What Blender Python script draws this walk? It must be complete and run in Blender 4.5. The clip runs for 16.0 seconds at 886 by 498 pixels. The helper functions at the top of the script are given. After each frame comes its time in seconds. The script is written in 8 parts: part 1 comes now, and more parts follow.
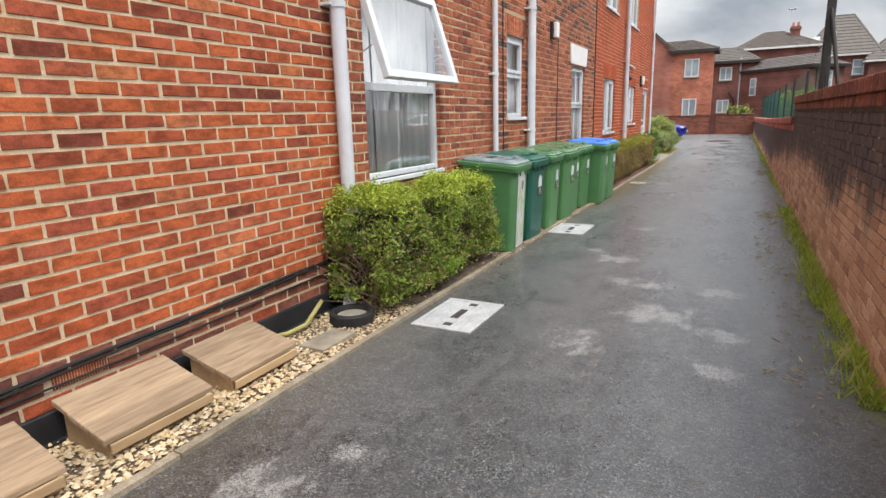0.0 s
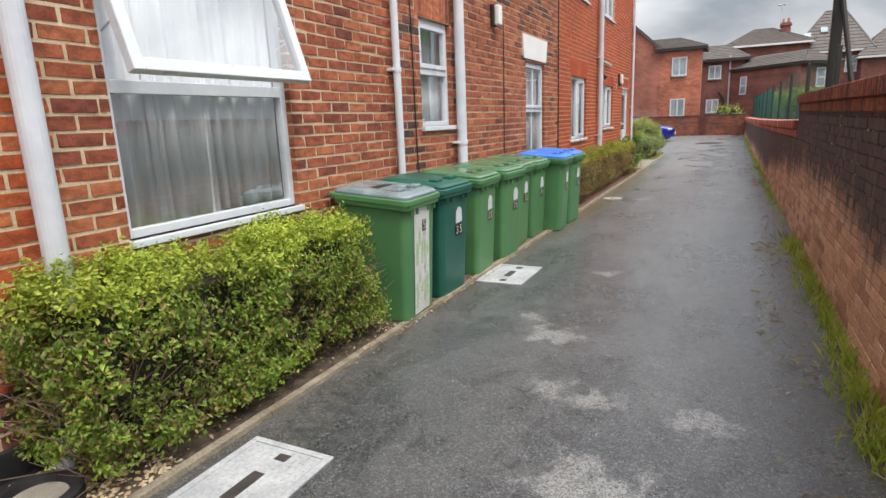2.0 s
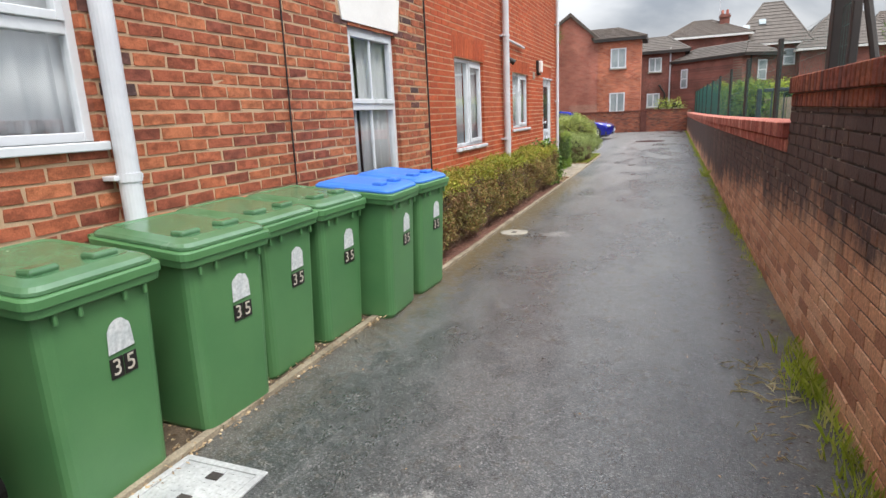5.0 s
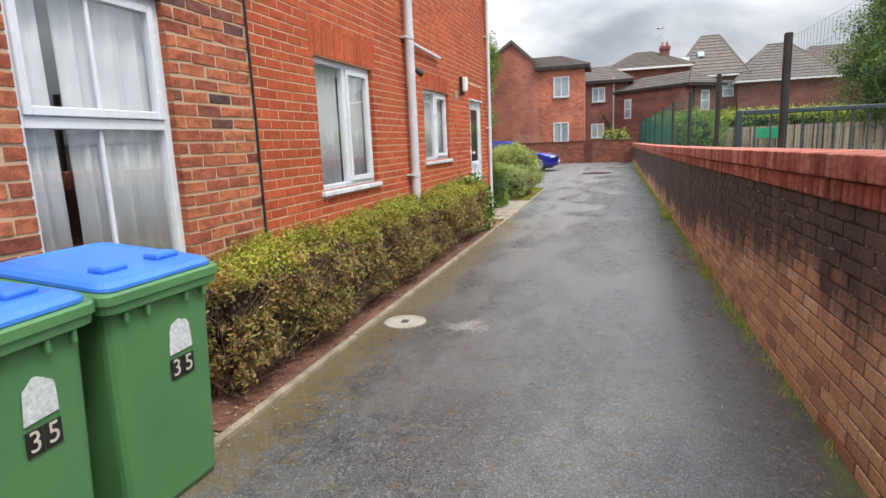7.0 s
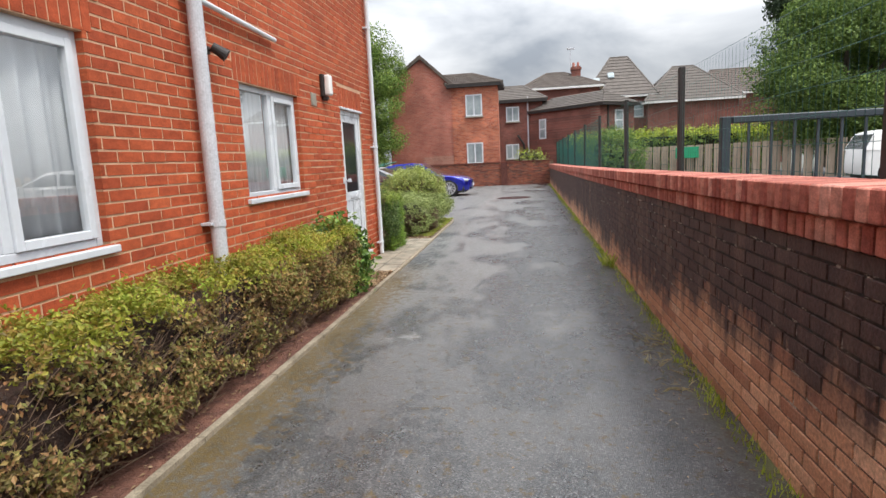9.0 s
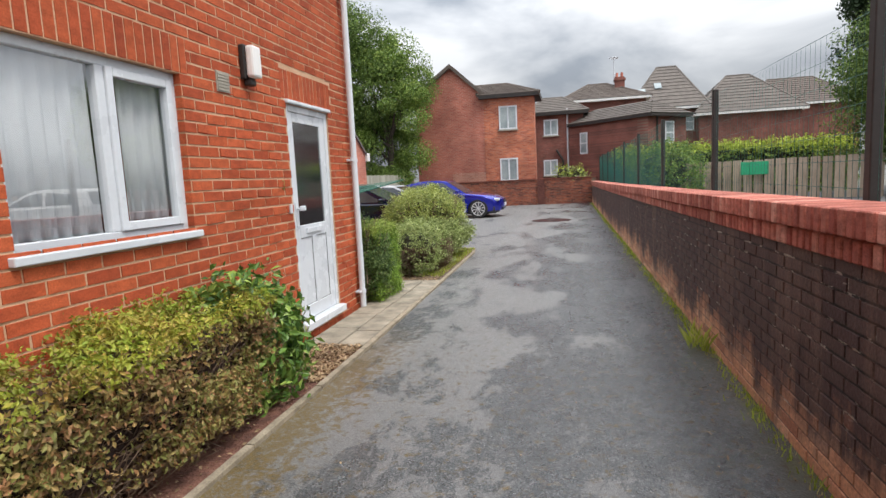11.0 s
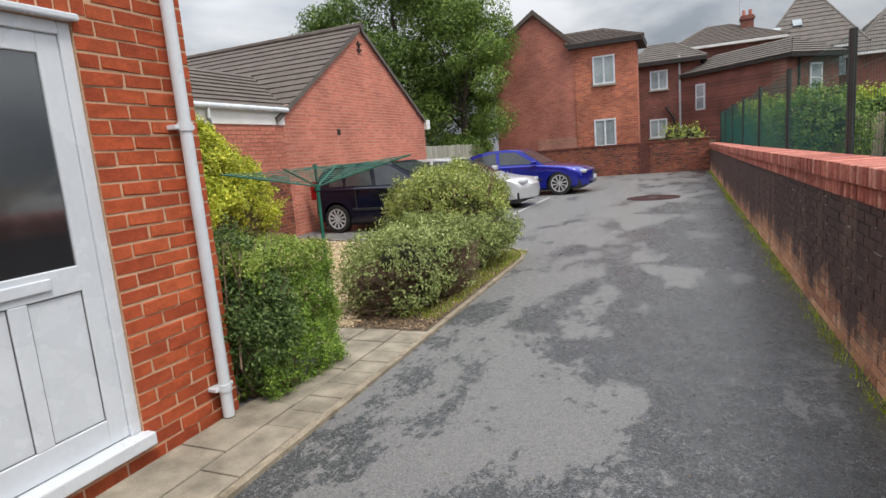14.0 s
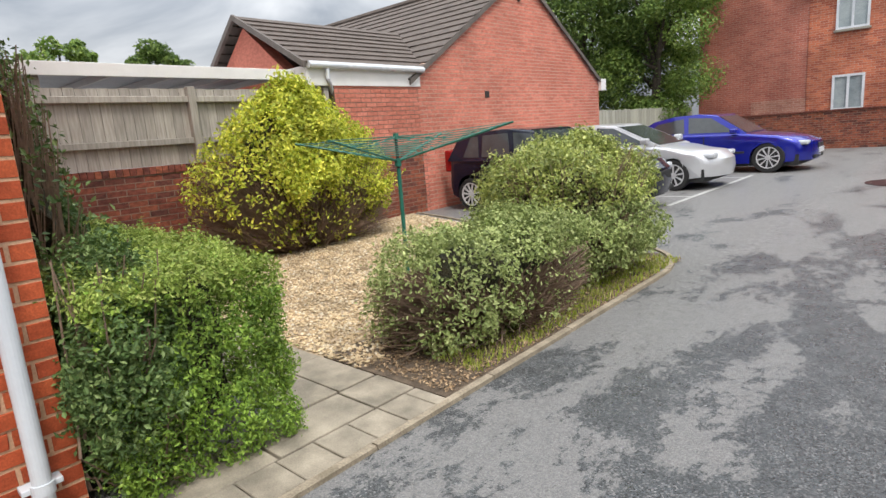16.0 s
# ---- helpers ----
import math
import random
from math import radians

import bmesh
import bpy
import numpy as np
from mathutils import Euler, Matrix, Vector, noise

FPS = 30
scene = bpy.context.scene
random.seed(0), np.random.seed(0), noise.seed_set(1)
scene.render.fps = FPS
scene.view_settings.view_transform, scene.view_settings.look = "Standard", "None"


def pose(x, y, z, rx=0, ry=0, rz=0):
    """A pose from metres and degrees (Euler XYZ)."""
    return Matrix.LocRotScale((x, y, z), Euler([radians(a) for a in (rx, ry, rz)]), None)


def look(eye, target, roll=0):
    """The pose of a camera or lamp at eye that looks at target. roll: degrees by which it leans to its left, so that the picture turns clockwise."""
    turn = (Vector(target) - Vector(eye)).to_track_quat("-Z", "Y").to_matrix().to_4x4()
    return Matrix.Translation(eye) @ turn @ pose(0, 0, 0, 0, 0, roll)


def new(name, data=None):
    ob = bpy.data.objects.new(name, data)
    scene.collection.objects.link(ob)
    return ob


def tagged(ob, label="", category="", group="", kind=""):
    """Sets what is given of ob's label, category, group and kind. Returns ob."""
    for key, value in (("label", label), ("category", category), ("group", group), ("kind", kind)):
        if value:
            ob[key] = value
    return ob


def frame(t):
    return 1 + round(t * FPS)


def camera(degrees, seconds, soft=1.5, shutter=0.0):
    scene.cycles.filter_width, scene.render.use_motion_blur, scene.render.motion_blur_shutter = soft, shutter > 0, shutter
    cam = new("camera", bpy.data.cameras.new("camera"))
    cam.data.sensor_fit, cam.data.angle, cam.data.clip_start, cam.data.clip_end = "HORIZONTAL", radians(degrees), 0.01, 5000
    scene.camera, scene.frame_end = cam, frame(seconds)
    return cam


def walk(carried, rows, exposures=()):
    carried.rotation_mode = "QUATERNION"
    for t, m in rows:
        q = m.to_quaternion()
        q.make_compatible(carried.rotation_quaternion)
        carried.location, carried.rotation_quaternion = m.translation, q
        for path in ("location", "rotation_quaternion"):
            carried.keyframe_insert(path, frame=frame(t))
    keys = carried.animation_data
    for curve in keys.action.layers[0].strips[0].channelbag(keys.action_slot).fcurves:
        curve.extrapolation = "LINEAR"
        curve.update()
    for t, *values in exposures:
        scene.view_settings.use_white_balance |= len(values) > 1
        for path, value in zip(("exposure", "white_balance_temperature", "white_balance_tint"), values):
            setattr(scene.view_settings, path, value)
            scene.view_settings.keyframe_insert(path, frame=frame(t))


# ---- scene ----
cam = camera(75.5, 16.0)
PATH = [
    (0, (0.021, 0.172, 1.447), (-0.873, 1.905, 1.005), -1.5),
    (0.5, (0.021, 0.733, 1.482), (-0.873, 2.481, 1.099), -1.0),
    (1, (0.038, 1.273, 1.499), (-0.876, 3.008, 1.103), -1.5),
    (1.5, (0.013, 1.831, 1.479), (-0.88, 3.57, 1.058), -1.9),
    (2, (0.016, 2.332, 1.493), (-0.862, 4.077, 1.06), -2.3),
    (2.5, (0.017, 2.881, 1.494), (-0.847, 4.629, 1.051), -2.7),
    (3, (-0.027, 3.447, 1.513), (-0.871, 5.204, 1.064), -2.8),
    (3.5, (-0.034, 4.048, 1.526), (-0.865, 5.809, 1.072), -2.8),
    (4, (-0.051, 4.745, 1.498), (-0.815, 6.538, 1.05), -2.6),
    (4.2, (-0.024, 5.005, 1.505), (-0.777, 6.801, 1.05), -2.7),
    (6.3, (-0.14, 7.821, 1.487), (-0.775, 9.671, 1.069), -2.7),
    (6.5, (-0.18, 8.097, 1.456), (-0.791, 9.958, 1.052), -2.8),
    (7, (-0.21, 8.799, 1.444), (-0.781, 10.681, 1.082), -2.4),
    (7.5, (-0.264, 9.499, 1.464), (-0.775, 11.413, 1.186), -2.9),
    (8, (-0.294, 10.24, 1.461), (-0.77, 12.167, 1.216), -2.7),
    (8.5, (-0.321, 11.029, 1.439), (-0.698, 12.97, 1.135), -2.8),
    (9, (-0.306, 11.783, 1.446), (-0.612, 13.737, 1.144), -2.8),
    (9.5, (-0.317, 12.546, 1.449), (-0.576, 14.509, 1.17), -2.7),
    (10, (-0.314, 13.256, 1.455), (-0.642, 15.214, 1.209), -2.8),
    (10.2, (-0.333, 13.494, 1.445), (-0.681, 15.448, 1.2), -2.8),
    (12.3, (-0.307, 16.117, 1.456), (-0.887, 18.017, 1.223), -3.3),
    (12.5, (-0.301, 16.369, 1.449), (-0.897, 18.263, 1.204), -3.5),
    (13, (-0.252, 16.995, 1.454), (-0.888, 18.871, 1.18), -4.3),
    (13.5, (-0.217, 17.625, 1.439), (-0.916, 19.475, 1.138), -4.7),
    (14, (-0.183, 18.216, 1.455), (-0.963, 20.029, 1.131), -4.8),
    (14.5, (-0.123, 18.731, 1.467), (-1.011, 20.49, 1.124), -4.7),
    (15, (-0.125, 19.275, 1.453), (-1.142, 20.959, 1.092), -4.4),
    (15.5, (-0.116, 19.777, 1.444), (-1.292, 21.35, 1.066), -4.3),
    (16, (-0.176, 20.253, 1.415), (-1.509, 21.693, 1.026), -4.4),
]
walk(cam, [(t, look(eye, target, roll)) for t, eye, target, roll in PATH],
     [(0.0, 0.78), (1.0, 0.63), (1.6, 0.66), (3.5, 0.88), (7.0, 0.90), (9.5, 0.76), (12.5, 0.55), (13.5, 0.44), (15.0, 0.56), (16.0, 0.70)])

# ---- sky, sun, exposure ----
world = bpy.data.worlds.new("world")
scene.world = world
world.use_nodes = True
wn, wl = world.node_tree.nodes, world.node_tree.links
wn.clear()
w_out = wn.new("ShaderNodeOutputWorld")
w_bg = wn.new("ShaderNodeBackground")
w_sky = wn.new("ShaderNodeTexSky")
w_sky.sky_type, w_sky.sun_disc = "NISHITA", False
w_sky.sun_elevation, w_sky.sun_rotation = radians(48), radians(120)
w_sky.dust_density = 3.0
w_str = wn.new("ShaderNodeVectorMath")
w_str.operation = "SCALE"
w_str.inputs["Scale"].default_value = 0.10
wl.new(w_sky.outputs[0], w_str.inputs[0])
w_tc = wn.new("ShaderNodeTexCoord")
w_map = wn.new("ShaderNodeMapping")
w_map.inputs["Scale"].default_value = (1.0, 1.0, 2.6)
w_map.inputs["Location"].default_value = (0.35, 0.2, 0.1)
w_no = wn.new("ShaderNodeTexNoise")
w_no.inputs["Scale"].default_value, w_no.inputs["Detail"].default_value, w_no.inputs["Roughness"].default_value = 2.6, 6.0, 0.5
w_no.inputs["Distortion"].default_value = 0.4
w_ramp = wn.new("ShaderNodeValToRGB")
w_ramp.color_ramp.elements[0].position, w_ramp.color_ramp.elements[0].color = 0.36, (0.42, 0.46, 0.52, 1)
w_ramp.color_ramp.elements[1].position, w_ramp.color_ramp.elements[1].color = 0.60, (1.0, 1.02, 1.05, 1)
w_mix = wn.new("ShaderNodeMix")
w_mix.data_type = "RGBA"
w_mix.inputs[0].default_value = 0.88
wl.new(w_tc.outputs["Generated"], w_map.inputs[0])
wl.new(w_map.outputs[0], w_no.inputs["Vector"])
wl.new(w_no.outputs["Fac"], w_ramp.inputs[0])
wl.new(w_str.outputs[0], w_mix.inputs[6])
wl.new(w_ramp.outputs[0], w_mix.inputs[7])
# an overcast sky is about three times as bright overhead as at the horizon
w_sep = wn.new("ShaderNodeSeparateXYZ")
w_up = wn.new("ShaderNodeMath")
w_up.operation, w_up.use_clamp = "MAXIMUM", False
w_up.inputs[1].default_value = 0.0
w_grad = wn.new("ShaderNodeMath")
w_grad.operation = "MULTIPLY_ADD"
w_grad.inputs[1].default_value, w_grad.inputs[2].default_value = 1.82, 0.30
w_all = wn.new("ShaderNodeVectorMath")
w_all.operation = "SCALE"
wl.new(w_tc.outputs["Generated"], w_sep.inputs[0])
wl.new(w_sep.outputs["Z"], w_up.inputs[0])
wl.new(w_up.outputs[0], w_grad.inputs[0])
wl.new(w_mix.outputs[2], w_all.inputs[0])
wl.new(w_grad.outputs[0], w_all.inputs["Scale"])
wl.new(w_all.outputs[0], w_bg.inputs[0])
w_bg.inputs[1].default_value = 1.0
wl.new(w_bg.outputs[0], w_out.inputs[0])

sun_data = bpy.data.lights.new("sun", "SUN")
sun_data.energy, sun_data.angle, sun_data.color = 1.5, radians(14), (1.0, 0.95, 0.87)
sun = new("sun", sun_data)
sun.matrix_world = look((13, -2, 27), (0, 6, 0))

# ---- node helpers and materials ----
def nodes_of(name):
    m = bpy.data.materials.new(name)
    m.use_nodes = True
    return m, m.node_tree.nodes, m.node_tree.links, m.node_tree.nodes["Principled BSDF"]


def ramp_node(n, stops):
    r = n.new("ShaderNodeValToRGB")
    e = r.color_ramp.elements
    while len(e) < len(stops):
        e.new(0.5)
    for k, (p, c) in enumerate(stops):
        e[k].position = p
        e[k].color = (*c, 1) if len(c) == 3 else c
    return r


def grey(v):
    return (v, v, v)


def noise_node(n, l, scale, detail=4.0, stretch=None, rough=0.55, space="Object"):
    tc = n.new("ShaderNodeTexCoord") if space == "Object" else n.new("ShaderNodeNewGeometry")
    out = tc.outputs["Object"] if space == "Object" else tc.outputs["Position"]
    mp = n.new("ShaderNodeMapping")
    mp.inputs["Scale"].default_value = stretch or (1, 1, 1)
    l.new(out, mp.inputs[0])
    t = n.new("ShaderNodeTexNoise")
    t.inputs["Scale"].default_value, t.inputs["Detail"].default_value, t.inputs["Roughness"].default_value = scale, detail, rough
    l.new(mp.outputs[0], t.inputs["Vector"])
    return t.outputs["Fac"]


def mix_col(n, l, fac, a, b, mode="MIX"):
    m = n.new("ShaderNodeMix")
    m.data_type, m.blend_type = "RGBA", mode
    for sock, v in ((0, fac), (6, a), (7, b)):
        if isinstance(v, (int, float)):
            m.inputs[sock].default_value = v
        elif isinstance(v, tuple):
            m.inputs[sock].default_value = (*v, 1) if len(v) == 3 else v
        else:
            l.new(v, m.inputs[sock])
    return m.outputs[2]


def math_node(n, l, op, a, b=0.0, clamp=False):
    m = n.new("ShaderNodeMath")
    m.operation, m.use_clamp = op, clamp
    for k, v in enumerate((a, b)):
        if isinstance(v, (int, float)):
            m.inputs[k].default_value = v
        else:
            l.new(v, m.inputs[k])
    return m.outputs[0]


def bump_to(n, l, p, height, strength, dist=0.01):
    b = n.new("ShaderNodeBump")
    b.inputs["Strength"].default_value, b.inputs["Distance"].default_value = strength, dist
    l.new(height, b.inputs["Height"])
    l.new(b.outputs[0], p.inputs["Normal"])


def piece_random(n, l):
    g, o = n.new("ShaderNodeNewGeometry"), n.new("ShaderNodeObjectInfo")
    return math_node(n, l, "FRACT", math_node(n, l, "ADD", g.outputs["Random Per Island"], o.outputs["Random"]))


def plain(name, a, b, scale=6.0, rough=0.6, bump=0.15, metal=0.0, fine=60.0, spec=0.5, coat=0.0, space="World", dist=0.005, grain=0.18):
    """Two tones over a broad noise, with a fine grain and relief."""
    m, n, l, p = nodes_of(name)
    big = noise_node(n, l, scale, 5, space=space)
    small = noise_node(n, l, fine, 3, space=space)
    r = ramp_node(n, [(0.32, a), (0.68, b)])
    l.new(big, r.inputs[0])
    r2 = ramp_node(n, [(0.3, grey(1 - grain)), (0.7, grey(1 + grain * 0.6))])
    l.new(small, r2.inputs[0])
    l.new(mix_col(n, l, 1.0, r.outputs[0], r2.outputs[0], "MULTIPLY"), p.inputs["Base Color"])
    rr = n.new("ShaderNodeMapRange")
    rr.inputs[3].default_value, rr.inputs[4].default_value = max(rough - 0.12, 0.02), min(rough + 0.12, 1)
    l.new(big, rr.inputs[0])
    l.new(rr.outputs[0], p.inputs["Roughness"])
    p.inputs["Metallic"].default_value, p.inputs["Specular IOR Level"].default_value, p.inputs["Coat Weight"].default_value = metal, spec, coat
    if bump:
        bump_to(n, l, p, small, bump, dist)
    return m


def brick_mat(name, stops, blotch=0.35, soot=0.0, rough=0.85):
    """Fired clay: a tone of its own for each brick, darker fire marks, grain."""
    m, n, l, p = nodes_of(name)
    r = ramp_node(n, stops)
    l.new(piece_random(n, l), r.inputs[0])
    marks = ramp_node(n, [(0.38, grey(1 - blotch)), (0.6, grey(1.12))])
    l.new(noise_node(n, l, 14, 5, (1, 1, 1.8), space="World"), marks.inputs[0])
    col = mix_col(n, l, 1.0, r.outputs[0], marks.outputs[0], "MULTIPLY")
    grain = noise_node(n, l, 120, 4, space="World")
    g2 = ramp_node(n, [(0.3, grey(0.75)), (0.7, grey(1.15))])
    l.new(grain, g2.inputs[0])
    col = mix_col(n, l, 1.0, col, g2.outputs[0], "MULTIPLY")
    broad = ramp_node(n, [(0.35, grey(0.8)), (0.65, grey(1.08))])
    l.new(noise_node(n, l, 0.9, 3, space="World"), broad.inputs[0])
    col = mix_col(n, l, 1.0, col, broad.outputs[0], "MULTIPLY")
    l.new(col, p.inputs["Base Color"])
    p.inputs["Roughness"].default_value = rough
    p.inputs["Specular IOR Level"].default_value = 0.25
    bump_to(n, l, p, noise_node(n, l, 55, 5, space="World"), 0.5, 0.006)
    return m


M_BRICK_OLD = brick_mat("old_orange_brick", [(0.0, (0.20, 0.055, 0.035)), (0.10, (0.33, 0.075, 0.035)), (0.35, (0.45, 0.105, 0.04)), (0.7, (0.52, 0.13, 0.045)), (0.9, (0.38, 0.09, 0.05)), (1.0, (0.62, 0.21, 0.08))])
M_BRICK_BROWN = brick_mat("old_brown_brick", [(0.0, (0.22, 0.07, 0.05)), (0.15, (0.33, 0.095, 0.055)), (0.6, (0.43, 0.13, 0.065)), (1.0, (0.50, 0.175, 0.085))])
M_BRICK_DARK = brick_mat("vitrified_dark_brick", [(0.0, (0.085, 0.055, 0.055)), (0.5, (0.15, 0.07, 0.06)), (1.0, (0.24, 0.09, 0.065))])
M_BRICK_DULL = brick_mat("dull_purple_brown_brick", [(0.0, (0.17, 0.065, 0.05)), (0.5, (0.26, 0.095, 0.065)), (1.0, (0.36, 0.13, 0.08))])
M_BRICK_NEW = brick_mat("new_orange_brick", [(0.0, (0.36, 0.070, 0.029)), (0.5, (0.43, 0.086, 0.033)), (1.0, (0.48, 0.107, 0.041))], blotch=0.15)
M_BRICK_CAP = brick_mat("pink_coping_brick", [(0.0, (0.32, 0.085, 0.065)), (0.4, (0.48, 0.155, 0.115)), (0.8, (0.56, 0.21, 0.155)), (1.0, (0.68, 0.33, 0.26))], blotch=0.25)
M_BRICK_BUNG = brick_mat("bungalow_brick", [(0.0, (0.55, 0.185, 0.13)), (0.5, (0.62, 0.215, 0.15)), (1.0, (0.68, 0.25, 0.18))], blotch=0.15)
M_BRICK_END = brick_mat("end_wall_brick", [(0.0, (0.13, 0.05, 0.04)), (0.5, (0.25, 0.075, 0.05)), (1.0, (0.34, 0.11, 0.06))])
M_MORTAR = plain("cream_lime_mortar", (0.52, 0.40, 0.25), (0.68, 0.55, 0.38), 9, 0.95, 0.6, fine=90)
mt = M_MORTAR.node_tree
mt_geo, mt_sep, mt_run = mt.nodes.new("ShaderNodeNewGeometry"), mt.nodes.new("ShaderNodeSeparateXYZ"), mt.nodes.new("ShaderNodeMapRange")
mt_run.inputs[1].default_value, mt_run.inputs[2].default_value, mt_run.inputs[4].default_value = 5.4, 7.0, 0.8
mt.links.new(mt_geo.outputs["Position"], mt_sep.inputs[0])
mt.links.new(mt_sep.outputs["Y"], mt_run.inputs[0])
mt_p = mt.nodes["Principled BSDF"]
mt_old = mt_p.inputs["Base Color"].links[0].from_socket
mt.links.new(mix_col(mt.nodes, mt.links, mt_run.outputs[0], mt_old, (0.42, 0.27, 0.17)), mt_p.inputs["Base Color"])
M_MORTAR_NEW = plain("buff_cement_mortar", (0.50, 0.30, 0.18), (0.62, 0.40, 0.26), 7, 0.95, 0.5, fine=90)
M_MORTAR_DARK = plain("weathered_mortar", (0.14, 0.10, 0.08), (0.30, 0.22, 0.16), 7, 0.95, 0.5, fine=90)


def stained_brick(name, stops, lime_amount, lime_from, soot):
    """Brown boundary masonry under black run-off stains that hang from the coping."""
    m, n, l, p = nodes_of(name)
    r = ramp_node(n, stops)
    l.new(piece_random(n, l), r.inputs[0])
    geo = n.new("ShaderNodeNewGeometry")
    sep = n.new("ShaderNodeSeparateXYZ")
    l.new(geo.outputs["Position"], sep.inputs[0])
    runs = noise_node(n, l, 2.0, 3, (1, 1, 0.14), 0.6, space="World")
    drips = noise_node(n, l, 9.0, 5, (1, 1, 0.10), 0.65, space="World")
    broad = noise_node(n, l, 0.45, 2, (1, 1, 0.3), space="World")
    blot = noise_node(n, l, 6.0, 6, space="World", rough=0.7)
    h = math_node(n, l, "ADD", math_node(n, l, "MULTIPLY", sep.outputs["Z"], 2.05), -0.82)
    ry = n.new("ShaderNodeMapRange")
    ry.inputs[1].default_value, ry.inputs[2].default_value, ry.inputs[4].default_value = 13.5, 18.0, 0.85
    l.new(sep.outputs["Y"], ry.inputs[0])
    h = math_node(n, l, "ADD", h, ry.outputs[0])
    r0 = n.new("ShaderNodeMapRange")
    r0.inputs[1].default_value, r0.inputs[2].default_value, r0.inputs[3].default_value, r0.inputs[4].default_value = 10.6, 11.4, -0.34, 0.0
    l.new(sep.outputs["Y"], r0.inputs[0])
    h = math_node(n, l, "ADD", h, r0.outputs[0])
    for tex, k in ((runs, 1.3), (drips, 1.1), (broad, 1.5), (blot, 0.75), (piece_random(n, l), 0.30)):
        h = math_node(n, l, "ADD", h, math_node(n, l, "MULTIPLY", math_node(n, l, "ADD", tex, -0.5), k))
    st = ramp_node(n, [(0.22, grey(0)), (0.45, grey(0.5)), (0.70, grey(0.95))])
    l.new(h, st.inputs[0])
    grain = ramp_node(n, [(0.3, grey(0.65)), (0.7, grey(1.2))])
    l.new(noise_node(n, l, 60, 5, space="World"), grain.inputs[0])
    col = mix_col(n, l, st.outputs[0], r.outputs[0], soot)
    lime = ramp_node(n, [(lime_from, grey(0)), (lime_from + 0.06, grey(1))])
    l.new(noise_node(n, l, 13, 6, (1, 0.45, 1.4), 0.7, space="World"), lime.inputs[0])
    tide = ramp_node(n, [(0.50, grey(0)), (0.66, grey(0.24))])
    l.new(noise_node(n, l, 5.0, 4, (1, 1, 0.12), 0.6, space="World"), tide.inputs[0])
    col = mix_col(n, l, tide.outputs[0], col, (0.30, 0.185, 0.13))
    col = mix_col(n, l, math_node(n, l, "MULTIPLY", lime.outputs[0], lime_amount), col, (0.50, 0.45, 0.38))
    l.new(mix_col(n, l, 1.0, col, grain.outputs[0], "MULTIPLY"), p.inputs["Base Color"])
    p.inputs["Roughness"].default_value = 0.75
    bump_to(n, l, p, noise_node(n, l, 50, 5, space="World"), 0.6, 0.008)
    return m


M_BRICK_STAIN = stained_brick("stained_boundary_brick", [(0.0, (0.34, 0.145, 0.085)), (0.25, (0.57, 0.28, 0.16)), (0.7, (0.68, 0.365, 0.215)), (1.0, (0.76, 0.45, 0.29))], 0.45, 0.66, (0.044, 0.022, 0.024))
M_MORTAR_STAIN = stained_brick("stained_boundary_mortar", [(0.0, (0.15, 0.095, 0.065)), (1.0, (0.20, 0.13, 0.09))], 0.95, 0.565, (0.012, 0.009, 0.010))


SCUFFS = [(-0.43, 4.43, 0.30), (-0.83, 3.72, 0.22), (0.0, 3.55, 0.16), (-1.43, 2.02, 0.10), (-1.0, 6.06, 0.22), (-0.55, 5.24, 0.16), (-1.6, 1.65, 0.22),
          (-1.28, 6.36, 0.13), (-0.98, 7.83, 0.16), (0.03, 4.15, 0.18), (0.0, 5.19, 0.20), (-0.82, 5.29, 0.15), (-1.4, 16.33, 0.15), (-1.32, 13.05, 0.20)]


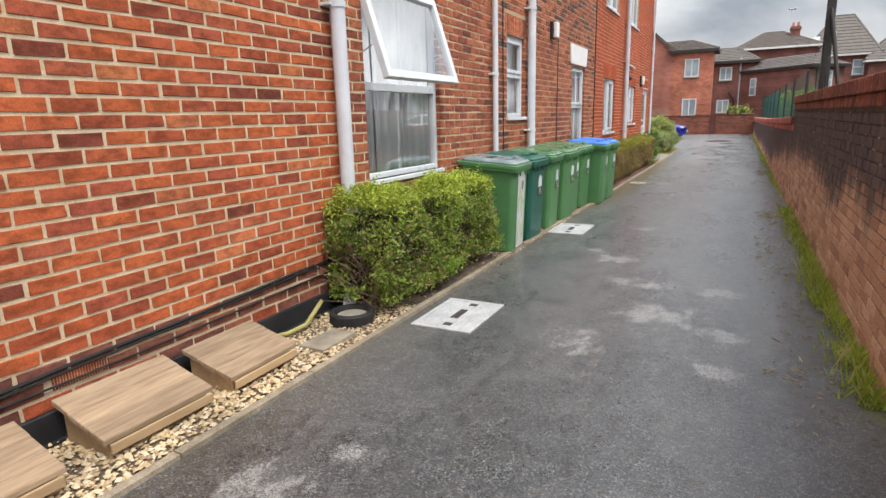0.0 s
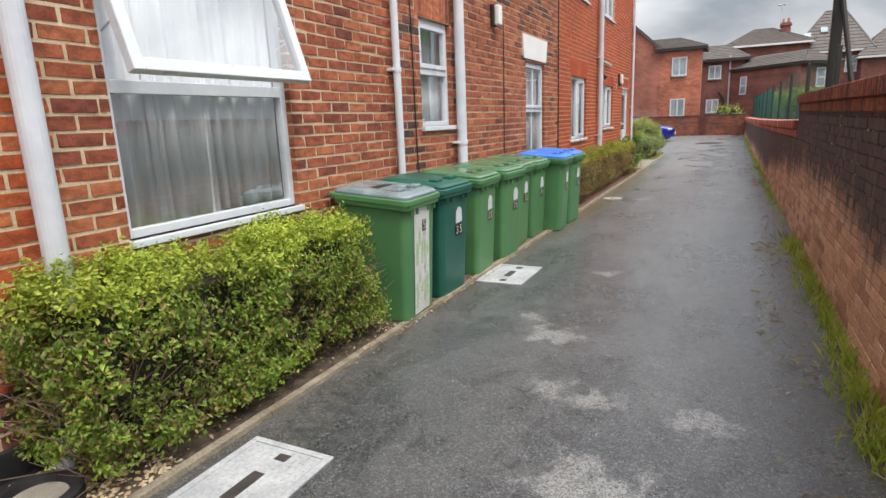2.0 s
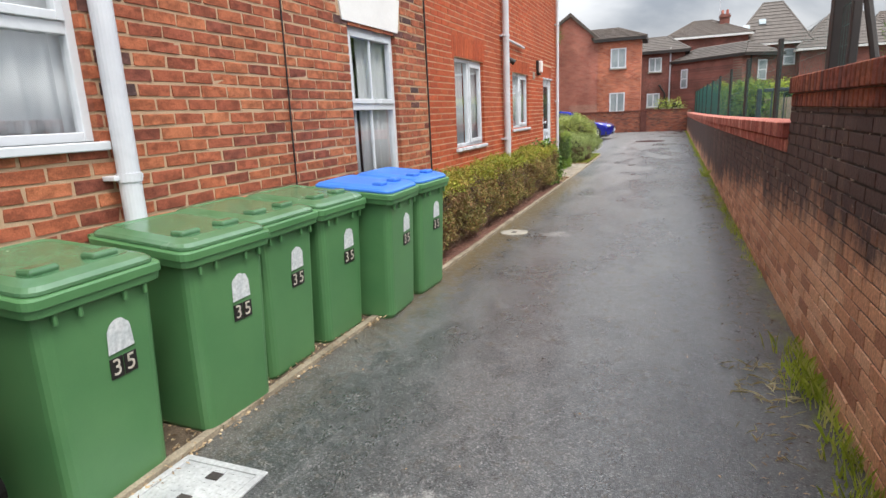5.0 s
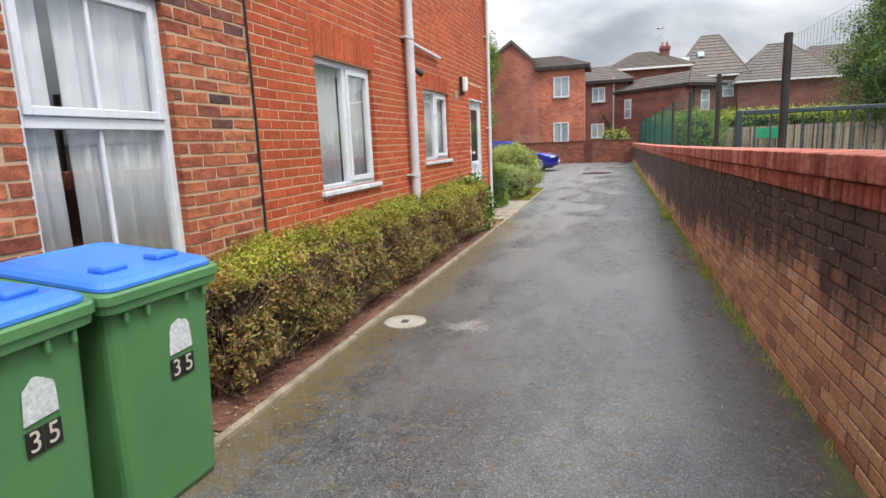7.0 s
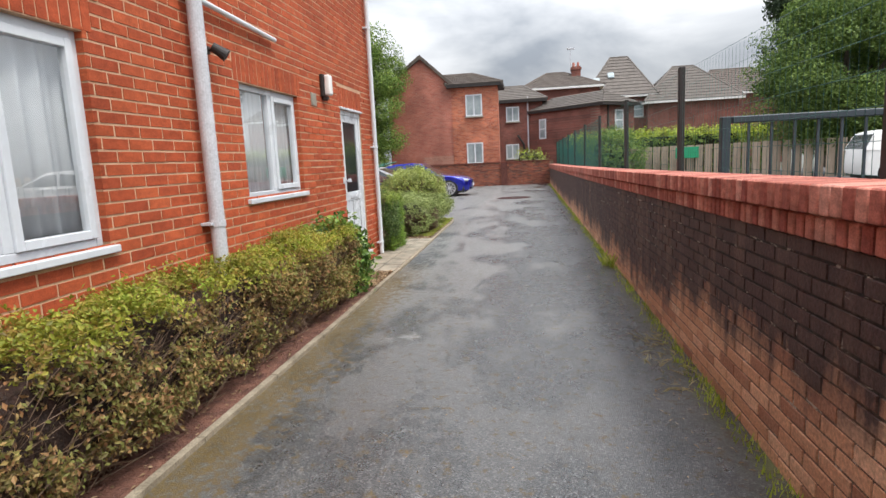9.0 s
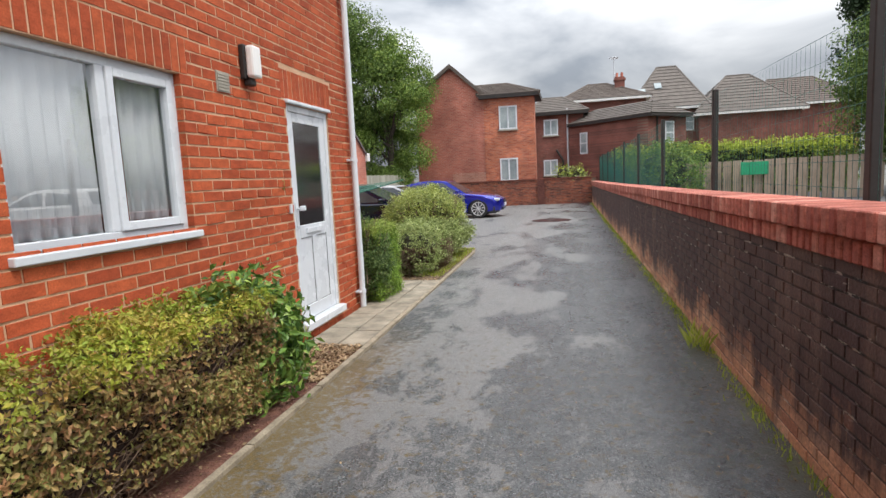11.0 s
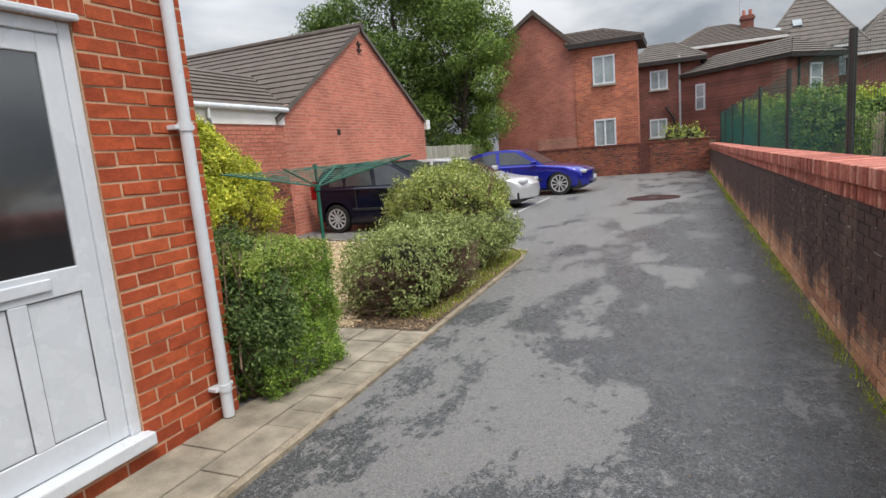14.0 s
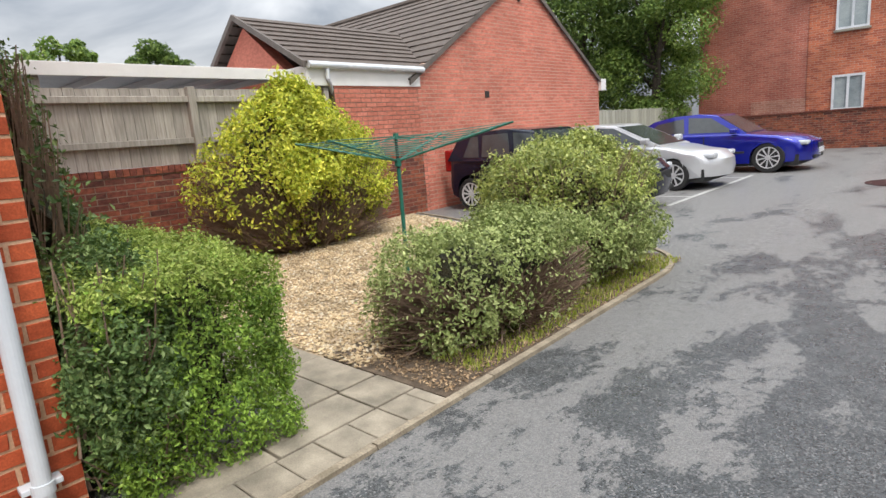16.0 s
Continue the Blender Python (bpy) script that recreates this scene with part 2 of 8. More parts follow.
def asphalt():
    """Worn, half-dried asphalt: stone chips, damp dark areas, pale dry scuffs, moss by the edging, dirt by the wall."""
    m, n, l, p = nodes_of("damp_asphalt")
    geo = n.new("ShaderNodeNewGeometry")
    vor = n.new("ShaderNodeTexVoronoi")
    vor.inputs["Scale"].default_value = 140
    l.new(geo.outputs["Position"], vor.inputs["Vector"])
    sepc = n.new("ShaderNodeSeparateColor")
    l.new(vor.outputs["Color"], sepc.inputs[0])
    chips = ramp_node(n, [(0.0, grey(0.022)), (0.55, (0.056, 0.063, 0.066)), (0.88, (0.108, 0.108, 0.11)), (1.0, (0.21, 0.207, 0.204))])
    l.new(sepc.outputs[0], chips.inputs[0])
    mid = ramp_node(n, [(0.3, grey(0.72)), (0.7, grey(1.3))])
    l.new(noise_node(n, l, 7.0, 6, space="World", rough=0.65), mid.inputs[0])
    col = mix_col(n, l, 1.0, chips.outputs[0], mid.outputs[0], "MULTIPLY")
    sep = n.new("ShaderNodeSeparateXYZ")
    l.new(geo.outputs["Position"], sep.inputs[0])

    def ramp_range(sock, a, b):
        r = n.new("ShaderNodeMapRange")
        r.inputs[1].default_value, r.inputs[2].default_value = a, b
        l.new(sock, r.inputs[0])
        return r.outputs[0]

    far = ramp_range(sep.outputs["Y"], 14.0, 19.0)
    damp_n = noise_node(n, l, 0.85, 10, (1.5, 0.75, 1), 0.70, space="World")
    damp_n = math_node(n, l, "ADD", damp_n, math_node(n, l, "MULTIPLY", math_node(n, l, "ADD", noise_node(n, l, 15, 8, (1.3, 0.8, 1), space="World", rough=0.75), -0.5), 0.36))
    side = n.new("ShaderNodeMapRange")
    side.inputs[1].default_value, side.inputs[2].default_value, side.inputs[3].default_value, side.inputs[4].default_value = -1.7, 0.3, 0.050, -0.095
    l.new(sep.outputs["X"], side.inputs[0])
    damp_n = math_node(n, l, "ADD", damp_n, math_node(n, l, "MULTIPLY", side.outputs[0], far))
    damp_n = math_node(n, l, "ADD", damp_n, math_node(n, l, "MULTIPLY", ramp_range(sep.outputs["Y"], 26.0, 30.5), 0.045))
    dry = ramp_node(n, [(0.497, grey(0)), (0.522, grey(1))])
    l.new(damp_n, dry.inputs[0])
    dry_far = math_node(n, l, "MULTIPLY", dry.outputs[0], math_node(n, l, "ADD", math_node(n, l, "MULTIPLY", far, 0.70), 0.22))
    pale = ramp_node(n, [(0.0, grey(0.125)), (1.0, (0.225, 0.219, 0.21))])
    l.new(sepc.outputs[1], pale.inputs[0])
    col = mix_col(n, l, dry_far, col, pale.outputs[0])
    # dried-out scuffs
    edge = noise_node(n, l, 5.5, 9, (1.2, 0.8, 1), 0.7, space="World")
    total = None
    for sx, sy, sr in SCUFFS:
        vm = n.new("ShaderNodeVectorMath")
        vm.operation = "DISTANCE"
        vm.inputs[1].default_value = (sx, sy, 0)
        l.new(geo.outputs["Position"], vm.inputs[0])
        near = math_node(n, l, "SUBTRACT", 1.0, math_node(n, l, "MULTIPLY", vm.outputs["Value"], 0.72 / sr), True)
        total = near if total is None else math_node(n, l, "MAXIMUM", total, near)
    sc = ramp_node(n, [(0.58, grey(0)), (0.68, grey(1))])
    l.new(math_node(n, l, "ADD", math_node(n, l, "MULTIPLY", total, 0.26), math_node(n, l, "MULTIPLY", edge, 0.95)), sc.inputs[0])
    worn = ramp_node(n, [(0.25, grey(0.15)), (0.6, grey(1))])
    l.new(sepc.outputs[2], worn.inputs[0])
    scuff = math_node(n, l, "MULTIPLY", math_node(n, l, "MULTIPLY", sc.outputs[0], ramp_range(total, 0.02, 0.25)), worn.outputs[0])
    col = mix_col(n, l, math_node(n, l, "MULTIPLY", scuff, 0.8), col, (0.34, 0.335, 0.32))
    # moss along the edging, dirt along the boundary wall
    rough_n = noise_node(n, l, 13, 8, space="World", rough=0.75)
    lane = ramp_range(sep.outputs["X"], -1.60, -2.0)
    moss = ramp_node(n, [(0.555, grey(0)), (0.68, grey(0.95))])
    l.new(math_node(n, l, "ADD", math_node(n, l, "MULTIPLY", lane, 0.22), math_node(n, l, "MULTIPLY", math_node(n, l, "ADD", rough_n, -0.10), 1.25)), moss.inputs[0])
    tufts = ramp_node(n, [(0.37, grey(0.25)), (0.54, grey(1))])
    l.new(noise_node(n, l, 42, 6, space="World", rough=0.7), tufts.inputs[0])
    lane_edge = ramp_range(sep.outputs["X"], -2.20, -2.14)
    stretch_y = math_node(n, l, "MULTIPLY", ramp_range(sep.outputs["Y"], 20.0, 18.5), math_node(n, l, "ADD", math_node(n, l, "MULTIPLY", ramp_range(sep.outputs["Y"], 9.0, 11.5), 0.75), 0.22))
    col = mix_col(n, l, math_node(n, l, "MULTIPLY", math_node(n, l, "MULTIPLY", math_node(n, l, "MULTIPLY", moss.outputs[0], tufts.outputs[0]), stretch_y), lane_edge), col, (0.122, 0.076, 0.011))
    foot = ramp_node(n, [(0.52, grey(0)), (0.72, grey(1))])
    l.new(math_node(n, l, "ADD", math_node(n, l, "MULTIPLY", ramp_range(sep.outputs["X"], 0.35, 0.75), 0.55), math_node(n, l, "MULTIPLY", rough_n, 0.5)), foot.inputs[0])
    dirt = math_node(n, l, "MULTIPLY", foot.outputs[0], 0.45)
    col = mix_col(n, l, dirt, col, (0.05, 0.045, 0.025))
    green = ramp_node(n, [(0.615, grey(0)), (0.73, grey(0.8))])
    l.new(math_node(n, l, "ADD", math_node(n, l, "MULTIPLY", ramp_range(sep.outputs["X"], 0.48, 0.72), 0.19), math_node(n, l, "MULTIPLY", noise_node(n, l, 2.6, 9, (1.8, 0.7, 1), 0.75, space="World"), 0.90)), green.inputs[0])
    col = mix_col(n, l, math_node(n, l, "MULTIPLY", green.outputs[0], ramp_range(sep.outputs["X"], 0.40, 0.55)), col, (0.115, 0.13, 0.022))
    l.new(col, p.inputs["Base Color"])
    wet = ramp_node(n, [(0.42, grey(0.26)), (0.58, grey(0.52))])
    l.new(damp_n, wet.inputs[0])
    rg = math_node(n, l, "ADD", wet.outputs[0], math_node(n, l, "MULTIPLY", math_node(n, l, "ADD", dirt, moss.outputs[0]), 0.3), True)
    l.new(rg, p.inputs["Roughness"])
    l.new(math_node(n, l, "SUBTRACT", 0.65, math_node(n, l, "MULTIPLY", far, 0.18)), p.inputs["Specular IOR Level"])
    l.new(math_node(n, l, "SUBTRACT", 0.46, math_node(n, l, "MULTIPLY", far, 0.24)), p.inputs["Coat Weight"])
    p.inputs["Coat Roughness"].default_value, p.inputs["Coat IOR"].default_value = 0.24, 1.33
    bump_to(n, l, p, vor.outputs["Distance"], 0.6, 0.005)
    return m


M_ASPHALT = asphalt()
M_PLAY = plain("playground_asphalt", (0.07, 0.07, 0.072), (0.13, 0.13, 0.13), 1.5, 0.8, 0.4, fine=130, grain=0.3)
M_CONC = plain("weathered_concrete", (0.26, 0.24, 0.20), (0.40, 0.37, 0.31), 5, 0.9, 0.5, fine=110)
M_EDGING = plain("tan_weathered_edging", (0.20, 0.165, 0.115), (0.38, 0.32, 0.235), 7, 0.9, 0.6, fine=90, grain=0.3)
M_SLAB = plain("stone_coloured_paving", (0.17, 0.148, 0.112), (0.37, 0.32, 0.245), 5, 0.85, 0.4, fine=140)
M_SOIL = plain("damp_soil_and_bark", (0.07, 0.05, 0.033), (0.17, 0.125, 0.085), 12, 0.95, 1.0, fine=70, dist=0.02)
M_REDSOIL = plain("red_brown_bark_mulch", (0.10, 0.042, 0.03), (0.24, 0.11, 0.075), 14, 0.95, 1.0, fine=60, dist=0.02)
M_UPVC = plain("white_upvc", (0.60, 0.63, 0.67), (0.69, 0.72, 0.755), 2, 0.28, 0.0, fine=30, grain=0.03)
M_WHITE = plain("white_painted_render", (0.74, 0.73, 0.71), (0.82, 0.81, 0.79), 3, 0.6, 0.15, grain=0.03)
M_PIPE = plain("grey_white_plastic_pipe", (0.55, 0.57, 0.62), (0.68, 0.70, 0.74), 3, 0.35, 0.05, fine=20, grain=0.03)
M_PIPE_GREY = plain("weathered_grey_pipe", (0.50, 0.51, 0.54), (0.62, 0.63, 0.67), 4, 0.45, 0.1)
M_BLACK = plain("black_bitumen_plinth", (0.012, 0.013, 0.016), (0.03, 0.032, 0.036), 5, 0.55, 0.3)
M_RUBBER = plain("black_rubber", (0.012, 0.012, 0.012), (0.022, 0.022, 0.022), 8, 0.75, 0.2)
M_CABLE = plain("black_cable", (0.01, 0.01, 0.01), (0.02, 0.02, 0.02), 8, 0.6, 0.0)
# the dimness of the rooms is put into this dark plaster colour
M_ROOM = plain("darkened_room_plaster", (0.10, 0.09, 0.08), (0.14, 0.13, 0.11), 2, 0.9, 0.0)
M_CURTAIN = plain("white_net_curtain", (0.72, 0.74, 0.77), (0.82, 0.84, 0.87), 5, 0.9, 0.1, grain=0.03)
M_LID_GREEN = plain("wet_green_lid", (0.06, 0.16, 0.07), (0.10, 0.21, 0.11), 5, 0.24, 0.05, fine=120, grain=0.03, spec=0.9)
M_BIN = plain("mid_green_plastic", (0.066, 0.185, 0.070), (0.092, 0.23, 0.088), 2.5, 0.42, 0.08, fine=150, grain=0.03)
M_BIN_DARK = plain("bottle_green_plastic", (0.012, 0.09, 0.065), (0.02, 0.115, 0.08), 2.5, 0.40, 0.08, fine=150, grain=0.03)
M_LID_BLUE = plain("bright_blue_plastic", (0.035, 0.16, 0.58), (0.055, 0.215, 0.68), 3, 0.40, 0.05, fine=120, grain=0.03)
M_LID_GREY = plain("faded_grey_lid", (0.13, 0.19, 0.20), (0.27, 0.33, 0.35), 7, 0.22, 0.05, spec=0.9)
M_BLUE_PAINT = plain("metallic_blue_car_paint", (0.008, 0.013, 0.27), (0.012, 0.02, 0.36), 1, 0.22, 0.0, metal=0.45, coat=1.0, grain=0.03)
M_SILVER = plain("silver_car_paint", (0.62, 0.63, 0.65), (0.70, 0.71, 0.73), 1, 0.32, 0.0, metal=0.5, coat=0.7, grain=0.03)
M_NAVY = plain("dark_navy_car_paint", (0.003, 0.005, 0.016), (0.004, 0.007, 0.022), 1, 0.16, 0.0, metal=0.0, coat=0.35, grain=0.03)
M_ALLOY = plain("silver_alloy", (0.56, 0.56, 0.57), (0.66, 0.66, 0.67), 4, 0.35, 0.0, metal=0.25)
M_RED_LAMP = plain("red_lamp_plastic", (0.25, 0.008, 0.008), (0.32, 0.012, 0.012), 4, 0.2, 0.0)
M_LAMP = plain("clear_lamp_lens", (0.45, 0.47, 0.5), (0.6, 0.62, 0.65), 5, 0.12, 0.0)
M_POST = plain("dark_brown_steel_post", (0.018, 0.015, 0.014), (0.035, 0.028, 0.025), 4, 0.6, 0.2)
M_MESH = plain("green_coated_wire", (0.012, 0.085, 0.07), (0.02, 0.11, 0.09), 4, 0.5, 0.0)
M_GREEN_STEEL = plain("green_painted_steel", (0.015, 0.13, 0.095), (0.025, 0.17, 0.12), 4, 0.45, 0.0)
M_RAIL = plain("dark_blue_painted_rail", (0.030, 0.044, 0.054), (0.045, 0.06, 0.072), 4, 0.5, 0.0)
M_ROOF = plain("brown_concrete_roof_tile", (0.085, 0.066, 0.055), (0.13, 0.105, 0.09), 3, 0.85, 0.4, fine=40)
M_ROOF2 = plain("grey_brown_roof_tile", (0.10, 0.085, 0.075), (0.155, 0.135, 0.12), 3, 0.85, 0.4, fine=40)
M_BARK = plain("tree_bark", (0.05, 0.04, 0.03), (0.10, 0.08, 0.06), 9, 0.95, 0.8, fine=40)
M_TWIG = plain("dry_twig", (0.15, 0.10, 0.07), (0.29, 0.20, 0.14), 12, 0.9, 0.3)
# solid plant cores, their dark colour standing for the shaded gaps between leaves
M_HOLLOW = plain("inner_shade_core", (0.022, 0.026, 0.010), (0.05, 0.042, 0.02), 18, 0.95, 1.0, fine=60, dist=0.03)
M_REDHEART = plain("red_brown_shade_core", (0.02, 0.011, 0.008), (0.06, 0.028, 0.019), 18, 0.95, 1.0, fine=60, dist=0.03)
M_IRON = plain("rusty_cast_iron", (0.03, 0.026, 0.024), (0.06, 0.05, 0.045), 9, 0.7, 0.4)
M_GALV = plain("pale_galvanised_cover", (0.44, 0.45, 0.46), (0.60, 0.61, 0.61), 7, 0.55, 0.3, metal=0.2)


def timber(name, a, b, along=(1, 14, 14), rough=0.8):
    m, n, l, p = nodes_of(name)
    g = noise_node(n, l, 3.0, 6, along, 0.6, space="World")
    r = ramp_node(n, [(0.3, a), (0.7, b)])
    l.new(g, r.inputs[0])
    rnd = ramp_node(n, [(0.0, grey(0.78)), (1.0, grey(1.12))])
    l.new(piece_random(n, l), rnd.inputs[0])
    l.new(mix_col(n, l, 1.0, r.outputs[0], rnd.outputs[0], "MULTIPLY"), p.inputs["Base Color"])
    p.inputs["Roughness"].default_value = rough
    bump_to(n, l, p, g, 0.3, 0.004)
    return m


M_PLANK = timber("weathered_ply_boards", (0.23, 0.155, 0.095), (0.44, 0.32, 0.205), (14, 1.2, 14))
M_BOX = timber("tan_painted_timber", (0.42, 0.28, 0.15), (0.52, 0.365, 0.21), (10, 1.5, 10))
M_FENCE = timber("silvered_fence_board", (0.27, 0.245, 0.21), (0.46, 0.425, 0.375), (12, 12, 1))
M_FENCE2 = timber("pale_green_grey_fence", (0.30, 0.30, 0.24), (0.44, 0.43, 0.36), (10, 10, 1))
M_FENCE3 = timber("tan_close_board_fence", (0.34, 0.26, 0.19), (0.48, 0.38, 0.29), (10, 10, 1))


def leaf_mat(name, stops, rough=0.55, trans=0.25, patches=()):
    m, n, l, p = nodes_of(name)
    r = ramp_node(n, stops)
    l.new(piece_random(n, l), r.inputs[0])
    v = ramp_node(n, [(0.35, grey(0.72)), (0.65, grey(1.15))])
    l.new(noise_node(n, l, 3.0, 4, space="World"), v.inputs[0])
    own = r.outputs[0]
    for k, tint in enumerate(patches):
        pr = ramp_node(n, [(0.54, grey(0)), (0.66, grey(0.75))])
        l.new(noise_node(n, l, 1.9 + 0.8 * k, 4, space="World"), pr.inputs[0])
        own = mix_col(n, l, pr.outputs[0], own, tint)
    col = mix_col(n, l, 1.0, own, v.outputs[0], "MULTIPLY")
    l.new(col, p.inputs["Base Color"])
    p.inputs["Roughness"].default_value, p.inputs["Specular IOR Level"].default_value = rough, 0.35
    t = n.new("ShaderNodeBsdfTranslucent")
    l.new(col, t.inputs[0])
    mx = n.new("ShaderNodeMixShader")
    mx.inputs[0].default_value = trans
    l.new(p.outputs[0], mx.inputs[1])
    l.new(t.outputs[0], mx.inputs[2])
    l.new(mx.outputs[0], n["Material Output"].inputs[0])
    return m


L_PRIVET = leaf_mat("box_green_leaf", [(0.0, (0.10, 0.18, 0.03)), (0.5, (0.22, 0.36, 0.05)), (1.0, (0.36, 0.51, 0.08))])
L_BOX = leaf_mat("olive_box_leaf", [(0.0, (0.09, 0.125, 0.02)), (0.45, (0.20, 0.30, 0.04)), (0.80, (0.34, 0.45, 0.065)), (0.86, (0.30, 0.19, 0.08)), (1.0, (0.40, 0.28, 0.13))], patches=((0.20, 0.32, 0.04),))
# hedge-top lime: new growth, brightened for the light falling on top
L_LIME = leaf_mat("lit_lime_new_growth", [(0.0, (0.24, 0.32, 0.033)), (0.5, (0.40, 0.49, 0.055)), (1.0, (0.56, 0.62, 0.10))])
L_BRONZE = leaf_mat("bronzed_hedge_leaf", [(0.0, (0.16, 0.085, 0.04)), (0.3, (0.21, 0.20, 0.055)), (0.55, (0.27, 0.28, 0.075)), (0.75, (0.36, 0.17, 0.08)), (1.0, (0.42, 0.33, 0.12))], patches=((0.20, 0.10, 0.05),))
L_OLIVE = leaf_mat("olive_hedge_top", [(0.0, (0.21, 0.24, 0.03)), (0.6, (0.36, 0.39, 0.045)), (0.85, (0.43, 0.30, 0.07)), (1.0, (0.52, 0.52, 0.09))], patches=((0.27, 0.40, 0.045), (0.38, 0.20, 0.07)))
L_LAUREL = leaf_mat("glossy_laurel_leaf", [(0.0, (0.05, 0.11, 0.025)), (0.6, (0.14, 0.25, 0.045)), (1.0, (0.38, 0.50, 0.11))], 0.3, 0.15)
L_DARK = leaf_mat("dark_cotoneaster_leaf", [(0.0, (0.05, 0.095, 0.025)), (0.6, (0.11, 0.18, 0.05)), (1.0, (0.24, 0.32, 0.11))])
L_SHRUB = leaf_mat("grey_green_shrub_leaf", [(0.0, (0.15, 0.20, 0.06)), (0.5, (0.31, 0.38, 0.12)), (1.0, (0.52, 0.58, 0.25))])
L_SHRUB_UPPER = leaf_mat("yellower_upper_shrub_leaf", [(0.0, (0.19, 0.24, 0.05)), (0.5, (0.37, 0.43, 0.10)), (1.0, (0.60, 0.62, 0.22))])
L_YELLOW = leaf_mat("yellow_variegated_leaf", [(0.0, (0.25, 0.33, 0.035)), (0.4, (0.48, 0.54, 0.055)), (1.0, (0.80, 0.76, 0.12))])
# paler green that paints the light on the corner hedge's upper face
L_TOP = leaf_mat("lit_green_top_leaf", [(0.0, (0.18, 0.26, 0.045)), (0.5, (0.30, 0.39, 0.075)), (1.0, (0.45, 0.51, 0.14))])
L_TREE = leaf_mat("broadleaf_tree_leaf", [(0.0, (0.055, 0.105, 0.022)), (0.6, (0.125, 0.20, 0.04)), (1.0, (0.23, 0.32, 0.07))])
L_TREE2 = leaf_mat("light_tree_leaf", [(0.0, (0.09, 0.16, 0.032)), (0.6, (0.18, 0.28, 0.05)), (1.0, (0.30, 0.39, 0.085))])
L_CONIFER = leaf_mat("conifer_needles", [(0.0, (0.0195, 0.039, 0.0156)), (1.0, (0.052, 0.0845, 0.0338))])
L_GRASS = leaf_mat("verge_grass", [(0.0, (0.26, 0.34, 0.045)), (0.55, (0.46, 0.56, 0.07)), (0.8, (0.52, 0.58, 0.12)), (1.0, (0.66, 0.58, 0.30))], 0.6, 0.5)
L_LITTER = leaf_mat("dry_fallen_leaf", [(0.0, (0.168, 0.108, 0.06)), (0.6, (0.336, 0.228, 0.132)), (1.0, (0.504, 0.372, 0.228))], 0.8, 0.1)
L_STRAW = leaf_mat("dry_straw", [(0.0, (0.40, 0.34, 0.17)), (1.0, (0.66, 0.60, 0.38))], 0.8, 0.1)
M_STONES = leaf_mat("buff_shingle", [(0.0, (0.28, 0.20, 0.115)), (0.4, (0.52, 0.39, 0.23)), (0.8, (0.64, 0.51, 0.32)), (1.0, (0.64, 0.58, 0.46))], 0.75, 0.0)


def glass(name, tint=(1, 1, 1), gloss=1.5):
    """A pane: clear straight through, more mirror-like the flatter it is seen."""
    m, n, l, p = nodes_of(name)
    n.remove(p)
    tr, gl, fr, mx = n.new("ShaderNodeBsdfTransparent"), n.new("ShaderNodeBsdfGlossy"), n.new("ShaderNodeLayerWeight"), n.new("ShaderNodeMixShader")
    tr.inputs[0].default_value = (*tint, 1)
    gl.inputs["Roughness"].default_value = 0.01
    fr.inputs[0].default_value = 0.5
    l.new(math_node(n, l, "ADD", math_node(n, l, "MULTIPLY", math_node(n, l, "POWER", fr.outputs["Facing"], 4.0), 1 - gloss), gloss, True), mx.inputs[0])
    l.new(tr.outputs[0], mx.inputs[1])
    l.new(gl.outputs[0], mx.inputs[2])
    l.new(mx.outputs[0], n["Material Output"].inputs[0])
    return m


M_GLASS = glass("window_glass", (0.9, 0.92, 0.92), 0.32)
M_CARGLASS = plain("dark_car_glass", (0.030, 0.036, 0.040), (0.060, 0.068, 0.072), 2, 0.05, 0.0, spec=1.0)
M_FARGLASS = plain("far_window_glass", (0.20, 0.25, 0.27), (0.44, 0.49, 0.50), 1.2, 0.12, 0.0)
M_OBSCURE = plain("dark_obscured_glass", (0.018, 0.021, 0.024), (0.03, 0.034, 0.037), 2, 0.06, 0.0, spec=0.9)
for gl_mat in (M_OBSCURE,):
    gl_mat.node_tree.nodes["Principled BSDF"].inputs["IOR"].default_value = 2.0

# ---- mesh tools ----
def box(bm, x0, x1, y0, y1, z0, z1, bev=0.0, seg=2):
    v = [bm.verts.new(c) for c in ((x0, y0, z0), (x1, y0, z0), (x1, y1, z0), (x0, y1, z0), (x0, y0, z1), (x1, y0, z1), (x1, y1, z1), (x0, y1, z1))]
    f = [bm.faces.new([v[i] for i in q]) for q in ((3, 2, 1, 0), (4, 5, 6, 7), (0, 1, 5, 4), (1, 2, 6, 5), (2, 3, 7, 6), (3, 0, 4, 7))]
    if bev:
        bmesh.ops.bevel(bm, geom=list({e for g in f for e in g.edges}), offset=bev, segments=seg, affect="EDGES", profile=0.5)
    return v


def boxes(*specs, bev=0.0, seg=2):
    bm = bmesh.new()
    for s in specs:
        box(bm, *s, bev=bev, seg=seg)
    return bm


def tube(bm, a, b, r0, r1=None, sides=12, cap=True):
    a, b = Vector(a), Vector(b)
    r1 = r0 if r1 is None else r1
    q = (b - a).to_track_quat("Z", "Y")
    rings = []
    for c, r in ((a, r0), (b, r1)):
        rings.append([bm.verts.new(c + q @ Vector((r * math.cos(2 * math.pi * k / sides), r * math.sin(2 * math.pi * k / sides), 0))) for k in range(sides)])
    for k in range(sides):
        bm.faces.new((rings[0][k], rings[0][(k + 1) % sides], rings[1][(k + 1) % sides], rings[1][k]))
    if cap:
        bm.faces.new(rings[0][::-1])
        bm.faces.new(rings[1])


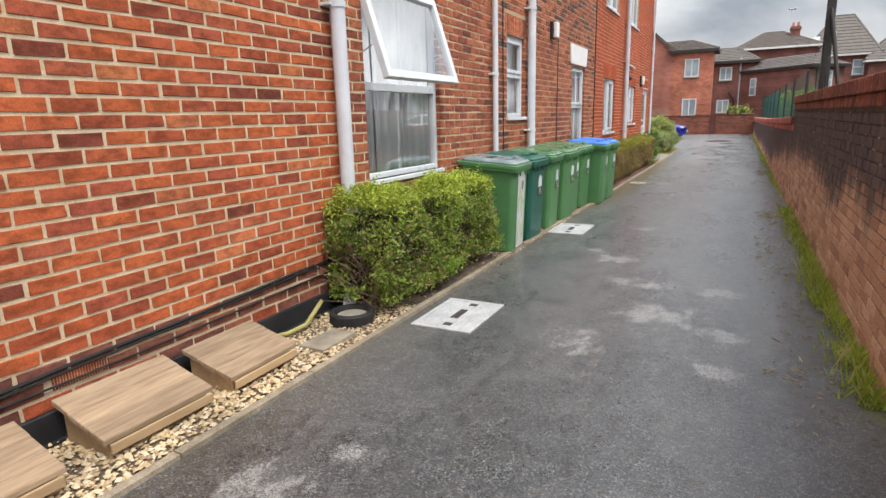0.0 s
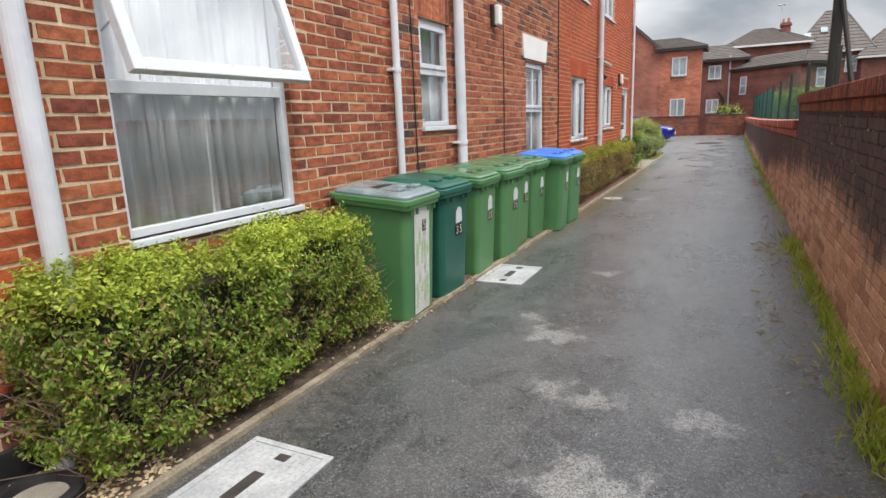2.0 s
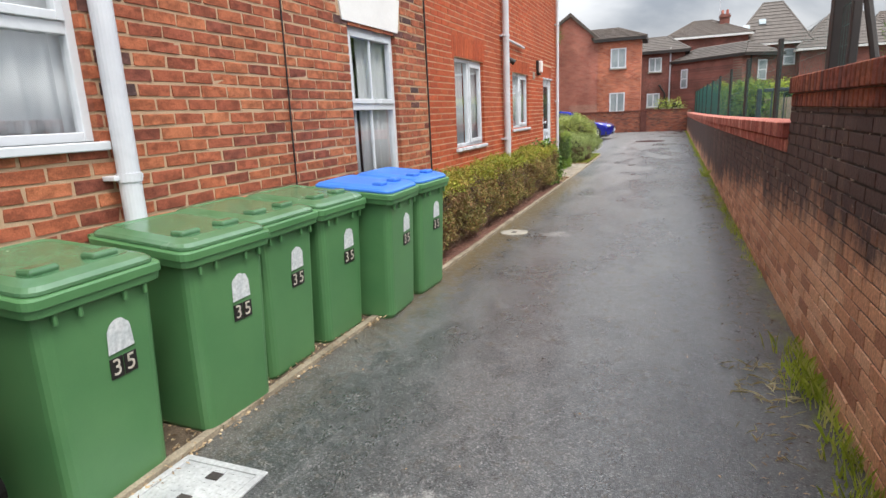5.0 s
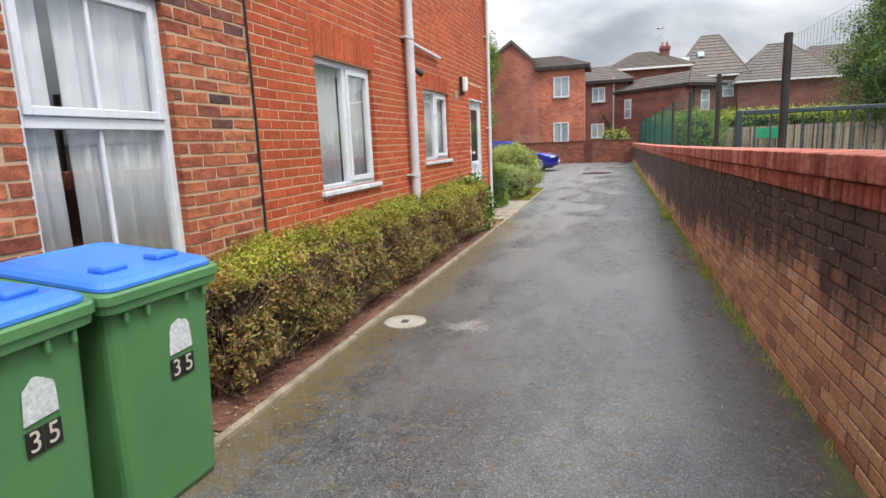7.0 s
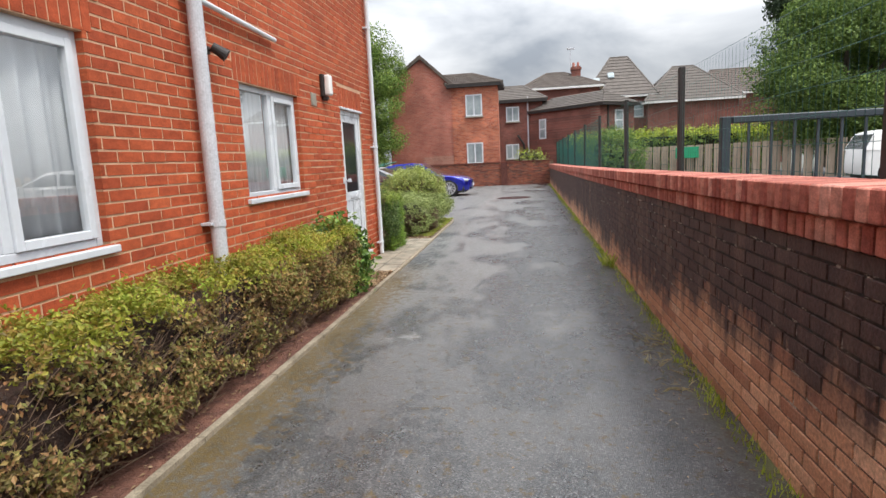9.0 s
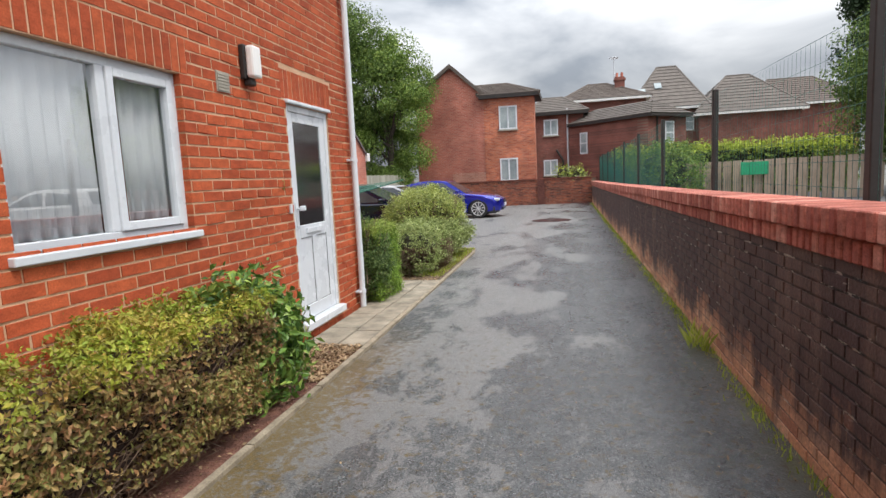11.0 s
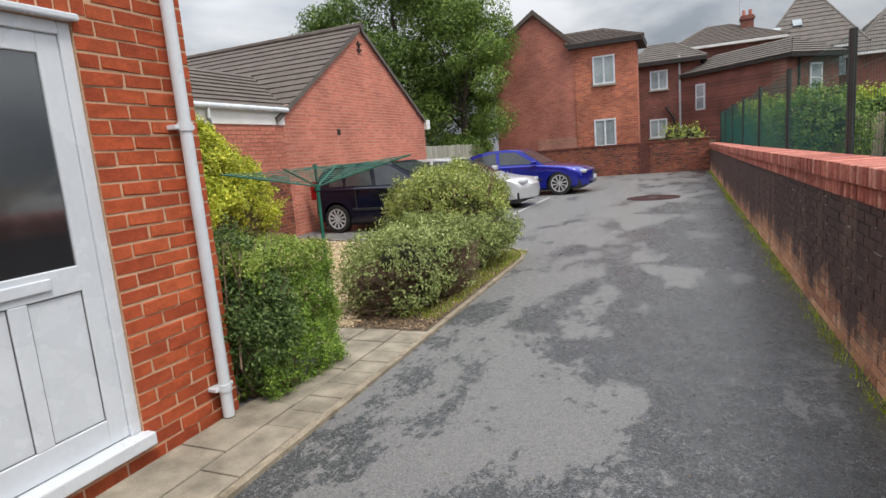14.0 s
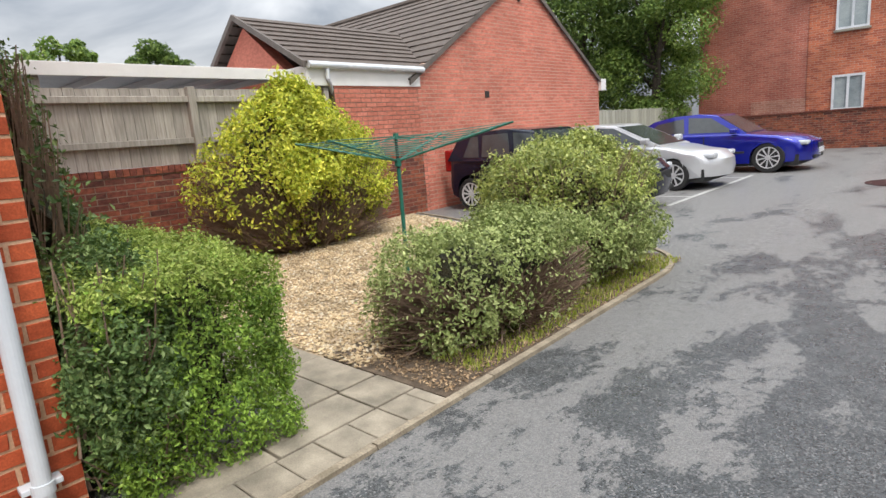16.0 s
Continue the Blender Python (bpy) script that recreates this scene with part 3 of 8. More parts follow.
def tubes(points, r, sides=10):
    bm = bmesh.new()
    for a, b in zip(points, points[1:]):
        tube(bm, a, b, r, sides=sides)
    return bm


def swept(points, r, sides=8):
    """One continuous round rod along the points."""
    bm, rings = bmesh.new(), []
    pts = [Vector(q) for q in points]
    side = None
    for k, q in enumerate(pts):
        d = (pts[min(k + 1, len(pts) - 1)] - pts[max(k - 1, 0)]).normalized()
        side = (side or d.orthogonal()).copy()
        side = (side - d * side.dot(d)).normalized()
        up = d.cross(side)
        rings.append([q + (side * math.cos(6.2832 * j / sides) + up * math.sin(6.2832 * j / sides)) * r for j in range(sides)])
    loft(bm, rings)
    return bm


def loft(bm, rings, cap=True):
    vs = [[bm.verts.new(p) for p in ring] for ring in rings]
    for a, b in zip(vs, vs[1:]):
        for k in range(len(a)):
            bm.faces.new((a[k], a[(k + 1) % len(a)], b[(k + 1) % len(b)], b[k]))
    if cap:
        bm.faces.new(vs[0][::-1])
        bm.faces.new(vs[-1])
    return vs


def round_rect(cx, cy, w, d, r, z, seg=4):
    out = []
    for sx, sy, a0 in ((1, 1, 0), (-1, 1, 90), (-1, -1, 180), (1, -1, 270)):
        for k in range(seg + 1):
            a = radians(a0 + 90 * k / seg)
            out.append((cx + sx * (w / 2 - r) + r * math.cos(a), cy + sy * (d / 2 - r) + r * math.sin(a), z))
    return out


def mesh_of(name, bm, material, smooth=False):
    bmesh.ops.recalc_face_normals(bm, faces=bm.faces)
    me = bpy.data.meshes.new(name)
    bm.to_mesh(me)
    bm.free()
    me.materials.append(material)
    if smooth:
        me.polygons.foreach_set("use_smooth", [True] * len(me.polygons))
    return me


def part(name, bm, material, parent=None, label="", smooth=False):
    """Links a bmesh as one mesh object under a thing or a part."""
    ob = new(name, bm if isinstance(bm, bpy.types.Mesh) else mesh_of(name, bm, material, smooth))
    if parent is not None:
        ob.parent = parent
    return tagged(ob, label)


def thing(name, label, category, group="", kind="", at=(0, 0, 0)):
    ob = new(name)
    ob.empty_display_size = 0.1
    ob.matrix_world = pose(*at)
    return tagged(ob, label, category, group, kind)


def solo(name, bm, material, label, category, kind="", group="", smooth=False):
    return tagged(part(name, bm, material, None, label, smooth), label, category, group, kind)


def raw_mesh(name, verts, faces, material):
    """A mesh from numpy arrays; faces all of one size."""
    me = bpy.data.meshes.new(name)
    verts, faces = np.asarray(verts, dtype=np.float32), np.asarray(faces, dtype=np.int32)
    me.vertices.add(len(verts))
    me.vertices.foreach_set("co", verts.ravel())
    me.loops.add(faces.size)
    me.loops.foreach_set("vertex_index", faces.ravel())
    me.polygons.add(len(faces))
    me.polygons.foreach_set("loop_start", np.arange(0, faces.size, faces.shape[1], dtype=np.int32))
    me.polygons.foreach_set("use_smooth", np.zeros(len(faces), dtype=bool))
    me.update(calc_edges=True)
    me.materials.append(material)
    return me


def leaf_mesh(name, pts, nrm, size, material, rng, width=0.5, spread=0.8, vary=0.4):
    """One folded, pointed leaf at each point, facing roughly along its normal."""
    n = len(pts)
    nrm = nrm + rng.normal(0, spread, (n, 3))
    nrm /= np.linalg.norm(nrm, axis=1)[:, None] + 1e-9
    t = rng.normal(0, 1, (n, 3))
    t -= nrm * (t * nrm).sum(1)[:, None]
    t /= np.linalg.norm(t, axis=1)[:, None] + 1e-9
    b = np.cross(nrm, t)
    s = (size * (1 + rng.uniform(-vary, vary, n)))[:, None]
    v = np.empty((n, 4, 3))
    v[:, 0] = pts - t * s * 0.5
    v[:, 1] = pts - b * s * width * 0.5 + nrm * s * 0.10
    v[:, 2] = pts + t * s * 0.5
    v[:, 3] = pts + b * s * width * 0.5 + nrm * s * 0.10
    base = np.arange(n)[:, None] * 4
    f = np.concatenate([base + [0, 2, 1], base + [0, 3, 2]], axis=1).reshape(-1, 3)
    return raw_mesh(name, v.reshape(-1, 3), f, material)


def twig_mesh(name, starts, ends, r, material):
    """Thin three-sided twigs."""
    n = len(starts)
    d = ends - starts
    d /= np.linalg.norm(d, axis=1)[:, None] + 1e-9
    u = np.cross(d, np.array([0.31, 0.53, 0.79]))
    u /= np.linalg.norm(u, axis=1)[:, None] + 1e-9
    w = np.cross(d, u)
    v = np.empty((n, 6, 3))
    for k in range(3):
        o = u * math.cos(k * 2.094) + w * math.sin(k * 2.094)
        v[:, k] = starts + o * r
        v[:, 3 + k] = ends + o * r * 0.4
    base = np.arange(n)[:, None] * 6
    f = np.concatenate([base + q for q in ([0, 1, 4, 3], [1, 2, 5, 4], [2, 0, 3, 5])], axis=1).reshape(-1, 4)
    return raw_mesh(name, v.reshape(-1, 3), f, material)


def tile_pieces(lo, hi, spans_at, course, length, joint, rng, bond="stretcher", z_joint=None):
    """Lays courses between the heights lo and hi; spans_at(z) gives the runs of wall at that height. Rows of u0, u1, v0, v1, full."""
    out, row, v = [], 0, lo
    zj = joint if z_joint is None else z_joint
    while v < hi - 0.02:
        top = min(v + course - zj, hi)
        for a, b in spans_at((v + top) / 2):
            u = math.floor(a / length) * length - (length / 2 if row % 2 else 0)
            k = 0
            while u < b:
                step = length
                if bond == "flemish" and (k + row) % 2:
                    step = length / 2
                j = rng.uniform(-0.12, 0.12) * joint
                u0, u1 = max(u + j, a), min(u + step - joint + j, b)
                if u1 - u0 > 0.025:
                    out.append((u0, u1, v, top, u0 > a + 1e-6 and u1 < b - 1e-6 and step == length))
                u += step
                k += 1
        v += course
        row += 1
    return out


def brick_mesh(name, rects, to_world, material, rng, proud=0.005, inset=0.002, wob=0.0015):
    """Chamfered brick faces standing proud of their mortar bed. to_world maps u, v, depth arrays to world points."""
    r = np.array([q[:4] for q in rects])
    n = len(r)
    P = np.empty((n, 8, 3))
    d = proud + rng.uniform(-0.0015, 0.0015, n)
    for k, (iu, iv) in enumerate(((0, 2), (1, 2), (1, 3), (0, 3))):
        su, sv = (1 if iu == 0 else -1), (1 if iv == 2 else -1)
        P[:, k] = np.stack(to_world(r[:, iu], r[:, iv], np.full(n, -0.004)), axis=1)
        P[:, 4 + k] = np.stack(to_world(r[:, iu] + su * inset + rng.normal(0, wob, n), r[:, iv] + sv * inset + rng.normal(0, wob, n), d + rng.normal(0, wob * 0.6, n)), axis=1)
    base = np.arange(n)[:, None] * 8
    f = np.concatenate([base + q for q in ([4, 5, 6, 7], [0, 1, 5, 4], [1, 2, 6, 5], [2, 3, 7, 6], [3, 0, 4, 7])], axis=1).reshape(-1, 4)
    return raw_mesh(name, P.reshape(-1, 3), f, material)


def fix_normals(me):
    bm = bmesh.new()
    bm.from_mesh(me)
    bmesh.ops.recalc_face_normals(bm, faces=bm.faces)
    bm.to_mesh(me)
    bm.free()
    return me

# ---- ground ----
rng = np.random.default_rng(7)
WALL_X = -2.75          # house wall face
KERB_X = -2.08          # outer face of the concrete edging
FENCE_X = 0.77          # face of the boundary wall
HOUSE_END = 20.78


def ground_sheet():
    bm = bmesh.new()
    s = 900
    vs = [bm.verts.new(c) for c in ((-s, -s, 0), (s, -s, 0), (s, s, 0), (-s, s, 0))]
    bm.faces.new(vs)
    return bm


solo("ground", ground_sheet(), M_ASPHALT, "dark damp asphalt driveway with worn pale scuffs", "driveway", "structure")
solo("bed_soil", boxes((-2.75, -2.135, -2.0, 11.1, -0.05, 0.012)), M_SOIL, "damp brown soil strip beside the house wall", "soil bed", "structure")
solo("bed_mulch", boxes((-2.75, -2.135, 11.1, 19.08, -0.05, 0.02)), M_REDSOIL, "red-brown bark mulch under the long hedge", "mulch bed", "structure")
solo("garden_soil", boxes((-3.3, -2.165, 22.36, 23.8, -0.05, 0.014), (-3.3, -2.19, 23.8, 25.3, -0.05, 0.014), (-3.3, -2.27, 25.3, 25.75, -0.05, 0.014), (-3.3, -2.50, 25.75, 26.15, -0.05, 0.014), (-3.3, -2.85, 26.15, 26.42, -0.05, 0.014)), M_SOIL, "brown garden soil under the shrubs", "soil bed", "structure")
solo("garden_bed", boxes((-7.85, -3.3, 20.8, 26.45, -0.05, 0.012), (-7.85, -4.8, 26.45, 26.9, -0.05, 0.012), (-7.85, -6.0, 26.9, 27.25, -0.05, 0.012)), plain("fine_buff_gravel", (0.24, 0.18, 0.11), (0.46, 0.36, 0.24), 30, 0.95, 0.8, fine=80), "fine buff gravel bed of the drying garden", "gravel", "structure")


# concrete edging along the drive, then round the garden corner
def kerb_line():
    pts = [(-2.11 - 0.06 * max(0.0, (y - 19.5) / 5.8), y) for y in np.arange(-2.0, 25.2, 0.915)] + [(-2.17, 25.3)]
    for a in range(1, 9):
        t = radians(a * 10)
        pts.append((-3.17 + 1.0 * math.cos(t), 25.3 + 1.25 * math.sin(t)))
    pts += [(-4.2, 26.75), (-5.4, 27.1), (-6.6, 27.5), (-7.85, 27.9)]
    return pts


edging = thing("kerb_edging", "weathered pale concrete edging along the asphalt drive", "kerb", kind="structure")
for (xa, ya), (xb, yb) in zip(kerb_line(), kerb_line()[1:]):
    d = Vector((xb - xa, yb - ya, 0))
    d.normalize()
    nrm = Vector((-d.y, d.x, 0)) * 0.025
    bm = bmesh.new()
    jog = random.uniform(-0.004, 0.004)
    a, b = Vector((xa, ya, 0)) + d * 0.004, Vector((xb, yb, 0)) - d * 0.004
    lo = [a + nrm, a - nrm, b - nrm, b + nrm]
    loft(bm, [[(p.x, p.y, -0.05) for p in lo], [(p.x, p.y, 0.016 + jog) for p in lo], [(p.x, p.y, 0.026 + jog) for p in lo]])
    part("edging_stone", bm, M_EDGING, edging)

# ---- the house wall with its openings: y0, y1, z0, z1 ----
W1, W2, W5 = (4.22, 5.56, 0.95, 2.62), (7.49, 8.19, 1.455, 2.50), (10.77, 11.74, 0.55, 2.34)
W3, W4, DOOR = (13.505, 14.79, 1.055, 2.26), (16.53, 17.81, 1.20, 2.21), (19.225, 20.125, 0.145, 2.19)
UPPER = ((13.5, 14.9, 3.75, 4.9), (16.45, 17.8, 3.75, 4.9))
OPEN = [W1, W2, W3, W4, W5, DOOR, *UPPER]
WALL_TOP, MORTAR_D = 5.7, 0.004


def cut_wall(y0, y1, z0, z1, holes, x0, x1):
    """A wall slab along y, in upright strips that leave the openings free."""
    bm = bmesh.new()
    ys = sorted({y0, y1, *[v for h in holes for v in h[:2] if y0 < v < y1]})
    for a, b in zip(ys, ys[1:]):
        m = (a + b) / 2
        z = z0
        for h in sorted((h for h in holes if h[0] < m < h[1]), key=lambda h: h[2]):
            box(bm, x0, x1, a, b, z, h[2])
            z = h[3]
        box(bm, x0, x1, a, b, z, z1)
    bmesh.ops.remove_doubles(bm, verts=bm.verts, dist=0.0005)
    return bm


CHANGE = 12.54          # old brickwork ends, new begins
wall_old = solo("wall_house_old", cut_wall(-4.0, CHANGE, -0.1, WALL_TOP, [h for h in OPEN if h[1] < CHANGE], -3.03, WALL_X - MORTAR_D), M_MORTAR, "old orange brick wall with wide cream mortar joints", "brick wall", "structure")
wall_new = solo("wall_house_new", cut_wall(CHANGE, HOUSE_END, -0.1, WALL_TOP, [h for h in OPEN if h[0] > CHANGE], -3.03, WALL_X - MORTAR_D), M_MORTAR_NEW, "newer bright orange-red brick wall", "brick wall", "structure")
solo("wall_house_end", boxes((-9.0, -3.03, HOUSE_END - 0.25, HOUSE_END, -0.1, WALL_TOP)), M_BRICK_NEW, "orange brick end wall of the house", "brick wall", "structure")
# added shell that encloses the rooms, coloured dark like an unlit inside
solo("wall_house_inner", boxes((-6.1, -6.0, -4.0, HOUSE_END - 0.25, -0.1, WALL_TOP)), M_ROOM, "plain inner wall of the house, coloured dark for dimness", "inner wall", "structure")
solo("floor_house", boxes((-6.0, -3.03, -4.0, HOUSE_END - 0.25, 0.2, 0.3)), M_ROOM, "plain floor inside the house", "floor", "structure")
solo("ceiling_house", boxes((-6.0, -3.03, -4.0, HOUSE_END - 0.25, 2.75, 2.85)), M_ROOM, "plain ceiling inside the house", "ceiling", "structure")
solo("roof_house", boxes((-9.0, -2.55, -4.2, HOUSE_END + 0.2, WALL_TOP, WALL_TOP + 0.25), (-9.0, -2.9, -4.2, HOUSE_END + 0.2, WALL_TOP + 0.25, WALL_TOP + 0.8)), M_ROOF, "brown tiled roof edge of the house", "roof", "structure")

# black damp-proof plinth, with its upper lip
solo("trim_plinth", boxes((WALL_X - 0.01, WALL_X + 0.022, -3.0, 4.1, 0.0, 0.165), (WALL_X + 0.022, WALL_X + 0.05, -3.0, 4.1, 0.0, 0.03), bev=0.006), M_BLACK, "black bitumen-painted plinth at the foot of the brick wall", "plinth", "structure")


# ---- boundary wall on the other side ----
STEP_Y = 10.95
def low_top(y):
    """Height of the lower boundary wall's coping, which falls away along the drive."""
    return float(np.interp(y, [10.0, 11.0, 16.0, 21.0, 30.0, 43.5], [1.35, 1.34, 1.27, 1.21, 1.13, 1.05]))


def strip_wall(x0, x1, y0, y1, zfun, step=2.0):
    bm = bmesh.new()
    ys = list(np.arange(y0, y1, step)) + [y1]
    loft(bm, [[(x0, y, -0.1), (x1, y, -0.1), (x1, y, zfun(y)), (x0, y, zfun(y))] for y in ys])
    return bm


wall_low = solo("wall_boundary_low", strip_wall(FENCE_X + 0.002, FENCE_X + 0.22, STEP_Y, 43.5, lambda y: low_top(y) - 0.215), M_MORTAR_STAIN, "low brown brick boundary wall streaked with black stains", "brick wall", "structure")
wall_high = solo("wall_boundary_high", strip_wall(FENCE_X + 0.002, FENCE_X + 0.34, -4.0, STEP_Y, lambda y: 1.45), M_MORTAR_STAIN, "taller stretch of brown brick boundary wall", "brick wall", "structure")
END_Y = 43.45
wall_end = solo("wall_end", boxes((-8.4, FENCE_X + 0.2, END_Y + 0.004, END_Y + 0.23, -0.1, 1.22)), M_MORTAR_DARK, "brown brick wall closing the end of the drive", "brick wall", "structure")
solo("end_wall_coping", boxes((-8.4, FENCE_X + 0.25, END_Y - 0.03, END_Y + 0.26, 1.22, 1.28), bev=0.01), M_BRICK_END, "brick coping on the end wall", "coping", "structure")
solo("end_wall_pier", boxes((-1.85, -1.5, END_Y - 0.06, END_Y + 0.004, -0.1, 1.22)), M_BRICK_END, "shallow brick pier on the end wall", "wall pier", "structure")
solo("playground_ground", boxes((FENCE_X + 0.36, 60, -8, 43.5, -0.1, 0.25)), M_PLAY, "asphalt playground behind the boundary wall", "playground", "structure")

# ---- windows and door ----
def frame_ring(bm, y0, y1, z0, z1, w, x0, x1):
    box(bm, x0, x1, y0, y0 + w, z0, z1, 0.004, 1)
    box(bm, x0, x1, y1 - w, y1, z0, z1, 0.004, 1)
    box(bm, x0, x1, y0 + w, y1 - w, z0, z0 + w, 0.004, 1)
    box(bm, x0, x1, y0 + w, y1 - w, z1 - w, z1, 0.004, 1)


def pane(y0, y1, z0, z1, x, parent, material=None):
    sheet = raw_mesh("pane", [(x, y0, z0), (x, y1, z0), (x, y1, z1), (x, y0, z1)], [(0, 1, 2, 3)], material or M_GLASS)
    g = part("pane", sheet, M_GLASS, parent)
    g.visible_shadow = False
    return g


def curtain(y0, y1, z0, z1, x, waves, amp, seed, gap=None):
    """A pleated net curtain, thick enough to be cloth, hanging behind a window."""
    r = random.Random(seed)
    n = max(40, int((y1 - y0) * 90))
    ph, ph2 = r.uniform(0, 6), r.uniform(0, 6)
    bm = bmesh.new()
    rows = []
    for side in (0.0, 0.006):
        for z, k in ((z0, 1.25), ((z0 + z1) / 2, 1.0), (z1, 0.7)):
            row = []
            for i in range(n + 1):
                u = i / n
                w = math.sin(u * waves * 6.283 + ph + 0.8 * math.sin(u * 9 + ph2))
                row.append(bm.verts.new((x + side + amp * k * w + 0.3 * amp * math.sin(u * waves * 14 + ph2), y0 + (y1 - y0) * u, z)))
            rows.append(row)
    for base in (0, 3):
        for a in (0, 1):
            for i in range(n):
                bm.faces.new((rows[base + a][i], rows[base + a][i + 1], rows[base + a + 1][i + 1], rows[base + a + 1][i]))
    for i in range(n):
        bm.faces.new((rows[0][i], rows[0][i + 1], rows[3][i + 1], rows[3][i]))
    return solo("net_curtain", bm, M_CURTAIN, "white pleated net curtain hanging behind a window", "curtain", group="net curtains", smooth=True)


def sash(parent, y0, y1, z0, z1, w, x0, x1, name="sash"):
    bm = bmesh.new()
    frame_ring(bm, y0, y1, z0, z1, w, x0, x1)
    s = part(name, bm, M_UPVC, parent)
    pane(y0 + w, y1 - w, z0 + w, z1 - w, (x0 + x1) / 2, s)
    return s


def window_two_high(name, o, zmid, label, bars=True, sill=True, xf=WALL_X - 0.045):
    """Fixed lower light and upper light, one over the other, with a slim white bar down the glass."""
    y0, y1, z0, z1 = o
    w = thing(name, label, "window", "windows of the house", "structure", (xf, (y0 + y1) / 2, z0))
    inv = w.matrix_world.inverted()
    made = []
    bm = bmesh.new()
    frame_ring(bm, y0, y1, z0, z1, 0.05, xf - 0.06, xf)
    box(bm, xf - 0.06, xf, y0 + 0.05, y1 - 0.05, zmid - 0.03, zmid + 0.03, 0.004, 1)
    made.append(part("window_frame", bm, M_UPVC, w))
    made.append(sash(w, y0 + 0.05, y1 - 0.05, zmid + 0.03, z1 - 0.05, 0.045, xf - 0.04, xf + 0.015))
    made.append(pane(y0 + 0.05, y1 - 0.05, z0 + 0.05, zmid - 0.03, xf - 0.035, w))
    if bars:
        ym = (y0 + y1) / 2
        made.append(part("glazing_bar", boxes((xf - 0.045, xf - 0.022, ym - 0.011, ym + 0.011, z0 + 0.05, zmid - 0.03), bev=0.003, seg=1), M_UPVC, w))
        made.append(part("glazing_bar", boxes((xf - 0.03, xf - 0.002, ym - 0.011, ym + 0.011, zmid + 0.075, z1 - 0.095), bev=0.003, seg=1), M_UPVC, w))
    if sill:
        made.append(part("window_sill", boxes((xf - 0.05, WALL_X + 0.035, y0 - 0.02, y1 + 0.03, z0 - 0.045, z0), bev=0.006), M_UPVC, w))
    for o2 in made:
        o2.matrix_parent_inverse = inv
    return w


def window_pair(name, o, label, xf=WALL_X - 0.05):
    """A wide fixed light beside a side-hung casement, over a projecting white sill."""
    y0, y1, z0, z1 = o
    w = thing(name, label, "window", "windows of the house", "structure", (xf, (y0 + y1) / 2, z0))
    inv = w.matrix_world.inverted()
    ym = y0 + (y1 - y0) * 0.52
    bm = bmesh.new()
    frame_ring(bm, y0, y1, z0, z1, 0.05, xf - 0.06, xf)
    box(bm, xf - 0.06, xf, ym - 0.03, ym + 0.03, z0 + 0.05, z1 - 0.05, 0.004, 1)
    made = [part("window_frame", bm, M_UPVC, w),
            pane(y0 + 0.05, ym - 0.03, z0 + 0.05, z1 - 0.05, xf - 0.03, w),
            sash(w, ym + 0.03, y1 - 0.05, z0 + 0.05, z1 - 0.05, 0.05, xf - 0.04, xf + 0.016),
            part("window_sill", boxes((xf - 0.05, WALL_X + 0.038, y0 - 0.035, y1 + 0.035, z0 - 0.045, z0), bev=0.007), M_UPVC, w)]
    for o2 in made:
        o2.matrix_parent_inverse = inv
    return w


window_two_high("window_2", W2, 2.0, "small white plastic window with two stacked panes and sill", bars=False)
window_two_high("window_3", W5, 1.62, "tall white plastic window with slim bar and net curtain")
window_pair("window_4", W3, "white plastic window with fixed pane and side casement")
window_pair("window_5", W4, "white plastic casement window with curtains behind")
for k, u in enumerate(UPPER):
    window_pair("window_%d" % (6 + k), u, "white plastic upstairs casement window")

# the first window: lower light fixed, upper light hung from its head and pushed open
xf = WALL_X - 0.045
y0, y1, z0, z1 = W1
w1 = thing("window_1", "white plastic window with its upper light swung open", "window", "windows of the house", "structure", (xf, 4.89, z0))
inv = w1.matrix_world.inverted()
bm = bmesh.new()
frame_ring(bm, y0, y1, z0, z1, 0.05, xf - 0.06, xf)
box(bm, xf - 0.06, xf, y0 + 0.05, y1 - 0.05, 1.70, 1.77, 0.004, 1)
made = [part("window_frame", bm, M_UPVC, w1), pane(y0 + 0.05, y1 - 0.05, z0 + 0.05, 1.70, xf - 0.03, w1),
        part("window_sill", boxes((xf - 0.05, WALL_X + 0.03, y0 - 0.01, y1 + 0.02, z0 - 0.04, z0), bev=0.006), M_UPVC, w1)]
for o2 in made:
    o2.matrix_parent_inverse = inv
# open light, built upright and turned about its head
bm = bmesh.new()
H = 0.83
frame_ring(bm, -0.645, 0.645, -H, 0, 0.065, -0.03, 0.03)
light = part("open_light", bm, M_UPVC, w1, "open top-hung light")
g = pane(-0.58, 0.58, -H + 0.065, -0.065, 0, light)
part("window_handle", boxes((-0.06, -0.03, -0.06, 0.06, -H + 0.015, -H + 0.045), bev=0.004), M_UPVC, light)
light.matrix_parent_inverse = inv
light.matrix_basis = pose(xf + 0.02, 4.85, 2.575, 0, -17.5, 0)
for yy in (y0 + 0.06, y1 - 0.06):
    stay = part("window_stay", tubes([(xf - 0.01, yy, 2.0), (xf + 0.12, yy, 2.06)], 0.006, 6), M_ALLOY, w1)
    stay.matrix_parent_inverse = inv

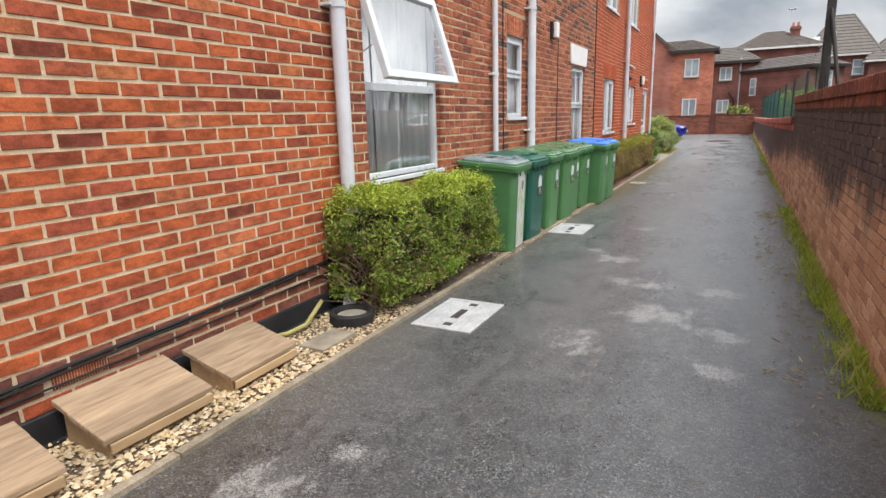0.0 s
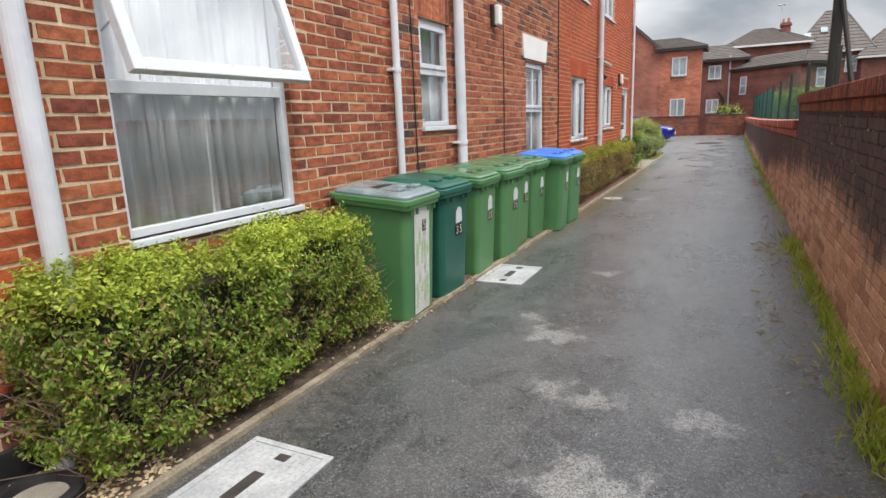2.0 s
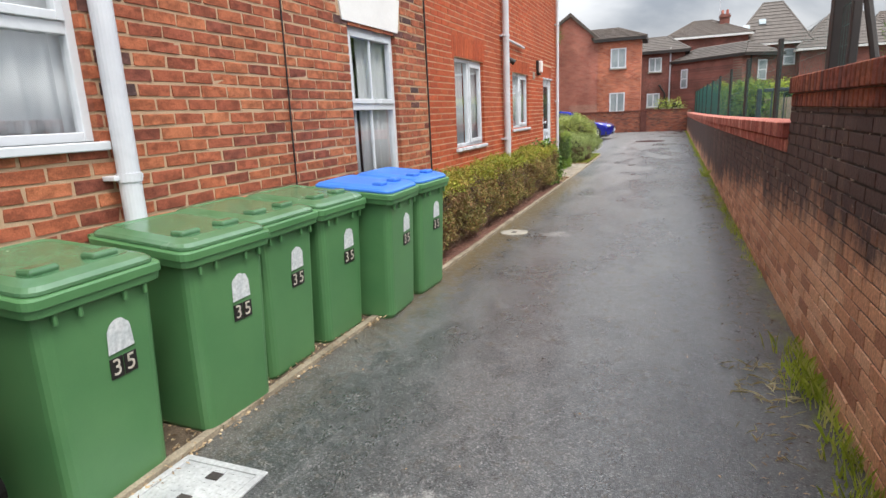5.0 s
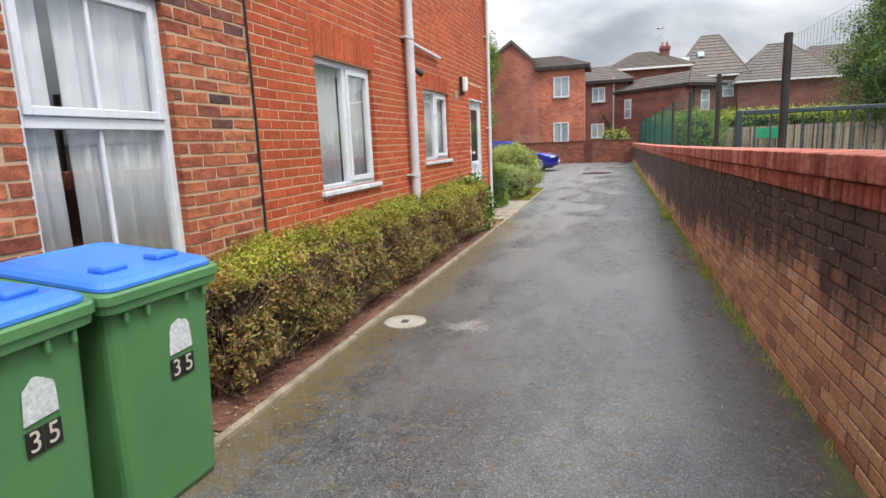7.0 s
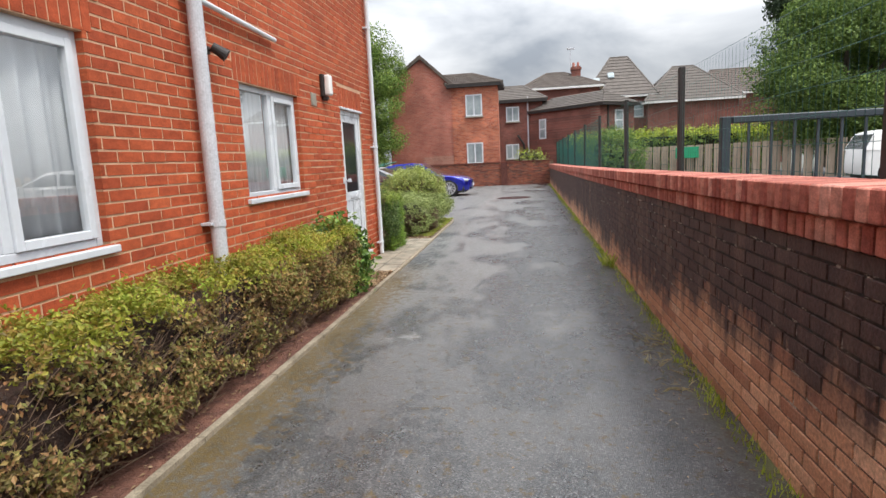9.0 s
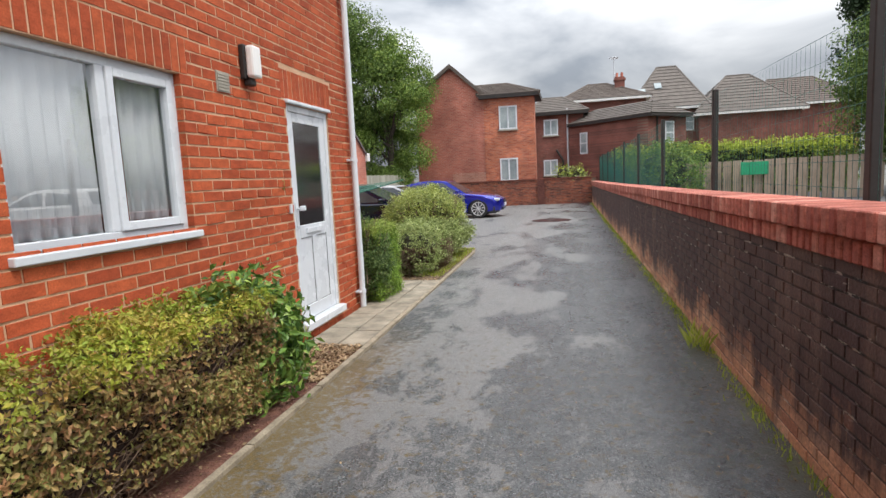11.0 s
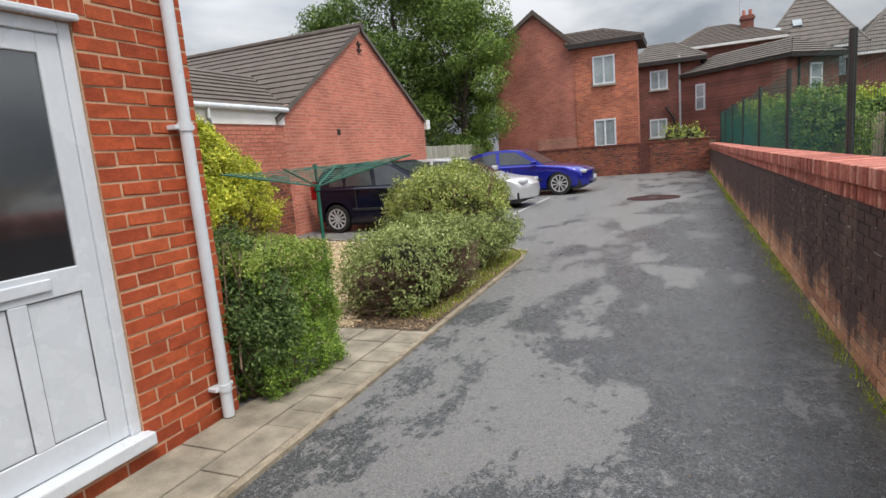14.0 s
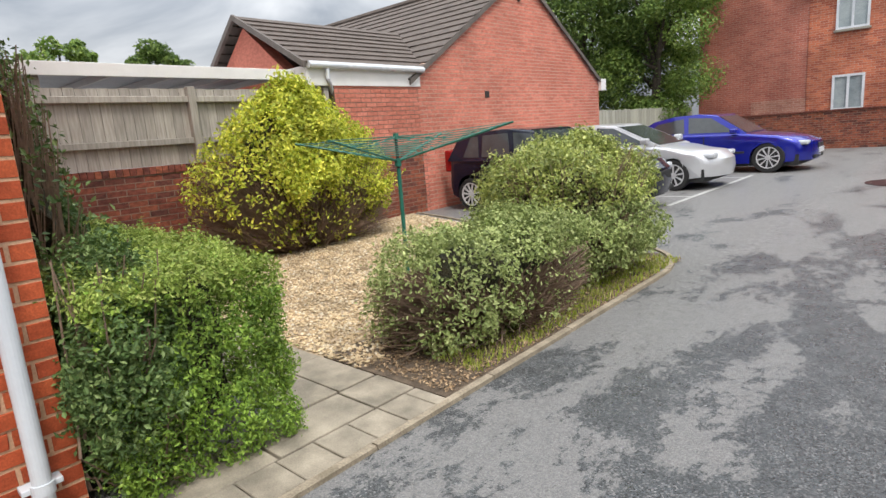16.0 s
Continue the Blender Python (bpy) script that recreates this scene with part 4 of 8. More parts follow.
curtain(4.25, 4.60, 0.97, 2.55, WALL_X - 0.150, 3, 0.022, 1)
curtain(4.50, 4.93, 0.97, 2.55, WALL_X - 0.125, 2, 0.024, 11)
curtain(4.90, 5.53, 0.97, 2.55, WALL_X - 0.140, 5, 0.020, 12)
solo("curtain_hem", swept([(WALL_X - 0.112, 4.88, 0.96), (WALL_X - 0.110, 4.892, 1.4), (WALL_X - 0.112, 4.888, 2.0), (WALL_X - 0.114, 4.88, 2.55)], 0.011), M_CURTAIN, "white rolled edge of a net curtain", "curtain hem")
curtain(7.5, 8.17, 1.47, 2.0, WALL_X - 0.125, 4, 0.010, 2)
curtain(7.75, 8.18, 1.47, 2.48, WALL_X - 0.20, 3, 0.010, 3)
curtain(10.72, 11.02, 0.57, 2.34, WALL_X - 0.125, 3, 0.014, 4)
curtain(11.1, 11.76, 0.57, 2.34, WALL_X - 0.125, 5, 0.018, 5)
curtain(13.53, 14.15, 1.07, 2.25, WALL_X - 0.125, 5, 0.015, 6)
curtain(14.28, 14.77, 1.07, 2.25, WALL_X - 0.13, 3, 0.015, 9)
curtain(16.55, 17.15, 1.2, 2.19, WALL_X - 0.125, 6, 0.015, 7)
curtain(17.37, 17.80, 1.21, 2.20, WALL_X - 0.125, 4, 0.015, 8)

# ---- back door ----
M_GASKET = plain("grey_gasket", (0.10, 0.10, 0.11), (0.15, 0.15, 0.16), 9, 0.6, 0.0)
y0, y1, z0, z1 = DOOR
dx = WALL_X - 0.03
door = thing("door_1", "white plastic half-glazed back door with letter flap", "door", kind="structure", at=(dx, 19.675, z0))
inv = door.matrix_world.inverted()
bm = bmesh.new()
box(bm, dx - 0.06, dx + 0.012, y0, y0 + 0.06, z0 + 0.04, z1, 0.005, 1)
box(bm, dx - 0.06, dx + 0.012, y1 - 0.06, y1, z0 + 0.04, z1, 0.005, 1)
box(bm, dx - 0.06, dx + 0.012, y0 + 0.06, y1 - 0.06, z1 - 0.06, z1, 0.005, 1)
made = [part("door_frame", bm, M_UPVC, door)]
made.append(part("door_drip_bar", boxes((dx - 0.02, dx + 0.06, y0 - 0.02, y1 + 0.02, z1 + 0.002, z1 + 0.035), bev=0.008), M_UPVC, door))
made.append(part("door_threshold", boxes((dx - 0.04, dx + 0.09, y0 - 0.02, y1 + 0.02, z0 - 0.03, z0 + 0.04), bev=0.008), M_UPVC, door))
ya, yb, za, zb = y0 + 0.06, y1 - 0.06, z0 + 0.045, z1 - 0.06
bm = bmesh.new()
xl0, xl1 = dx - 0.05, dx - 0.002
ga, gb, gz0, gz1 = ya + 0.10, yb - 0.10, 1.09, 2.04
box(bm, xl0, xl1, ya, ga, za, zb, 0.004, 1)
box(bm, xl0, xl1, gb, yb, za, zb, 0.004, 1)
box(bm, xl0, xl1, ga, gb, za, za + 0.13, 0.004, 1)
box(bm, xl0, xl1, ga, gb, 0.97, gz0, 0.004, 1)
box(bm, xl0, xl1, ga, gb, gz1, zb, 0.004, 1)
ym = (ga + gb) / 2
box(bm, xl0, xl1, ym - 0.04, ym + 0.04, za + 0.13, 0.97, 0.004, 1)
leaf = part("door_leaf", bm, M_UPVC, door)
made.append(leaf)
for pa, pb in ((ga, ym - 0.04), (ym + 0.04, gb)):
    part("door_panel", boxes((xl0 + 0.005, xl1 - 0.012, pa + 0.004, pb - 0.004, za + 0.134, 0.966)), M_UPVC, leaf)
    bm = bmesh.new()
    frame_ring(bm, pa - 0.002, pb + 0.002, za + 0.128, 0.972, 0.007, xl1 - 0.013, xl1 - 0.007)
    part("panel_gasket", bm, M_GASKET, leaf, "thin grey gasket")
part("door_glass", boxes((xl0 + 0.015, xl1 - 0.014, ga, gb, gz0, gz1)), M_OBSCURE, leaf, "dark obscured glass")
part("letter_flap", boxes((xl1 - 0.001, xl1 + 0.014, ym - 0.17, ym + 0.15, 1.005, 1.06), bev=0.006), M_UPVC, leaf)
bm = boxes((xl1, xl1 + 0.012, ya + 0.025, ya + 0.06, 1.08, 1.31), bev=0.004)
tube(bm, (xl1 + 0.01, ya + 0.043, 1.25), (xl1 + 0.06, ya + 0.043, 1.25), 0.011)
box(bm, xl1 + 0.040, xl1 + 0.068, ya + 0.025, ya + 0.115, 1.230, 1.275, 0.008)
part("door_handle", bm, M_UPVC, leaf, "white lever handle and plate")
for o2 in made:
    o2.matrix_parent_inverse = inv
solo("door_bell", boxes((WALL_X, WALL_X + 0.02, 19.13, 19.17, 1.22, 1.30), bev=0.005), M_UPVC, "white bell push beside the back door", "door bell")


def numeral(text, size, m, material, parent=None, name="numeral", depth=0.002):
    cu = bpy.data.curves.new(name, "FONT")
    cu.body, cu.size, cu.extrude, cu.align_x, cu.align_y = text, size, depth, "CENTER", "CENTER"
    tmp = bpy.data.objects.new(name, cu)
    me = bpy.data.meshes.new_from_object(tmp)
    bpy.data.objects.remove(tmp)
    bpy.data.curves.remove(cu)
    me.transform(m)
    me.materials.clear()
    me.materials.append(material)
    return part(name, me, material, parent)


FACE_ROAD = Matrix(((0, 0, 1, 0), (1, 0, 0, 0), (0, 1, 0, 0), (0, 0, 0, 1)))   # text plane turned to face +x
M_BRONZE = plain("bronze_numeral", (0.30, 0.20, 0.05), (0.40, 0.28, 0.08), 8, 0.4, 0.0, metal=0.6)
num = numeral("3", 0.12, Matrix.Translation((WALL_X + 0.004, 19.06, 1.47)) @ FACE_ROAD, M_BRONZE, None, "house_number")
tagged(num, "small bronze house numeral fixed to orange brick", "house number")

# ---- pipes, cables and fittings on the house wall ----
def downpipe(y, r, z0, z1, label, material, brackets, x=None, shoe=False):
    x = WALL_X + r + 0.03 if x is None else x
    p = thing("downpipe", label, "downpipe", "downpipes", at=(x, y, z0))
    inv = p.matrix_world.inverted()
    bm = bmesh.new()
    tube(bm, (x, y, z0), (x, y, z1), r, sides=20)
    made = [part("pipe", bm, material, p, smooth=False)]
    for z in brackets:
        bm = bmesh.new()
        tube(bm, (x, y, z - 0.022), (x, y, z + 0.022), r + 0.007, sides=20)
        made.append(part("pipe_collar", bm, material, p))
        bm = boxes((WALL_X - 0.002, x, y - r - 0.035, y + r + 0.035, z - 0.012, z + 0.012), bev=0.003, seg=1)
        made.append(part("pipe_bracket", bm, material, p))
    if shoe:
        bm = bmesh.new()
        tube(bm, (x, y, z0 + 0.06), (x + 0.06, y, z0 - 0.05), r + 0.004, sides=16)
        made.append(part("pipe_shoe", bm, material, p))
    for o in made:
        o.matrix_parent_inverse = inv
    return p


downpipe(3.80, 0.055, 0.12, 5.6, "thick pale grey plastic soil pipe on brick wall", M_PIPE, (2.28, 4.2))
downpipe(6.93, 0.034, 0.0, 5.6, "slim white plastic downpipe on brick wall", M_UPVC, (1.965, 3.8))
downpipe(8.25, 0.055, 0.0, 5.6, "thick pale grey plastic soil pipe on brick wall", M_PIPE, (1.265, 2.9, 4.4))
downpipe(15.82, 0.055, 0.0, 5.6, "weathered grey plastic soil pipe on orange brick", M_PIPE_GREY, (1.065, 2.75, 4.4))
downpipe(20.63, 0.034, 0.04, 5.6, "slim white plastic downpipe at the house corner", M_UPVC, (0.22, 1.72, 3.5))
solo("branch_pipe", tubes([(WALL_X + 0.05, 6.93, 0.10), (WALL_X + 0.05, 6.88, 0.02)], 0.03), M_UPVC, "short white plastic pipe end", "pipe")
solo("overflow_pipe", tubes([(WALL_X + 0.045, 15.9, 2.725), (WALL_X + 0.045, 17.25, 2.68)], 0.022, 10), M_UPVC, "thin white plastic waste pipe across orange brick", "waste pipe")


def cable(points, r, label):
    pts = []
    for a, b in zip(points, points[1:]):
        for k in range(5):
            t = k / 5
            pts.append(tuple(a[i] + (b[i] - a[i]) * t + (random.uniform(-0.004, 0.004) if i == 2 else 0) for i in range(3)))
    pts.append(points[-1])
    solo("wall_cable", swept(pts, r, 7), M_CABLE, label, "cable", group="wall cables")


cx = WALL_X + 0.012
cable([(cx, -2.0, 0.33), (cx, 1.2, 0.34), (cx, 2.2, 0.365), (cx, 3.8, 0.42)], 0.009, "black cable clipped along the brick wall")
cable([(cx, -2.0, 0.30), (cx, 1.2, 0.315), (cx, 2.2, 0.345), (cx, 3.8, 0.405)], 0.007, "black cable clipped along the brick wall")
cable([(cx, -2.0, 0.265), (cx, 2.0, 0.275), (cx, 3.8, 0.32)], 0.006, "thin brown cable along the brick wall")
cable([(cx, 7.36, 0.4), (cx, 7.33, 1.4), (cx, 7.32, 2.6), (cx, 7.3, 5.0)], 0.006, "thin black cable running up brick wall")
cable([(cx, 9.78, 0.2), (cx, 9.8, 1.6), (cx, 9.82, 2.7)], 0.006, "thin dark cable running up brick wall")
cable([(cx, 12.53, 0.3), (cx, 12.54, 1.6), (cx, 12.53, 3.2), (cx, 12.53, 5.4)], 0.010, "black cable down the joint of old and new brick")
cable([(cx, 19.0, 0.36), (cx, 19.12, 0.35), (cx, 19.17, 0.20), (cx, 19.2, 0.13)], 0.006, "loose black cable by the door threshold")


def bulkhead(y, z, label, sensor=False):
    p = thing("wall_light", label, "wall light", "outside lights", at=(WALL_X, y, z))
    inv = p.matrix_world.inverted()
    a = part("back_plate", boxes((WALL_X, WALL_X + 0.05, y - 0.07, y + 0.07, z - 0.13, z + 0.13), bev=0.012), M_POST, p)
    b = part("diffuser", boxes((WALL_X + 0.05, WALL_X + 0.12, y - 0.062, y + 0.062, z - 0.12, z + 0.12), bev=0.02), M_WHITE, p, "cream plastic diffuser")
    made = [a, b]
    if sensor:
        made.append(part("sensor", boxes((WALL_X + 0.01, WALL_X + 0.075, y - 0.04, y + 0.04, z - 0.175, z - 0.125), bev=0.012), M_POST, p, "small black movement sensor"))
    for o in made:
        o.matrix_parent_inverse = inv


bulkhead(9.45, 2.76, "oblong bulkhead light with cream cover on brick")
bulkhead(18.59, 2.415, "oblong bulkhead light with cream cover on brick", sensor=True)


def security_light(y, z):
    p = thing("security_light", "small black security lamp on brick wall", "security light", "outside lights", at=(WALL_X, y, z))
    inv = p.matrix_world.inverted()
    bm = boxes((WALL_X, WALL_X + 0.03, y - 0.03, y + 0.03, z - 0.03, z + 0.03), bev=0.005)
    tube(bm, (WALL_X + 0.03, y, z), (WALL_X + 0.09, y, z - 0.01), 0.012)
    a = part("bracket", bm, M_POST, p)
    bm = bmesh.new()
    tube(bm, (WALL_X + 0.07, y - 0.01, z + 0.02), (WALL_X + 0.16, y + 0.03, z - 0.05), 0.035, 0.048, 14)
    b = part("lamp_head", bm, M_POST, p)
    for o in (a, b):
        o.matrix_parent_inverse = inv


security_light(16.05, 2.38)
solo("air_brick", boxes(*[(WALL_X - 0.003, WALL_X + 0.012, 18.21, 18.35, 2.165 + 0.022 * k, 2.18 + 0.022 * k) for k in range(6)], (WALL_X - 0.004, WALL_X + 0.006, 18.20, 18.36, 2.155, 2.30)), M_CONC, "small square buff vent on orange brick", "wall vent")
solo("terracotta_vent", boxes((WALL_X - 0.02, WALL_X - 0.006, 1.525, 1.795, 0.248, 0.322), *[(WALL_X - 0.01, WALL_X + 0.001, 1.53 + 0.0135 * k, 1.537 + 0.0135 * k, 0.252, 0.318) for k in range(20)]), M_BRICK_OLD, "terracotta slotted air brick low in the wall", "wall vent")
bm = bmesh.new()
loft(bm, [[(WALL_X - 0.01, 10.68, 2.36), (WALL_X + 0.012, 10.68, 2.36), (WALL_X + 0.012, 11.79, 2.36), (WALL_X - 0.01, 11.79, 2.36)],
          [(WALL_X - 0.01, 10.62, 2.69), (WALL_X + 0.012, 10.62, 2.69), (WALL_X + 0.012, 11.87, 2.69), (WALL_X - 0.01, 11.87, 2.69)]])
solo("window_lintel", bm, M_WHITE, "white painted flared lintel over the tall window", "lintel", "structure")
solo("reveal_infill", boxes((WALL_X - 0.03, WALL_X - 0.006, 7.43, 8.25, 2.76, 2.92)), M_CONC, "bare mortar patch above the small window", "patch", "structure")


# ---- timber hatch boxes on the shingle ----
def hatch_box(y0, y1, x0, x1, hf, hb, tilt):
    """A wedge-shaped timber cover: three planks on a sloping box."""
    cy = (y0 + y1) / 2
    p = thing("timber_hatch", "sloping tan timber cover box on shingle beside wall", "timber box", "timber hatches", at=(x1, cy, 0.0))
    w, d = y1 - y0, x1 - x0
    bm = bmesh.new()
    prof = [(-d + 0.03, 0.0), (-0.03, 0.0), (-0.03, hf - 0.03), (-d + 0.03, hb - 0.03)]
    loft(bm, [[(a, -w / 2 + 0.03, z) for a, z in prof], [(a, w / 2 - 0.03, z) for a, z in prof]])
    part("box_body", bm, M_BOX, p)
    n = 3
    for k in range(n):
        t0, t1 = k / n + 0.0025, (k + 1) / n - 0.0025
        bm = bmesh.new()
        xa, xb = -d + d * t0, -d + d * t1
        za, zb = hb + (hf - hb) * t0, hb + (hf - hb) * t1
        jit = random.uniform(-0.004, 0.004)
        box(bm, 0, 1, -w / 2 + jit, w / 2 + jit, 0, 1)
        for v in bm.verts:
            u, z = v.co.x, v.co.z
            v.co.x = xa + (xb - xa) * u
            v.co.z = za + (zb - za) * u - 0.028 + 0.028 * z
        bmesh.ops.bevel(bm, geom=list(bm.edges), offset=0.003, segments=1, affect="EDGES")
        part("plank", bm, M_PLANK, p)
    bm = boxes((-0.004, 0.012, -w / 2 + 0.02, w / 2 - 0.02, hf - 0.075, hf - 0.03), bev=0.003)
    part("front_batten", bm, M_BOX, p)
    p.matrix_world = pose(x1, cy, 0.012, 0, 0, tilt)
    return p


hatch_box(0.62, 1.30, -2.68, -2.30, 0.115, 0.22, -2)
hatch_box(1.48, 2.06, -2.70, -2.32, 0.115, 0.225, -1)
hatch_box(2.17, 2.70, -2.68, -2.31, 0.115, 0.215, 1)

# gully and pipe foot
bm = bmesh.new()
loft(bm, [[(-2.42 + r * math.cos(a * math.pi / 14), 3.42 + r * math.sin(a * math.pi / 14), z) for a in range(28)] for r, z in ((0.165, 0.0), (0.165, 0.085), (0.155, 0.095), (0.125, 0.095), (0.115, 0.06), (0.02, 0.055))])
solo("gully_ring", bm, M_RUBBER, "round black drain gully ring beside the hedge", "drain gully")
bm = bmesh.new()
tube(bm, (-2.42, 3.42, 0.05), (-2.42, 3.42, 0.066), 0.11, sides=24)
solo("gully_cover", bm, M_CONC, "mossy grey cover inside the drain gully", "drain cover")
bm = swept([(-2.665, 3.8, 0.2), (-2.60, 3.64, 0.1), (-2.57, 3.58, 0.0)], 0.05, 14)
solo("pipe_elbow", bm, M_PIPE, "pale plastic pipe elbow at the foot of the downpipe", "pipe")
solo("yellow_hose", swept([(-2.69, 2.72, 0.07), (-2.62, 2.95, 0.05), (-2.60, 3.12, 0.06), (-2.64, 3.35, 0.16)], 0.016, 8), plain("mossy_yellow_hose", (0.30, 0.27, 0.08), (0.42, 0.38, 0.14), 9, 0.6, 0.1), "mossy yellow length of hose on shingle", "hose")
solo("small_slab", boxes((-2.42, -2.22, 2.83, 3.18, 0.01, 0.045), bev=0.006), M_SLAB, "small paving slab set in the shingle", "paving slab")


# ---- manhole covers ----
def flat_cover(x0, x1, y0, y1, label, missing=True):
    p = thing("manhole_cover", label, "manhole cover", "manhole covers", at=((x0 + x1) / 2, (y0 + y1) / 2, 0))
    inv = p.matrix_world.inverted()
    bm = bmesh.new()
    f = 0.035
    for b in ((x0, x1, y0, y0 + f), (x0, x1, y1 - f, y1), (x0, x0 + f, y0 + f, y1 - f), (x1 - f, x1, y0 + f, y1 - f)):
        box(bm, *b, 0.0, 0.012, 0.002, 1)
    made = [part("cover_frame", bm, M_GALV, p)]
    bm = bmesh.new()
    box(bm, x0 + f + 0.004, x1 - f - 0.004, y0 + f + 0.004, y1 - f - 0.004, -0.005, 0.009)
    made.append(part("cover_plate", bm, M_GALV, p))
    nx, ny = 9, 14
    treads = []
    for i in range(nx):
        for j in range(ny):
            cx0 = x0 + 0.06 + (x1 - x0 - 0.12) * i / (nx - 1)
            cy0 = y0 + 0.06 + (y1 - y0 - 0.12) * j / (ny - 1)
            a, b = (0.012, 0.004) if (i + j) % 2 else (0.004, 0.012)
            treads.append((cx0 - a, cx0 + a, cy0 - b, cy0 + b, 0.009, 0.0115))
    t = tagged(part("tread_pattern", boxes(*treads), M_GALV, p), kind="stuff")
    made.append(t)
    mx, my = (x0 + x1) / 2, (y0 + y1) / 2
    made.append(part("name_plate", boxes((mx - 0.03, mx + 0.03, my - 0.10, my + 0.10, 0.009, 0.0125)), M_IRON, p, "worn dark maker's plate"))
    for yy in (y0 + 0.10, y1 - 0.10):
        made.append(part("lifting_eye", boxes((mx - 0.015, mx + 0.05, yy - 0.025, yy + 0.025, 0.009, 0.014), bev=0.002, seg=1), M_IRON, p, "dark recessed lifting eye"))
    for o in made:
        o.matrix_parent_inverse = inv


flat_cover(-2.0, -1.53, 3.545, 4.205, "pale galvanised rectangular manhole cover set in asphalt")
flat_cover(-2.08, -1.625, 7.15, 7.83, "pale worn rectangular manhole cover beside green bins")


def round_cover(cx, cy, r, material, label):
    p = thing("round_cover", label, "manhole cover", "manhole covers", at=(cx, cy, 0))
    bm = bmesh.new()
    loft(bm, [[(q * math.cos(a * math.pi / 20), q * math.sin(a * math.pi / 20), z) for a in range(40)] for q, z in ((r, 0.0), (r, 0.008), (r * 0.86, 0.010), (r * 0.85, 0.004))], cap=False)
    part("cover_ring", bm, material, p)
    bm = bmesh.new()
    tube(bm, (0, 0, 0.0), (0, 0, 0.007), r * 0.84, sides=40)
    part("cover_disc", bm, material, p)
    part("centre_plate", boxes((-r * 0.16, r * 0.16, -r * 0.2, r * 0.2, 0.007, 0.011)), M_IRON, p, "dark worn plate")


round_cover(-1.86, 13.07, 0.175, M_CONC, "small round concrete inspection cover by the edging")
M_RUST_COVER = plain("matt_rusted_cover", (0.035, 0.018, 0.018), (0.075, 0.036, 0.034), 6, 0.95, 0.3, spec=0.08)
round_cover(-0.89, 33.05, 0.62, M_RUST_COVER, "large round dark manhole cover in asphalt")

# ---- wheelie bins ----
M_STICKER = plain("torn_white_sticker", (0.50, 0.55, 0.56), (0.66, 0.68, 0.68), 30, 0.6, 0.1)
M_PLATE = plain("black_number_plate", (0.014, 0.013, 0.012), (0.022, 0.02, 0.018), 20, 0.4, 0.0)
M_DIGIT = plain("cream_numeral", (0.50, 0.46, 0.38), (0.60, 0.56, 0.48), 20, 0.5, 0.0)
M_POSTER = plain("white_panel", (0.55, 0.56, 0.54), (0.66, 0.67, 0.65), 9, 0.5, 0.05)
M_POSTER_GREEN = plain("pale_green_print", (0.38, 0.52, 0.30), (0.48, 0.60, 0.38), 9, 0.5, 0.0)


def bin_front(z):
    """x of the sloping front face at the height z, the bin's own front lip being x = 0."""
    return -0.076 + 0.037 * z / 0.9


